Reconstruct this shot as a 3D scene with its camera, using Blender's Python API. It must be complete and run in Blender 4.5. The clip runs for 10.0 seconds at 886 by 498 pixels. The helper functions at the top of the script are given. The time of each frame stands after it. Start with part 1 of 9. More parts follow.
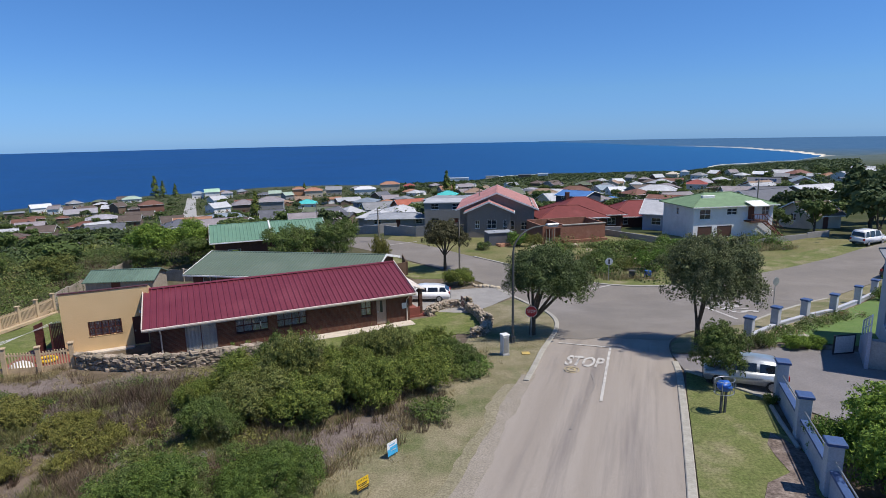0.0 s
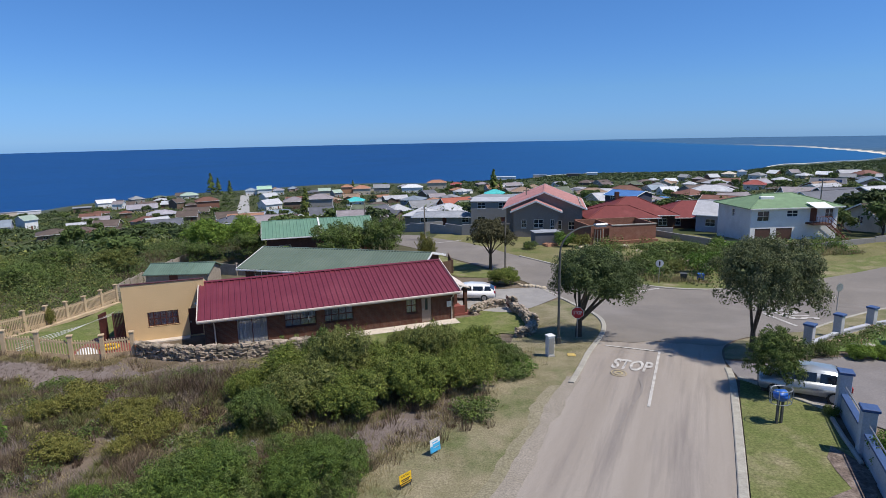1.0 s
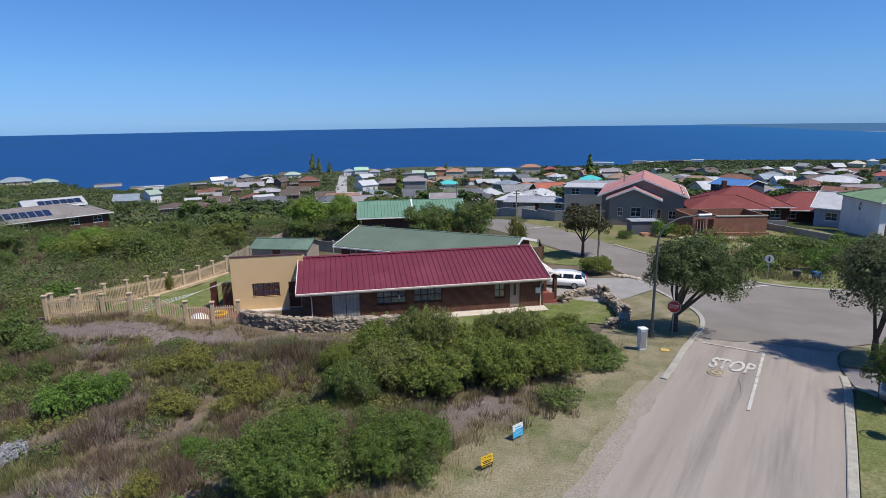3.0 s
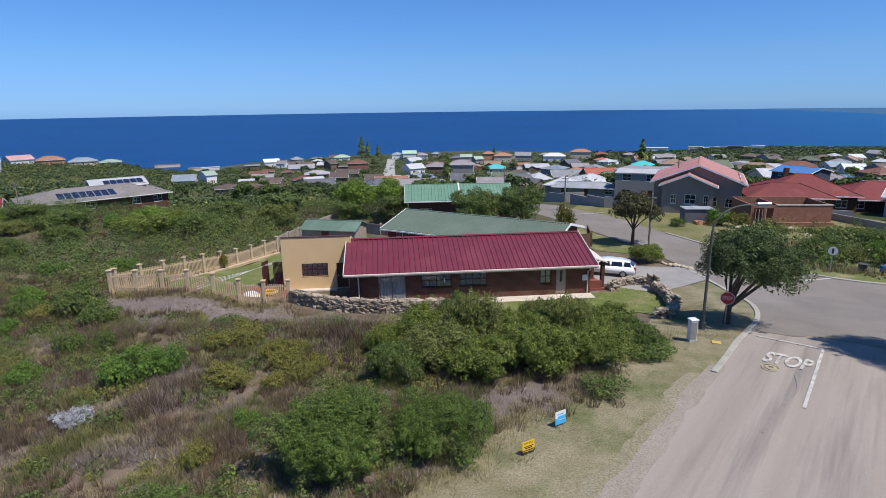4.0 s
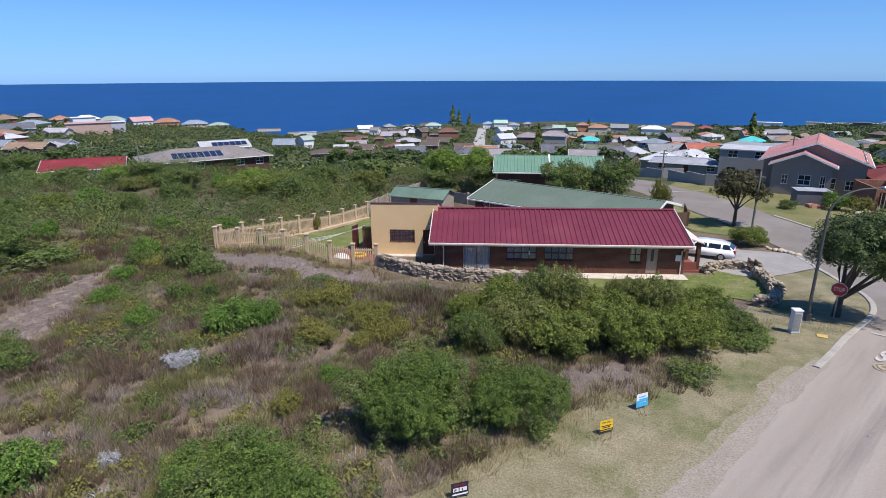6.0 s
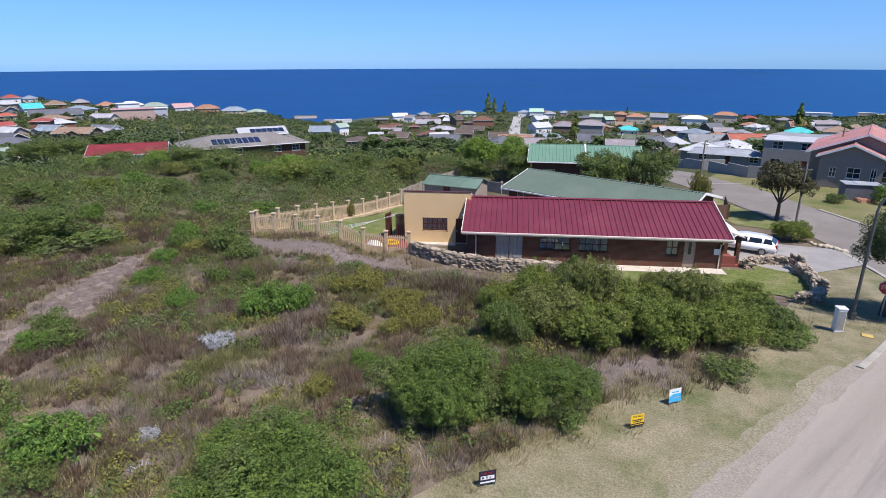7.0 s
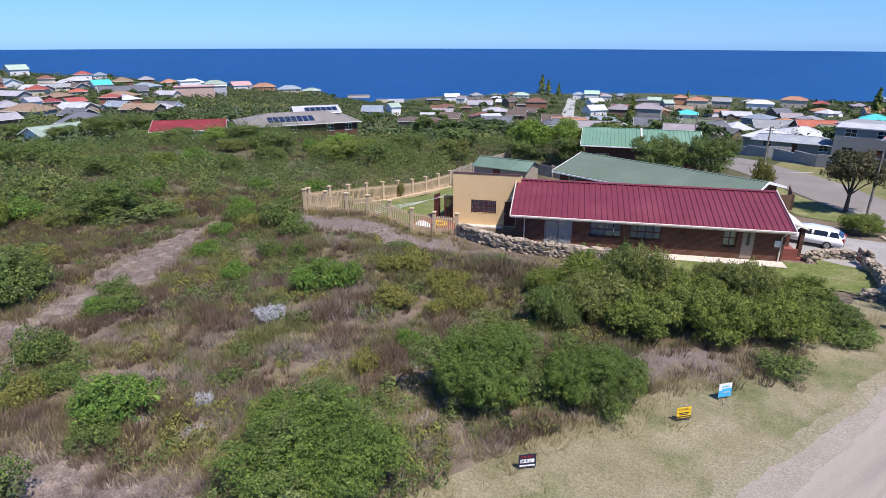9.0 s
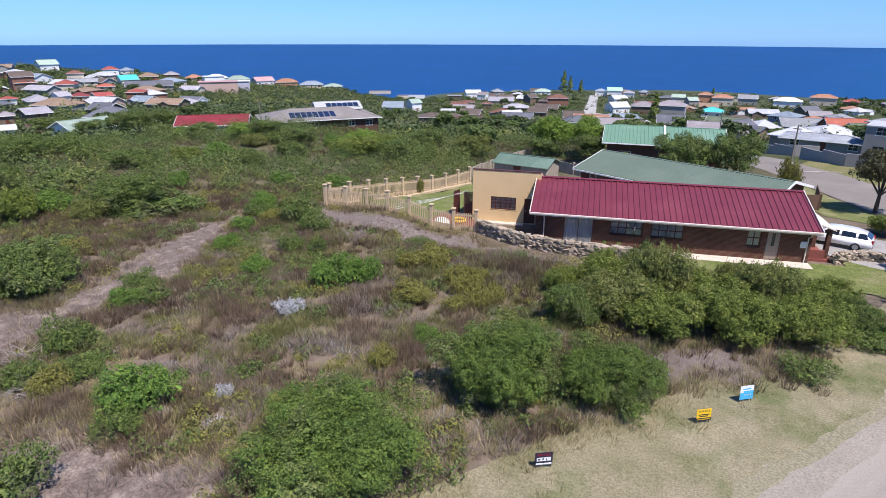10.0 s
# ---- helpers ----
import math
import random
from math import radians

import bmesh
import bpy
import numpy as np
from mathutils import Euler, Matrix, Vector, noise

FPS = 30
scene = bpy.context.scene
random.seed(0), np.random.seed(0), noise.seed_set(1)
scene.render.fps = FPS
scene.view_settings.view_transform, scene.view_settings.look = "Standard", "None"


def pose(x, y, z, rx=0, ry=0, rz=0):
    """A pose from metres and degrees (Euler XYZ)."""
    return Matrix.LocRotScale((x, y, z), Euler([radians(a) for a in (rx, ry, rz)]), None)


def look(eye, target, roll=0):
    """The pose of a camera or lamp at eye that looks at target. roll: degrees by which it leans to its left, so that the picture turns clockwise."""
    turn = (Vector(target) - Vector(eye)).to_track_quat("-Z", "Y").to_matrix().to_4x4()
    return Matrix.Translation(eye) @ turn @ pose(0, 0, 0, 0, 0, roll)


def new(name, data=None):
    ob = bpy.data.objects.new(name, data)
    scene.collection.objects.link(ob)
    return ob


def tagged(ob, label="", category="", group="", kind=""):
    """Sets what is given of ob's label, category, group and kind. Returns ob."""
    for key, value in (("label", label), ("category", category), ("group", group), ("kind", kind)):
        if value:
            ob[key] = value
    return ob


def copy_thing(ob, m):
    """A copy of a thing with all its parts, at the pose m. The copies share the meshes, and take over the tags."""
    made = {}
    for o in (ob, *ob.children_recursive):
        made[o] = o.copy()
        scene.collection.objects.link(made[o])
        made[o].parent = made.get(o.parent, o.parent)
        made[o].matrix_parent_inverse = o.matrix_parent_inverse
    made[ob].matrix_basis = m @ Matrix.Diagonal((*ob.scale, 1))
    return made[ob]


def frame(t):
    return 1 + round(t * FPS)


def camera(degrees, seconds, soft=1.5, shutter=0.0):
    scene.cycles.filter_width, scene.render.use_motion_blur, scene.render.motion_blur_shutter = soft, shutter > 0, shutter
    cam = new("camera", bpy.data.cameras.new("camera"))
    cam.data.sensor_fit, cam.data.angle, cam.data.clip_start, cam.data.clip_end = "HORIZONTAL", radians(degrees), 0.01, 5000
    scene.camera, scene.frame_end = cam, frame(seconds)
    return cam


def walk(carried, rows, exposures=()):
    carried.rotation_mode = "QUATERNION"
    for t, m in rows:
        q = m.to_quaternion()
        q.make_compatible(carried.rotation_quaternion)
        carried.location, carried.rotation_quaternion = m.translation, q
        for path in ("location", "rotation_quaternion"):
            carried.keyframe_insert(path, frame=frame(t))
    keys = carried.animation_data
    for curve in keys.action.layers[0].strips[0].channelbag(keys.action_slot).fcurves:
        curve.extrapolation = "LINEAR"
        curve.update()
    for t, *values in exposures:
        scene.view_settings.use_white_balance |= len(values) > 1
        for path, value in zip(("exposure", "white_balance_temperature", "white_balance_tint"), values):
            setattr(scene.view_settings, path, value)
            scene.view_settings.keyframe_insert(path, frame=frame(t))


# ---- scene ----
import mathutils
import mathutils.geometry

# the camera hovers over the road's edge and turns to its left
cam = camera(75.5, 10.0, soft=0.55)
EYE = 12.0
TURN = [
    (0, 78.743, 1.090, -0.313),
    (0.5, 78.740, 1.109, 2.031),
    (1, 78.691, 1.118, 4.347),
    (1.5, 78.552, 1.059, 6.658),
    (2, 78.226, 0.983, 8.978),
    (2.5, 77.831, 0.871, 11.290),
    (4, 75.716, 0.696, 18.384),
    (4.5, 74.991, 0.588, 20.758),
    (5, 74.255, 0.400, 23.081),
    (5.5, 73.565, 0.287, 25.422),
    (6, 72.821, 0.210, 27.390),
    (7.5, 71.229, 0.075, 32.256),
    (8, 70.756, -0.015, 33.506),
    (8.5, 70.299, -0.027, 34.687),
    (9, 69.892, -0.111, 35.916),
    (9.5, 69.639, -0.200, 37.115),
    (10, 69.527, -0.158, 37.955),
]
walk(cam, [(t, pose(0, 0, EYE, rx, ry, rz)) for t, rx, ry, rz in TURN], [(0, 0.14, 6650, 10), (2.5, 0.15, 6600, 10), (5, 0.3, 6550, 12), (7.5, 0.5, 6500, 14), (10, 0.62, 6500, 15)])

# ---- daylight ----
SUN_DIR = Vector((0.95, -0.3, 1.75)).normalized()
world = bpy.data.worlds.new("sky")
scene.world = world
world.use_nodes = True
wn = world.node_tree
sky = wn.nodes.new("ShaderNodeTexSky")
sky.sky_type = "NISHITA"
sky.sun_disc = False
sky.sun_elevation = math.asin(SUN_DIR.z)
sky.sun_rotation = math.atan2(SUN_DIR.x, SUN_DIR.y)
sky.altitude = 60
sky.air_density, sky.dust_density, sky.ozone_density = 1.0, 0.0, 2.0
deepen = wn.nodes.new("ShaderNodeHueSaturation")
deepen.inputs["Saturation"].default_value = 1.0
wn.links.new(sky.outputs["Color"], deepen.inputs["Color"])
# clear maritime air: bluer towards the horizon than the plain model
way = wn.nodes.new("ShaderNodeTexCoord")
split = wn.nodes.new("ShaderNodeSeparateXYZ")
wn.links.new(way.outputs["Generated"], split.inputs["Vector"])
height = wn.nodes.new("ShaderNodeMapRange")
height.inputs["From Min"].default_value, height.inputs["From Max"].default_value = 0.0, 0.35
wn.links.new(split.outputs["Z"], height.inputs["Value"])
tint = wn.nodes.new("ShaderNodeMix")
tint.data_type = "RGBA"
tint.inputs["A"].default_value, tint.inputs["B"].default_value = (0.298, 0.537, 1.05, 1), (0.385, 0.725, 1.12, 1)
haze = wn.nodes.new("ShaderNodeMapRange")
haze.inputs["From Min"].default_value, haze.inputs["From Max"].default_value = -0.01, 0.07
wn.links.new(split.outputs["Z"], haze.inputs["Value"])
low = wn.nodes.new("ShaderNodeMix")
low.data_type = "RGBA"
low.inputs["A"].default_value = (0.235, 0.505, 1.27, 1)
wn.links.new(haze.outputs["Result"], low.inputs["Factor"])
wn.links.new(tint.outputs["Result"], low.inputs["B"])
wn.links.new(height.outputs["Result"], tint.inputs["Factor"])
blend = wn.nodes.new("ShaderNodeMix")
blend.data_type, blend.blend_type = "RGBA", "MULTIPLY"
blend.inputs["Factor"].default_value = 1.0
wn.links.new(deepen.outputs["Color"], blend.inputs["A"])
wn.links.new(low.outputs["Result"], blend.inputs["B"])
wn.links.new(blend.outputs["Result"], wn.nodes["Background"].inputs["Color"])
wn.nodes["Background"].inputs["Strength"].default_value = 0.1
sun_data = bpy.data.lights.new("sun", "SUN")
sun_data.energy, sun_data.angle, sun_data.color = 4.3, radians(0.53), (1.0, 0.95, 0.88)
sun = new("sun", sun_data)
sun.matrix_world = look((60, 0, 120), Vector((60, 0, 120)) - SUN_DIR)

# ---- materials ----
MATS = {}


def material(name, base, second=None, scale=3.0, rough=0.8, metal=0.0, bump=0.0, bump_scale=40.0, vary=0.0, island=0.0,
             third=None, third_scale=0.6, third_amount=0.5, detail=6.0, coat=0.0, stretch=(1, 1, 1), spec=0.5, grain=0.16, grain_scale=14.0, turn=0.0):
    """A surface of two or three colours mixed by noise, with grain and relief."""
    if name in MATS:
        return MATS[name]
    m = bpy.data.materials.new(name)
    MATS[name] = m
    m.use_nodes = True
    n, l = m.node_tree.nodes, m.node_tree.links
    p = n["Principled BSDF"]
    p.inputs["Roughness"].default_value, p.inputs["Metallic"].default_value = rough, metal
    p.inputs["Coat Weight"].default_value = coat
    p.inputs["Specular IOR Level"].default_value = spec
    co = n.new("ShaderNodeTexCoord")
    mp = n.new("ShaderNodeMapping")
    mp.inputs["Scale"].default_value = stretch
    if turn:
        mp.vector_type = "TEXTURE"
        mp.inputs["Scale"].default_value = tuple(1 / s for s in stretch)
        mp.inputs["Rotation"].default_value = (0, 0, radians(turn))
    l.new(co.outputs["Object"], mp.inputs["Vector"])
    second = second or tuple(c * 0.82 for c in base)

    def noise_tex(s, d=detail, plain=False):
        t = n.new("ShaderNodeTexNoise")
        t.inputs["Scale"].default_value, t.inputs["Detail"].default_value, t.inputs["Roughness"].default_value = s, d, 0.6
        l.new(co.outputs["Object"] if plain else mp.outputs["Vector"], t.inputs["Vector"])
        return t

    def ramp(src, a, b):
        r = n.new("ShaderNodeMapRange")
        r.inputs["From Min"].default_value, r.inputs["From Max"].default_value = a, b
        l.new(src, r.inputs["Value"])
        return r.outputs["Result"]

    def mix(f, a, b, mode="MIX"):
        x = n.new("ShaderNodeMix")
        x.data_type, x.blend_type = "RGBA", mode
        for sock, v in ((x.inputs["Factor"], f), (x.inputs["A"], a), (x.inputs["B"], b)):
            if isinstance(v, (tuple, list)):
                sock.default_value = (*v, 1)
            elif isinstance(v, (int, float)):
                sock.default_value = v
            else:
                l.new(v, sock)
        return x.outputs["Result"]

    col = mix(ramp(noise_tex(scale).outputs["Fac"], 0.35, 0.65), base, second)
    if third:
        f = ramp(noise_tex(third_scale, 4).outputs["Fac"], 0.5, 0.68)
        mm = n.new("ShaderNodeMath")
        mm.operation = "MULTIPLY"
        mm.inputs[1].default_value = third_amount
        l.new(f, mm.inputs[0])
        col = mix(mm.outputs[0], col, third)
    if grain and not island:
        g = n.new("ShaderNodeMapRange")
        l.new(noise_tex(grain_scale, 8, True).outputs["Fac"], g.inputs["Value"])
        g.inputs["From Min"].default_value, g.inputs["From Max"].default_value = 0.3, 0.7
        g.inputs["To Min"].default_value, g.inputs["To Max"].default_value = 1 - grain, 1 + grain
        gv = n.new("ShaderNodeHueSaturation")
        l.new(g.outputs["Result"], gv.inputs["Value"])
        l.new(col, gv.inputs["Color"])
        col = gv.outputs["Color"]
    if vary or island:
        hsv = n.new("ShaderNodeHueSaturation")
        if island:
            src = n.new("ShaderNodeNewGeometry").outputs["Random Per Island"]
        else:
            src = n.new("ShaderNodeObjectInfo").outputs["Random"]
        a = island or vary
        l.new(ramp(src, 0, 1), hsv.inputs["Value"])
        r = hsv.inputs["Value"].links[0].from_node
        r.inputs["To Min"].default_value, r.inputs["To Max"].default_value = 1 - a, 1 + a
        l.new(col, hsv.inputs["Color"])
        hue = n.new("ShaderNodeMapRange")
        l.new(src, hue.inputs["Value"])
        hue.inputs["To Min"].default_value, hue.inputs["To Max"].default_value = 0.5 + 0.04 * a, 0.5 - 0.04 * a
        l.new(hue.outputs["Result"], hsv.inputs["Hue"])
        col = hsv.outputs["Color"]
    l.new(col, p.inputs["Base Color"])
    if bump:
        b = n.new("ShaderNodeBump")
        b.inputs["Strength"].default_value, b.inputs["Distance"].default_value = min(1, bump), 0.02
        l.new(noise_tex(bump_scale, 4, True).outputs["Fac"], b.inputs["Height"])
        l.new(b.outputs["Normal"], p.inputs["Normal"])
    return m


def foliage(name, base, second, island=0.35, trans=0.14, third=None, amount=0.7, patch=0.9):
    """Leaves of two greens, a third in patches, each leaf a little different."""
    m = material(name, base, second, scale=1.3, rough=0.7, island=island, spec=0.2, third=third, third_scale=patch, third_amount=amount)
    n, l = m.node_tree.nodes, m.node_tree.links
    p = n["Principled BSDF"]
    col = p.inputs["Base Color"].links[0].from_socket
    t = n.new("ShaderNodeBsdfTranslucent")
    l.new(col, t.inputs["Color"])
    x = n.new("ShaderNodeMixShader")
    x.inputs["Fac"].default_value = trans
    l.new(p.outputs["BSDF"], x.inputs[1])
    l.new(t.outputs["BSDF"], x.inputs[2])
    l.new(x.outputs["Shader"], n["Material Output"].inputs["Surface"])
    return m


def sea_material():
    m = material("sea_water", (0.002, 0.041, 0.150), (0.003, 0.049, 0.175), scale=0.006, rough=0.4, bump=0.0, spec=0.11,
                 third=(0.002, 0.036, 0.125), third_scale=0.0016, third_amount=0.7, stretch=(1, 1, 1), grain=0.1, grain_scale=0.03)
    n, l = m.node_tree.nodes, m.node_tree.links
    t = n.new("ShaderNodeTexNoise")
    t.inputs["Scale"].default_value, t.inputs["Detail"].default_value = 0.25, 5
    co = n.new("ShaderNodeTexCoord")
    l.new(co.outputs["Object"], t.inputs["Vector"])
    b = n.new("ShaderNodeBump")
    b.inputs["Strength"].default_value, b.inputs["Distance"].default_value = 0.5, 0.6
    l.new(t.outputs["Fac"], b.inputs["Height"])
    l.new(b.outputs["Normal"], n["Principled BSDF"].inputs["Normal"])
    # shallower, paler water inside the bay
    split = n.new("ShaderNodeSeparateXYZ")
    l.new(co.outputs["Object"], split.inputs["Vector"])
    bay = n.new("ShaderNodeMapRange")
    bay.inputs["From Min"].default_value, bay.inputs["From Max"].default_value = -300, 1500
    l.new(split.outputs["X"], bay.inputs["Value"])
    old = n["Principled BSDF"].inputs["Base Color"].links[0].from_socket
    x = n.new("ShaderNodeMix")
    x.data_type = "RGBA"
    l.new(bay.outputs["Result"], x.inputs["Factor"])
    l.new(old, x.inputs["A"])
    x.inputs["B"].default_value = (0.012, 0.10, 0.25, 1)
    l.new(x.outputs["Result"], n["Principled BSDF"].inputs["Base Color"])
    return m


def ground_material():
    """Scrubby soil near by, bush green farther off, sand by the water; the far colours hold distance haze."""
    m = bpy.data.materials.new("scrub_soil")
    m.use_nodes = True
    n, l = m.node_tree.nodes, m.node_tree.links
    p = n["Principled BSDF"]
    p.inputs["Roughness"].default_value = 0.95
    p.inputs["Specular IOR Level"].default_value = 0.15
    co = n.new("ShaderNodeTexCoord")

    def tex(s, d):
        t = n.new("ShaderNodeTexNoise")
        t.inputs["Scale"].default_value, t.inputs["Detail"].default_value, t.inputs["Roughness"].default_value = s, d, 0.65
        l.new(co.outputs["Object"], t.inputs["Vector"])
        return t.outputs["Fac"]

    def ramp(src, stops):
        r = n.new("ShaderNodeValToRGB")
        e = r.color_ramp.elements
        while len(e) < len(stops):
            e.new(0.5)
        for k, (pos, c) in zip(e, stops):
            k.position, k.color = pos, (*c, 1)
        l.new(src, r.inputs["Fac"])
        return r.outputs["Color"]

    def mix(f, a, b):
        x = n.new("ShaderNodeMix")
        x.data_type = "RGBA"
        l.new(f, x.inputs["Factor"])
        l.new(a, x.inputs["A"])
        l.new(b, x.inputs["B"])
        return x.outputs["Result"]

    def rng(src, a, b):
        r = n.new("ShaderNodeMapRange")
        r.inputs["From Min"].default_value, r.inputs["From Max"].default_value = a, b
        l.new(src, r.inputs["Value"])
        return r.outputs["Result"]

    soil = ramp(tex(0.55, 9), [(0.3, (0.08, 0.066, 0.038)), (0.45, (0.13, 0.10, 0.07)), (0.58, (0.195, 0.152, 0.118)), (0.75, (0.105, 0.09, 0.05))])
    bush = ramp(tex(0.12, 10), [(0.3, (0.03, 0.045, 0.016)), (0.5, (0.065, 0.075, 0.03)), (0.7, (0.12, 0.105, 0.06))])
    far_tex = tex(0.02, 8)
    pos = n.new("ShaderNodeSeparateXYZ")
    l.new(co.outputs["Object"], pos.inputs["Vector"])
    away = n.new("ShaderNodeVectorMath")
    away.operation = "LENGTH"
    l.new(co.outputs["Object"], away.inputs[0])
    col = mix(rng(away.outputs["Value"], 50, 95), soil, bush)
    # air haze put into the base colour: greyer from 500 m, blue from 2300 m
    hazed_scrub = ramp(far_tex, [(0.35, (0.06, 0.09, 0.078)), (0.7, (0.115, 0.14, 0.13))])
    col = mix(rng(away.outputs["Value"], 500, 1500), col, hazed_scrub)
    hazed_dunes = ramp(far_tex, [(0.35, (0.036, 0.105, 0.205)), (0.7, (0.055, 0.13, 0.225))])
    col = mix(rng(away.outputs["Value"], 2300, 3200), col, hazed_dunes)
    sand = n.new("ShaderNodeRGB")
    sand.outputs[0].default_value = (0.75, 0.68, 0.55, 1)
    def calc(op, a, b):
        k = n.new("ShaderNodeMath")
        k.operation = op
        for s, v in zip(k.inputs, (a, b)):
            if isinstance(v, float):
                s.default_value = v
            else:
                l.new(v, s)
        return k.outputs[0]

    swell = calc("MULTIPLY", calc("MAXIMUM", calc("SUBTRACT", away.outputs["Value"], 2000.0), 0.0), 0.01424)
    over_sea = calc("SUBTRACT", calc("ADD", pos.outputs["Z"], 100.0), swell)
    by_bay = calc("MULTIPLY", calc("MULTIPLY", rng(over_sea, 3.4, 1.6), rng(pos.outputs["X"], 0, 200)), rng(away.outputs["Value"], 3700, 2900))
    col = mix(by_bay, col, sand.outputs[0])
    l.new(col, p.inputs["Base Color"])
    b = n.new("ShaderNodeBump")
    b.inputs["Strength"].default_value, b.inputs["Distance"].default_value = 0.8, 0.06
    l.new(tex(6, 6), b.inputs["Height"])
    l.new(b.outputs["Normal"], p.inputs["Normal"])
    return m


def clear_glass():
    """A thin pane: mostly clear, with a sky reflection."""
    if "clear_pane" in MATS:
        return MATS["clear_pane"]
    m = bpy.data.materials.new("clear_pane")
    MATS["clear_pane"] = m
    m.use_nodes = True
    n, l = m.node_tree.nodes, m.node_tree.links
    n.remove(n["Principled BSDF"])
    t, g, x = n.new("ShaderNodeBsdfTransparent"), n.new("ShaderNodeBsdfGlossy"), n.new("ShaderNodeMixShader")
    t.inputs["Color"].default_value = (0.86, 0.9, 0.92, 1)
    g.inputs["Roughness"].default_value = 0.02
    x.inputs["Fac"].default_value = 0.12
    l.new(t.outputs[0], x.inputs[1])
    l.new(g.outputs[0], x.inputs[2])
    l.new(x.outputs[0], n["Material Output"].inputs["Surface"])
    return m


def glass():
    if "window_glass" in MATS:
        return MATS["window_glass"]
    return material("window_glass", (0.03, 0.04, 0.05), (0.02, 0.025, 0.035), scale=0.8, rough=0.04, spec=0.8)


ASPHALT = material("worn_asphalt", (0.282, 0.242, 0.204), (0.342, 0.298, 0.256), scale=0.75, rough=0.9, bump=0.5, bump_scale=90, stretch=(1, 0.05, 1), turn=-19.6,
                   third=(0.205, 0.178, 0.16), third_scale=1.3, third_amount=0.8, detail=5, grain=0.17, grain_scale=26)
ASPHALT2 = material("grey_asphalt", (0.212, 0.187, 0.160), (0.178, 0.157, 0.136), scale=0.35, rough=0.9, bump=0.5, bump_scale=90,
                    third=(0.255, 0.228, 0.203), third_scale=0.12, third_amount=0.8, detail=9, grain=0.15, grain_scale=22)
LINE = material("road_paint", (0.56, 0.54, 0.50), (0.42, 0.39, 0.355), scale=4, rough=0.85, detail=10, third=(0.29, 0.26, 0.235), third_scale=3.0, third_amount=1.0)
YELLOW = material("yellow_paint", (0.62, 0.42, 0.08), (0.42, 0.31, 0.12), scale=6, rough=0.7)
KERB = material("kerb_concrete", (0.40, 0.375, 0.32), (0.3, 0.28, 0.24), scale=2.5, rough=0.9, bump=0.4, bump_scale=30)
CONCRETE = material("grey_concrete", (0.40, 0.385, 0.36), (0.33, 0.32, 0.3), scale=1.2, rough=0.9, bump=0.3)
VERGE = material("dry_verge_grass", (0.185, 0.168, 0.094), (0.28, 0.242, 0.16), scale=0.6, rough=0.95, bump=0.9, bump_scale=25,
                 third=(0.115, 0.135, 0.054), third_scale=0.33, third_amount=0.95, detail=12, spec=0.1, grain=0.38, grain_scale=15)
LAWN = material("mown_lawn", (0.115, 0.145, 0.042), (0.155, 0.175, 0.06), scale=1.2, rough=0.95, bump=0.9, bump_scale=40,
                third=(0.23, 0.215, 0.11), third_scale=0.35, third_amount=0.85, detail=10, spec=0.1, grain=0.45, grain_scale=8)
DRY_LAWN = material("dry_lawn", (0.125, 0.15, 0.05), (0.175, 0.18, 0.075), scale=0.9, rough=0.95, bump=0.9, bump_scale=40,
                    third=(0.28, 0.24, 0.15), third_scale=0.4, third_amount=0.9, detail=10, spec=0.1, grain=0.4, grain_scale=10)
RED_ROOF = material("maroon_roof_sheet", (0.165, 0.030, 0.045), (0.145, 0.025, 0.038), scale=0.9, rough=0.42, bump=0.05, third=(0.20, 0.045, 0.06), third_scale=0.35, third_amount=0.6)
GREEN_ROOF = material("green_roof_sheet", (0.12, 0.16, 0.118), (0.108, 0.145, 0.106), scale=0.8, rough=0.5, third=(0.145, 0.182, 0.14), third_scale=0.3, third_amount=0.6)
GREEN_ROOF2 = material("light_green_roof_sheet", (0.14, 0.26, 0.178), (0.125, 0.232, 0.158), scale=0.8, rough=0.5, third=(0.19, 0.30, 0.215), third_scale=0.3, third_amount=0.6)
BRICK = material("brown_face_brick", (0.105, 0.045, 0.028), (0.07, 0.032, 0.024), scale=6, rough=0.85, bump=0.4, bump_scale=15, third=(0.14, 0.07, 0.045), third_scale=2, third_amount=0.6)
TAN = material("tan_wall_paint", (0.69, 0.485, 0.255), (0.65, 0.455, 0.238), scale=1.2, rough=0.85, bump=0.1, third=(0.5, 0.32, 0.15), third_scale=0.5, third_amount=0.3)
CREAM = material("cream_precast", (0.54, 0.41, 0.26), (0.44, 0.33, 0.21), scale=2.5, rough=0.9, bump=0.3, third=(0.36, 0.27, 0.17), third_scale=1.2, third_amount=0.6)
WHITE = material("white_paint", (0.78, 0.78, 0.76), (0.7, 0.7, 0.68), scale=1.5, rough=0.6)
WOOD = material("reddish_wood", (0.16, 0.045, 0.025), (0.10, 0.03, 0.018), scale=5, rough=0.6, stretch=(8, 8, 1))
STONE = material("field_stone", (0.4, 0.335, 0.255), (0.23, 0.18, 0.13), scale=4, rough=0.95, bump=0.8, bump_scale=18, vary=0.35, third=(0.42, 0.36, 0.29), third_scale=2, third_amount=0.6)
METAL = material("galvanised_steel", (0.42, 0.43, 0.44), (0.36, 0.37, 0.38), scale=4, rough=0.45, metal=0.7)
DARK = material("dark_recess", (0.015, 0.014, 0.014), (0.02, 0.018, 0.017), rough=0.9)
SEA = -100.0
FAR_R = (90, 180, 300, 480, 700, 1000, 1400, 1900, 2600)
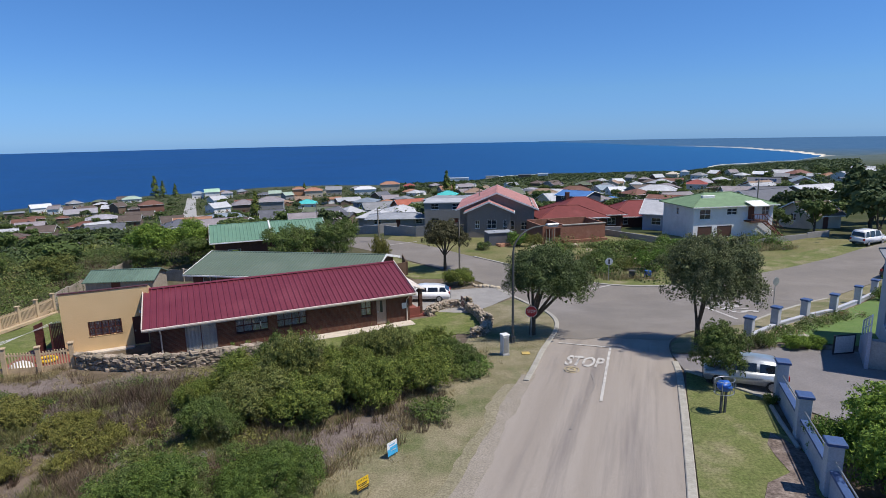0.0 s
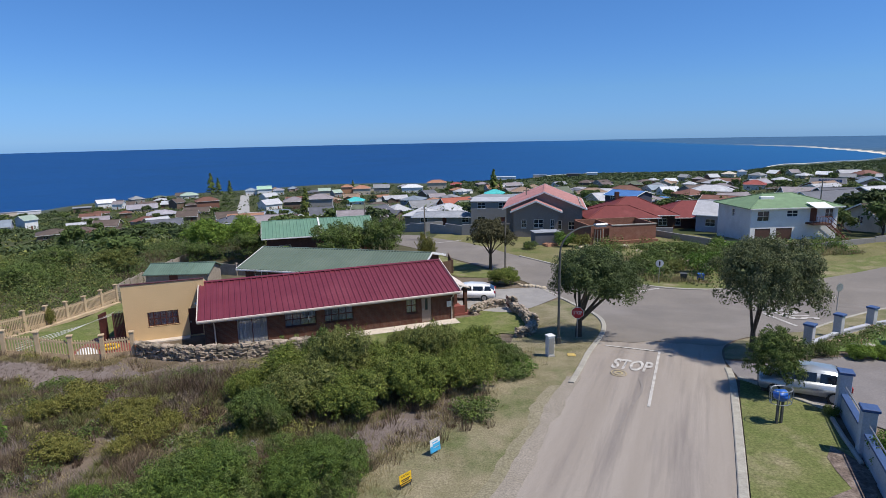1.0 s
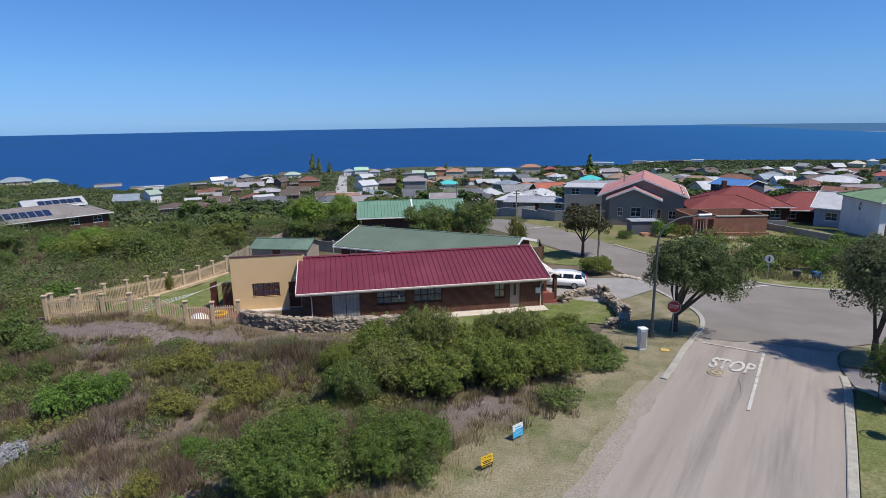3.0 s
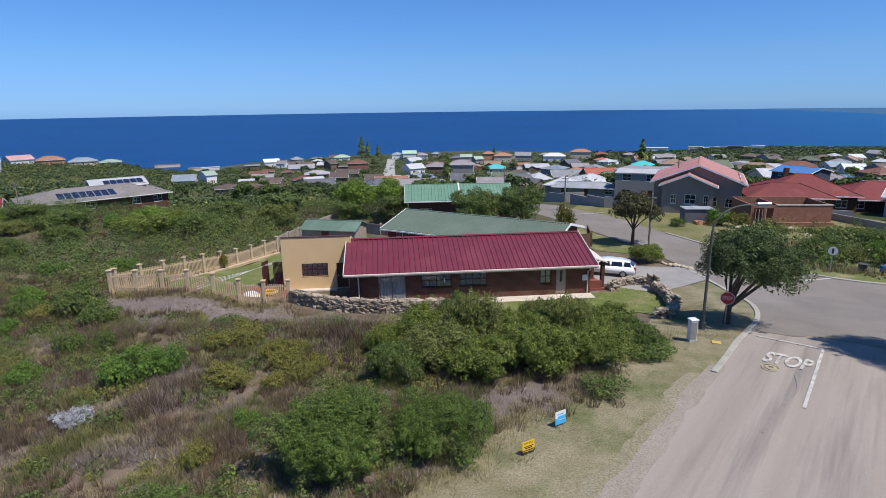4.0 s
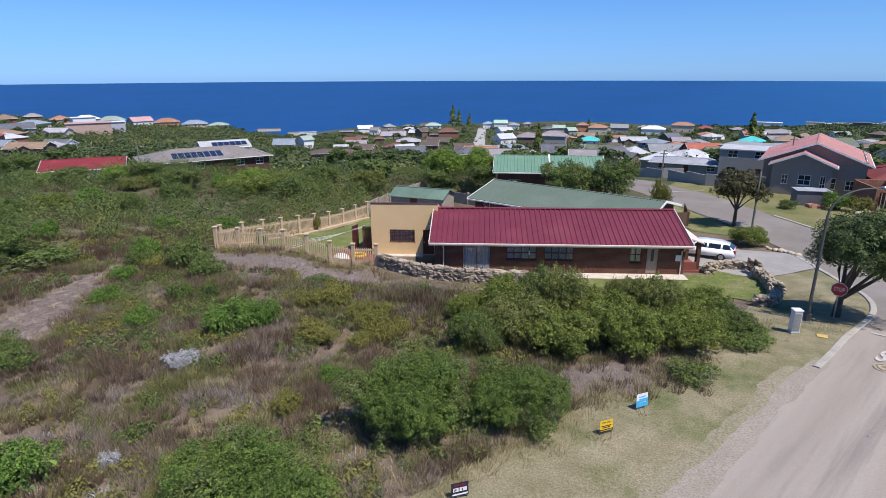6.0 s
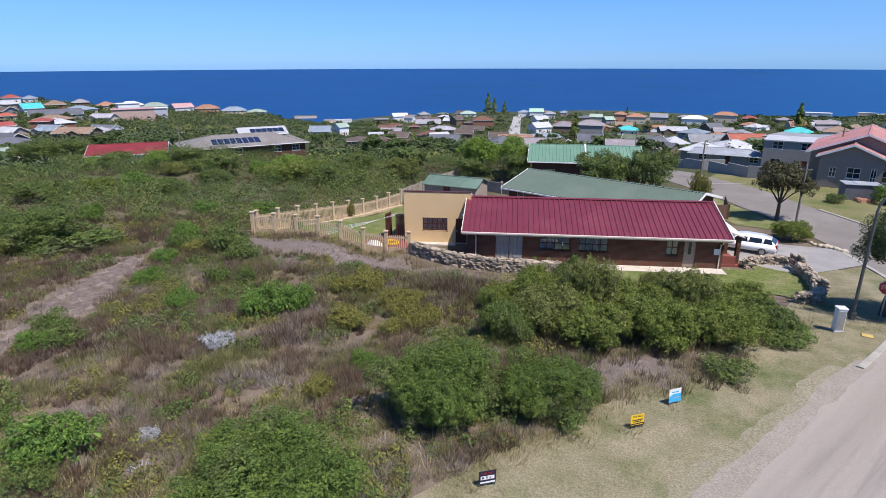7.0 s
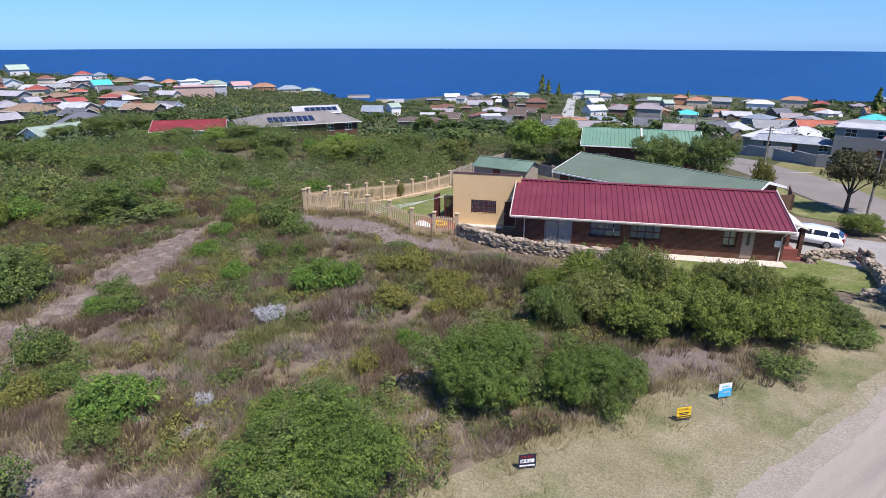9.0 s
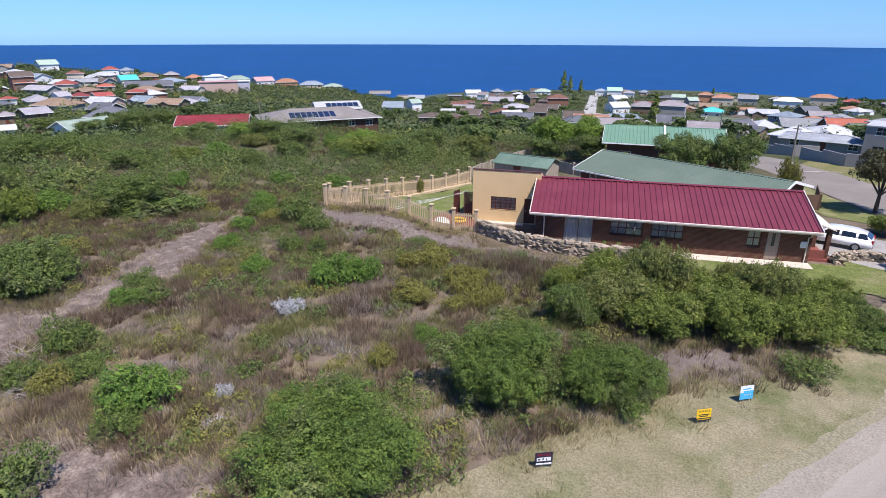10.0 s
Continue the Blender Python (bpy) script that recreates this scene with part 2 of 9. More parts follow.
# ground height along bearings (degrees to the right of +y), at the distances above
FAR_Z = {
    -180: (4, 8, 12, 18, 20, 20, 20, 20, 20),
    -95: (-1, -5, -6, 2, 2, -30, -80, -115, -115),
    -74: (-3, -13, -17, -7.5, -25, -65, -100, -115, -115),
    -66: (-3, -13, -19, -14.5, -32, -70, -100, -115, -115),
    -58: (-3, -12, -20, -22, -40, -80, -105, -115, -115),
    -53: (-3, -11.5, -21, -25.5, -48, -85, -108, -115, -115),
    -48: (-3.5, -13.5, -23, -28.2, -52, -88, -112, -115, -115),
    -45.7: (-4, -15, -25, -34, -58, -90, -112, -115, -115),
    -42: (-4, -16, -27, -38.5, -62, -94, -114, -115, -115),
    -36: (-4, -16, -28.5, -40, -51, -84, -112, -115, -115),
    -26: (-4, -16, -28, -38.5, -46.5, -82, -112, -115, -115),
    -15: (-4, -15.5, -27, -37.5, -43.5, -78, -110, -115, -115),
    -4: (-3.6, -14, -25.5, -36, -46, -76, -108, -115, -115),
    2: (-3.3, -12.5, -23, -33, -46, -68, -106, -115, -115),
    7: (-3.3, -12, -22, -32, -45, -64.5, -91, -115, -115),
    12: (-3.3, -12, -21.5, -31, -43.5, -61.5, -85, -114, -115),
    22: (-3.3, -11, -20, -28.5, -40, -56.5, -79.5, -111, -115),
    27: (-3, -9.5, -17, -24, -34, -48, -66.5, -91, -114),
    31: (-2.8, -8, -14, -21, -29.5, -42, -58.5, -81, -108),
    34: (-2.5, -7, -12, -18.5, -27, -38, -51.5, -69, -92),
    41: (-2, -4.5, -9, -15, -22, -32, -43, -57, -75),
    90: (0, 0, -2, -8, -14, -22, -34, -50, -70),
    180: (4, 8, 12, 18, 20, 20, 20, 20, 20),
}


def sea_z(r):
    return SEA + 0.01424 * max(0.0, r - 2000)


AZ = sorted(FAR_Z)


def smooth(a, b, v):
    v = min(1.0, max(0.0, (v - a) / (b - a)))
    return v * v * (3 - 2 * v)


def line(xs, ys, v):
    return float(np.interp(v, xs, ys))


def far_z(r, az):
    k = max(i for i, a in enumerate(AZ) if a <= az + 1e-9)
    k = min(k, len(AZ) - 2)
    f = (az - AZ[k]) / (AZ[k + 1] - AZ[k])
    f = f * f * (3 - 2 * f)
    z = line(FAR_R, FAR_Z[AZ[k]], r) * (1 - f) + line(FAR_R, FAR_Z[AZ[k + 1]], r) * f
    # the bay: low dune land beyond the water
    if r > 1500 and az > 6:
        far = line((6, 12, 18.7, 22.2, 26.8, 31, 33.5, 41), (5200, 4700, 3850, 3600, 3330, 2900, 2550, 1500), az)
        z = max(z, sea_z(r) - 6 + 9.5 * smooth(far - 60, far + 90, r) + 2 * smooth(far + 100, far + 1000, r))
    if r > 3900 and az > 4:
        z += 0.8 * smooth(3900, 4900, r) * (0.5 + 0.5 * math.sin(az * 0.55 + 1)) * smooth(4, 14, az)
    return z


def raw_z(x, y):
    yy = max(-40.0, min(85.0, y))
    return 0.8 - 0.03 * yy - 0.11 * max(0.0, min(16.0, y - 30)) + 0.03 * max(-40.0, min(10.0, x))


PADS = []


def ground_z(x, y):
    r = math.hypot(x, y)
    az = math.degrees(math.atan2(x, y))
    z = raw_z(x, y)
    if r > 60:
        z += (far_z(r, az) - z) * smooth(60, 90, r)
    for px, py, ux, uy, la, lb, da, db, pz, soft in PADS:
        a, d = (x - px) * ux + (y - py) * uy, -(x - px) * uy + (y - py) * ux
        out = math.hypot(max(la - a, 0, a - lb), max(da - d, 0, d - db))
        if out < soft:
            z += (pz - z) * (1 - smooth(0, soft, out))
    if r > 130:
        z += 0.3 * noise.noise((x / 55, y / 55, 0)) * smooth(130, 200, r)
    return z


# ---- mesh helpers ----
def finish(name, bm, mat, parent=None, label="", smooth_faces=False):
    me = bpy.data.meshes.new(name)
    bmesh.ops.recalc_face_normals(bm, faces=bm.faces)
    bm.to_mesh(me)
    bm.free()
    for m in mat if isinstance(mat, (list, tuple)) else (mat,):
        me.materials.append(m)
    if smooth_faces:
        me.shade_smooth()
    ob = new(name, me)
    if parent:
        ob.parent = parent
    if label:
        tagged(ob, label)
    return ob


def part(name, bm, mat, parent, label="", smooth_faces=False):
    return finish(name, bm, mat, parent, label, smooth_faces)


def raw_mesh(name, verts, faces, mat, parent=None, smooth_faces=False):
    me = bpy.data.meshes.new(name)
    me.from_pydata(verts, [], faces)
    me.update()
    for m in mat if isinstance(mat, (list, tuple)) else (mat,):
        me.materials.append(m)
    if smooth_faces:
        me.shade_smooth()
    ob = new(name, me)
    if parent:
        ob.parent = parent
    return ob


def empty(name, m, label, category, group="", kind=""):
    e = new(name)
    e.empty_display_size = 0.3
    e.matrix_basis = m
    return tagged(e, label, category, group, kind)


def box(bm, x0, x1, y0, y1, z0, z1, bevel=0.0, mat=0):
    vs = [bm.verts.new((x, y, z)) for z in (z0, z1) for x, y in ((x0, y0), (x1, y0), (x1, y1), (x0, y1))]
    fs = [bm.faces.new([vs[i] for i in q]) for q in ((3, 2, 1, 0), (4, 5, 6, 7), (0, 1, 5, 4), (1, 2, 6, 5), (2, 3, 7, 6), (3, 0, 4, 7))]
    for f in fs:
        f.material_index = mat
    if bevel:
        es = {e for f in fs for e in f.edges}
        bmesh.ops.bevel(bm, geom=list(es), offset=bevel, segments=1, affect="EDGES")
    return vs


def boxed(*a, **k):
    bm = bmesh.new()
    box(bm, *a, **k)
    return bm


def tube(bm, pts, radii, sides=8):
    """A tapered round bar along points."""
    pts = [Vector(p) for p in pts]
    rings = []
    for i, p in enumerate(pts):
        d = (pts[min(i + 1, len(pts) - 1)] - pts[max(i - 1, 0)]).normalized()
        a = d.orthogonal().normalized()
        b = d.cross(a)
        r = radii[i] if isinstance(radii, (list, tuple)) else radii
        rings.append([bm.verts.new(p + (a * math.cos(t) + b * math.sin(t)) * r) for t in (2 * math.pi * k / sides for k in range(sides))])
    for u, v in zip(rings, rings[1:]):
        # twist the next ring so that the quads stay short
        k = min(range(sides), key=lambda s: (v[s].co - u[0].co).length)
        v[:] = v[k:] + v[:k]
        if (v[1].co - u[1].co).length > (v[-1].co - u[1].co).length:
            v[:] = [v[0]] + v[:0:-1]
        for s in range(sides):
            bm.faces.new((u[s], u[(s + 1) % sides], v[(s + 1) % sides], v[s]))
    bm.faces.new(rings[0][::-1])
    bm.faces.new(rings[-1])


def drape(name, outline, lift, mat, label="", step=1.2, parent=None):
    """A thin sheet over the ground inside an outline."""
    bm = bmesh.new()
    flat = mathutils.geometry.delaunay_2d_cdt([Vector(p) for p in outline], [], [list(range(len(outline)))], 1, 1e-5)
    corners = [bm.verts.new((p.x, p.y, 0)) for p in flat[0]]
    for tri in flat[2]:
        bm.faces.new([corners[k] for k in tri])
    xs, ys = [p[0] for p in outline], [p[1] for p in outline]
    for axis, lo, hi in ((0, min(xs), max(xs)), (1, min(ys), max(ys))):
        k = lo + step
        while k < hi:
            no = (1, 0, 0) if axis == 0 else (0, 1, 0)
            bmesh.ops.bisect_plane(bm, geom=bm.verts[:] + bm.edges[:] + bm.faces[:], plane_co=(k if axis == 0 else 0, k if axis else 0, 0), plane_no=no)
            k += step
    for v in bm.verts:
        v.co.z = ground_z(v.co.x, v.co.y) + lift
    bm.normal_update()
    for fc in bm.faces:
        if fc.normal.z < 0:
            fc.normal_flip()
    me = bpy.data.meshes.new(name)
    bm.to_mesh(me)
    bm.free()
    me.materials.append(mat)
    ob = new(name, me)
    return tagged(ob, label, kind="structure")


def spline(pts, n=6):
    """Points smoothed into a curve through them."""
    out = []
    p = [pts[0]] + list(pts) + [pts[-1]]
    for i in range(1, len(p) - 2):
        for k in range(n):
            t = k / n
            out.append(tuple(0.5 * (2 * p[i][j] + (p[i + 1][j] - p[i - 1][j]) * t + (2 * p[i - 1][j] - 5 * p[i][j] + 4 * p[i + 1][j] - p[i + 2][j]) * t * t
                       + (3 * p[i][j] - p[i - 1][j] - 3 * p[i + 1][j] + p[i + 2][j]) * t ** 3) for j in range(len(pts[0]))))
    out.append(tuple(pts[-1]))
    return out


def kerb(name, pts, width, height, label, mat=KERB):
    """A raised edge that follows the ground."""
    bm = bmesh.new()
    rows = []
    for i, (x, y) in enumerate(pts):
        a, b = Vector(pts[max(i - 1, 0)]), Vector(pts[min(i + 1, len(pts) - 1)])
        d = (b - a).normalized()
        nx, ny = -d.y * width / 2, d.x * width / 2
        z = ground_z(x, y)
        rows.append([bm.verts.new(c) for c in ((x + nx, y + ny, z - 0.15), (x + nx, y + ny, z + height - 0.02), (x + nx * 0.8, y + ny * 0.8, z + height),
                                               (x - nx * 0.8, y - ny * 0.8, z + height), (x - nx, y - ny, z + height - 0.02), (x - nx, y - ny, z - 0.15))])
    for u, v in zip(rows, rows[1:]):
        for k in range(5):
            bm.faces.new((u[k], u[k + 1], v[k + 1], v[k]))
    bm.faces.new(rows[0])
    bm.faces.new(rows[-1][::-1])
    return tagged(finish(name, bm, mat), label, kind="structure")


# ---- ground, sea, roads ----
HX, HY = -19.34, 35.18                # left end of the main house's eave line
HU = Vector((0.913, 0.408, 0))
HROT = math.degrees(math.atan2(HU.y, HU.x))
FLOOR = -2.3
PADS.append((HX, HY, HU.x, HU.y, -6.5, 21, -3.0, 11, FLOOR - 0.05, 5.0))


def build_ground():
    azs = list(np.arange(-180, -84, 6)) + list(np.arange(-84, 50, 0.75)) + list(np.arange(50, 180, 5))
    rs = [0.0]
    while rs[-1] < 4950:
        r = rs[-1]
        rs.append(r + (1.0 if r < 70 else r * 0.028))
    rs[-1] = 4950
    verts = [(0, 0, ground_z(0, 0))]
    for r in rs[1:]:
        for a in azs:
            x, y = r * math.sin(radians(a)), r * math.cos(radians(a))
            verts.append((x, y, ground_z(x, y)))
    n = len(azs)
    faces = [(0, 1 + (k + 1) % n, 1 + k) for k in range(n)]
    for i in range(len(rs) - 2):
        o = 1 + i * n
        faces += [(o + k, o + (k + 1) % n, o + n + (k + 1) % n, o + n + k) for k in range(n)]
    return tagged(raw_mesh("ground", verts, faces, ground_material(), smooth_faces=True), "scrubby sloping ground of soil, dry grass and bush, far land coloured with haze", kind="structure")


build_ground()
def build_sea():
    azs = range(0, 360, 3)
    rs = (1, 300, 2000, 2700, 3400, 4100, 4960)
    verts = [(r * math.sin(radians(a)), r * math.cos(radians(a)), sea_z(r)) for r in rs for a in azs]
    n = len(azs)
    faces = [(i * n + k, i * n + (k + 1) % n, (i + 1) * n + (k + 1) % n, (i + 1) * n + k) for i in range(len(rs) - 1) for k in range(n)]
    return tagged(raw_mesh("water", verts, faces, sea_material(), smooth_faces=True), "deep blue open sea under a clear sky", kind="structure")


build_sea()

# main road: the left and right edges
left_edge = spline([(-13.5, -22), (-5.5, 0), (0.97, 18), (3.49, 24.84), (4.61, 27.75), (5.81, 31.18), (7.3, 35.5), (8.0, 39.0), (8.0, 42.5), (7.2, 46.5), (5.9, 50), (4.4, 54)])
right_edge = spline([(-5.9, -22), (1.6, 0), (8.24, 17.39), (10.71, 24.05), (11.6, 26.6), (12.6, 30.3), (14.3, 33.0), (17.0, 34.9), (19.9, 35.9)])
drape("road", left_edge + [(14, 47), (20.2, 37.6)] + right_edge[::-1], 0.03, ASPHALT, "sun-bleached worn asphalt road with gravelly edges")
near_arm = spline([(-40, 112), (-22, 92), (-9, 77), (-3.26, 68.16), (0.03, 62.78), (4.4, 54)])
far_arm = spline([(-33, 118), (-12.57, 91), (-3.28, 82), (2.62, 72.29), (6.08, 66.29), (9.5, 60), (12.66, 55.19), (15.7, 52.3), (20.22, 51.41), (26, 52.8), (32.46, 56.44), (44.43, 63.37), (51.19, 67.5), (70, 77), (95, 88)])
right_near = spline([(100, 80), (73, 69), (52, 59.0), (42.0, 52.5), (35.4, 48.1), (29.2, 43.95), (24.0, 39.7), (19.9, 35.9)])
rr = random.Random(4)
seam = [(6.7 + 6.4 * k / 14, 33.2 - 1.4 * k / 14 + rr.uniform(-0.35, 0.35)) for k in range(15)]
corner = next(k for k, p in enumerate(far_arm) if p[0] > 12)
drape("cross_road", near_arm + far_arm[:corner + 1][::-1], 0.045, ASPHALT2, "grey asphalt cross street, patched and dusty", step=2.5)
drape("junction", [(4.4, 54)] + [q for q in left_edge[::-1] if 34 < q[1] < 53.5] + seam + [q for q in right_edge if q[1] > 32.6] + [q for q in right_near[::-1] if q[0] > 20.4] + far_arm[corner:][::-1], 0.045, ASPHALT2,
      "grey asphalt of the open junction, patched and dusty", step=2.5)
DUST = material("road_dust", (0.305, 0.265, 0.22), (0.255, 0.222, 0.175), scale=1.5, rough=0.95, bump=0.5, grain=0.3, grain_scale=16, detail=12)


def ragged_band(name, a, off_a, off_b, y0, y1, mat, label, lift, wander):
    """A band between two offsets from an edge line, with wandering sides."""
    l, r = [], []
    for p in a:
        if y0 <= p[1] <= y1:
            for side, off, k in ((l, off_a, 0.0), (r, off_b, 50.0)):
                w = noise.noise((p[1] * 0.35 + k, 2.0, k)) + 0.5 * noise.noise((p[1] * 1.3, k, 5.0))
                side.append((p[0] + off + wander * w, p[1]))
    return drape(name, l + r[::-1], lift, mat, label)


dense_left = [(line([q[1] for q in left_edge[:30]], [q[0] for q in left_edge[:30]], y), y) for y in np.arange(-20, 31, 0.35)]
SANDY = material("sandy_road_edge", (0.265, 0.232, 0.16), (0.22, 0.197, 0.122), scale=0.7, rough=0.95, bump=0.6, grain=0.4, grain_scale=12, detail=12)
ragged_band("sandy_edge", dense_left, -1.0, 0.1, -20, 26.0, SANDY, "sandy worn strip between road and grass", 0.026, 0.6)
ragged_band("gravel_edge", dense_left, -0.45, 0.3, -20, 27.0, DUST, "loose gravel along the asphalt edge", 0.036, 0.35)
kerb("kerb", left_edge[20:], 0.3, 0.09, "pale concrete kerb round the road corner")
kerb("kerb", right_edge[2:27], 0.32, 0.08, "pale concrete kerb along the grass verge")
kerb("kerb", [q for q in far_arm[20:] if q[0] < 29], 0.3, 0.13, "concrete kerb along the cross street")
kerb("kerb", [q for q in right_near if 19 < q[0] < 33], 0.22, 0.07, "low pale kerb along the pavement of the garden")


# ---- houses ----
SITES = []

def wall_with_openings(bm, x0, x1, y0, y1, z0, z1, openings):
    """A wall along x with openings (xa, xb, za, zb) that go right through it."""
    xs = sorted({x0, x1, *(o[0] for o in openings), *(o[1] for o in openings)})
    zs = sorted({z0, z1, *(o[2] for o in openings), *(o[3] for o in openings)})
    vs = {}

    def vert(i, j, k):
        if (i, j, k) not in vs:
            vs[i, j, k] = bm.verts.new((xs[i], (y0, y1)[k], zs[j]))
        return vs[i, j, k]

    nx, nz = len(xs) - 1, len(zs) - 1

    def solid(i, j):
        return 0 <= i < nx and 0 <= j < nz and not any(o[0] < (xs[i] + xs[i + 1]) / 2 < o[1] and o[2] < (zs[j] + zs[j + 1]) / 2 < o[3] for o in openings)

    for i in range(nx):
        for j in range(nz):
            if not solid(i, j):
                continue
            bm.faces.new([vert(i, j, 0), vert(i + 1, j, 0), vert(i + 1, j + 1, 0), vert(i, j + 1, 0)])
            bm.faces.new([vert(i, j + 1, 1), vert(i + 1, j + 1, 1), vert(i + 1, j, 1), vert(i, j, 1)])
            for di, dj, p, q in ((-1, 0, (i, j), (i, j + 1)), (1, 0, (i + 1, j + 1), (i + 1, j)), (0, -1, (i + 1, j), (i, j)), (0, 1, (i, j + 1), (i + 1, j + 1))):
                if not solid(i + di, j + dj):
                    bm.faces.new([vert(*p, 0), vert(*q, 0), vert(*q, 1), vert(*p, 1)])


def window(parent, x0, x1, z0, z1, y, bars=2, frame_mat=None, rails=1, sill=True, depth=0.12, pane=None):
    """A framed window whose outer face lies at y, on a wall that faces -y."""
    fm = frame_mat or WHITE
    bm = bmesh.new()
    t, b = 0.06, 0.025
    xs = [x0 + (x1 - x0) * k / (bars + 1) for k in range(bars + 2)]
    zs = [z0 + (z1 - z0) * k / (rails + 1) for k in range(rails + 2)]
    lights = [(xa + (t if i == 0 else b), xb - (t if i == bars else b), za + (t if j == 0 else b), zb - (t if j == rails else b))
              for i, (xa, xb) in enumerate(zip(xs, xs[1:])) for j, (za, zb) in enumerate(zip(zs, zs[1:]))]
    wall_with_openings(bm, x0, x1, y + 0.03, y + depth, z0, z1, lights)
    w = part("window", bm, fm, parent)
    pn = part("pane", boxed(x0 + t, x1 - t, y + 0.07, y + 0.085, z0 + t, z1 - t), pane or glass(), w)
    if pane:
        pn.visible_shadow = False
    if sill:
        part("sill", boxed(x0 - 0.06, x1 + 0.06, y - 0.05, y + 0.05, z0 - 0.07, z0 - 0.005), fm, w)
    return w


def ribbed_slope(bm, length, z_low, z_high, y_low, y_high, x0=0.0, pitch=0.45, rib=0.055, thick=0.05):
    """One roof slope with raised ribs that run from the ridge to the eave."""
    xs = [(x0, 0.0)]
    if pitch:
        n = int(length / pitch)
        for k in range(n + 1):
            x = x0 + 0.1 + k * (length - 0.2) / n
            xs += [(x - 0.075, 0.0), (x - 0.04, rib), (x + 0.04, rib), (x + 0.075, 0.0)]
    xs.append((x0 + length, 0.0))
    rows = [[bm.verts.new(c) for c in ((x, y_low, z_low + u), (x, y_high, z_high + u), (x, y_high, z_high - thick), (x, y_low, z_low - thick))] for x, u in xs]
    for u, v in zip(rows, rows[1:]):
        for k in range(4):
            bm.faces.new((u[k], v[k], v[(k + 1) % 4], u[(k + 1) % 4]))
    bm.faces.new(rows[0])
    bm.faces.new(rows[-1][::-1])


def hip_roof(bm, L, D, z, rise, over, ridge=None):
    """A hipped roof over a plan of L by D; ridge: the length of its ridge."""
    ridge = max(0.02, L - D) if ridge is None else ridge
    a, b, t = -over, L + over, 0.1
    c, d = -over, D + over
    m, r0, r1 = D / 2, (L - ridge) / 2, (L + ridge) / 2
    lo = [bm.verts.new(v) for v in ((a, c, z), (b, c, z), (b, d, z), (a, d, z))]
    un = [bm.verts.new((v.co.x, v.co.y, z - t)) for v in lo]
    p, q = bm.verts.new((r0, m, z + rise)), bm.verts.new((r1, m, z + rise))
    for f in ((lo[0], lo[1], q, p), (lo[1], lo[2], q), (lo[2], lo[3], p, q), (lo[3], lo[0], p), un[::-1]):
        bm.faces.new(f)
    for k in range(4):
        bm.faces.new((lo[k], un[k], un[(k + 1) % 4], lo[(k + 1) % 4]))


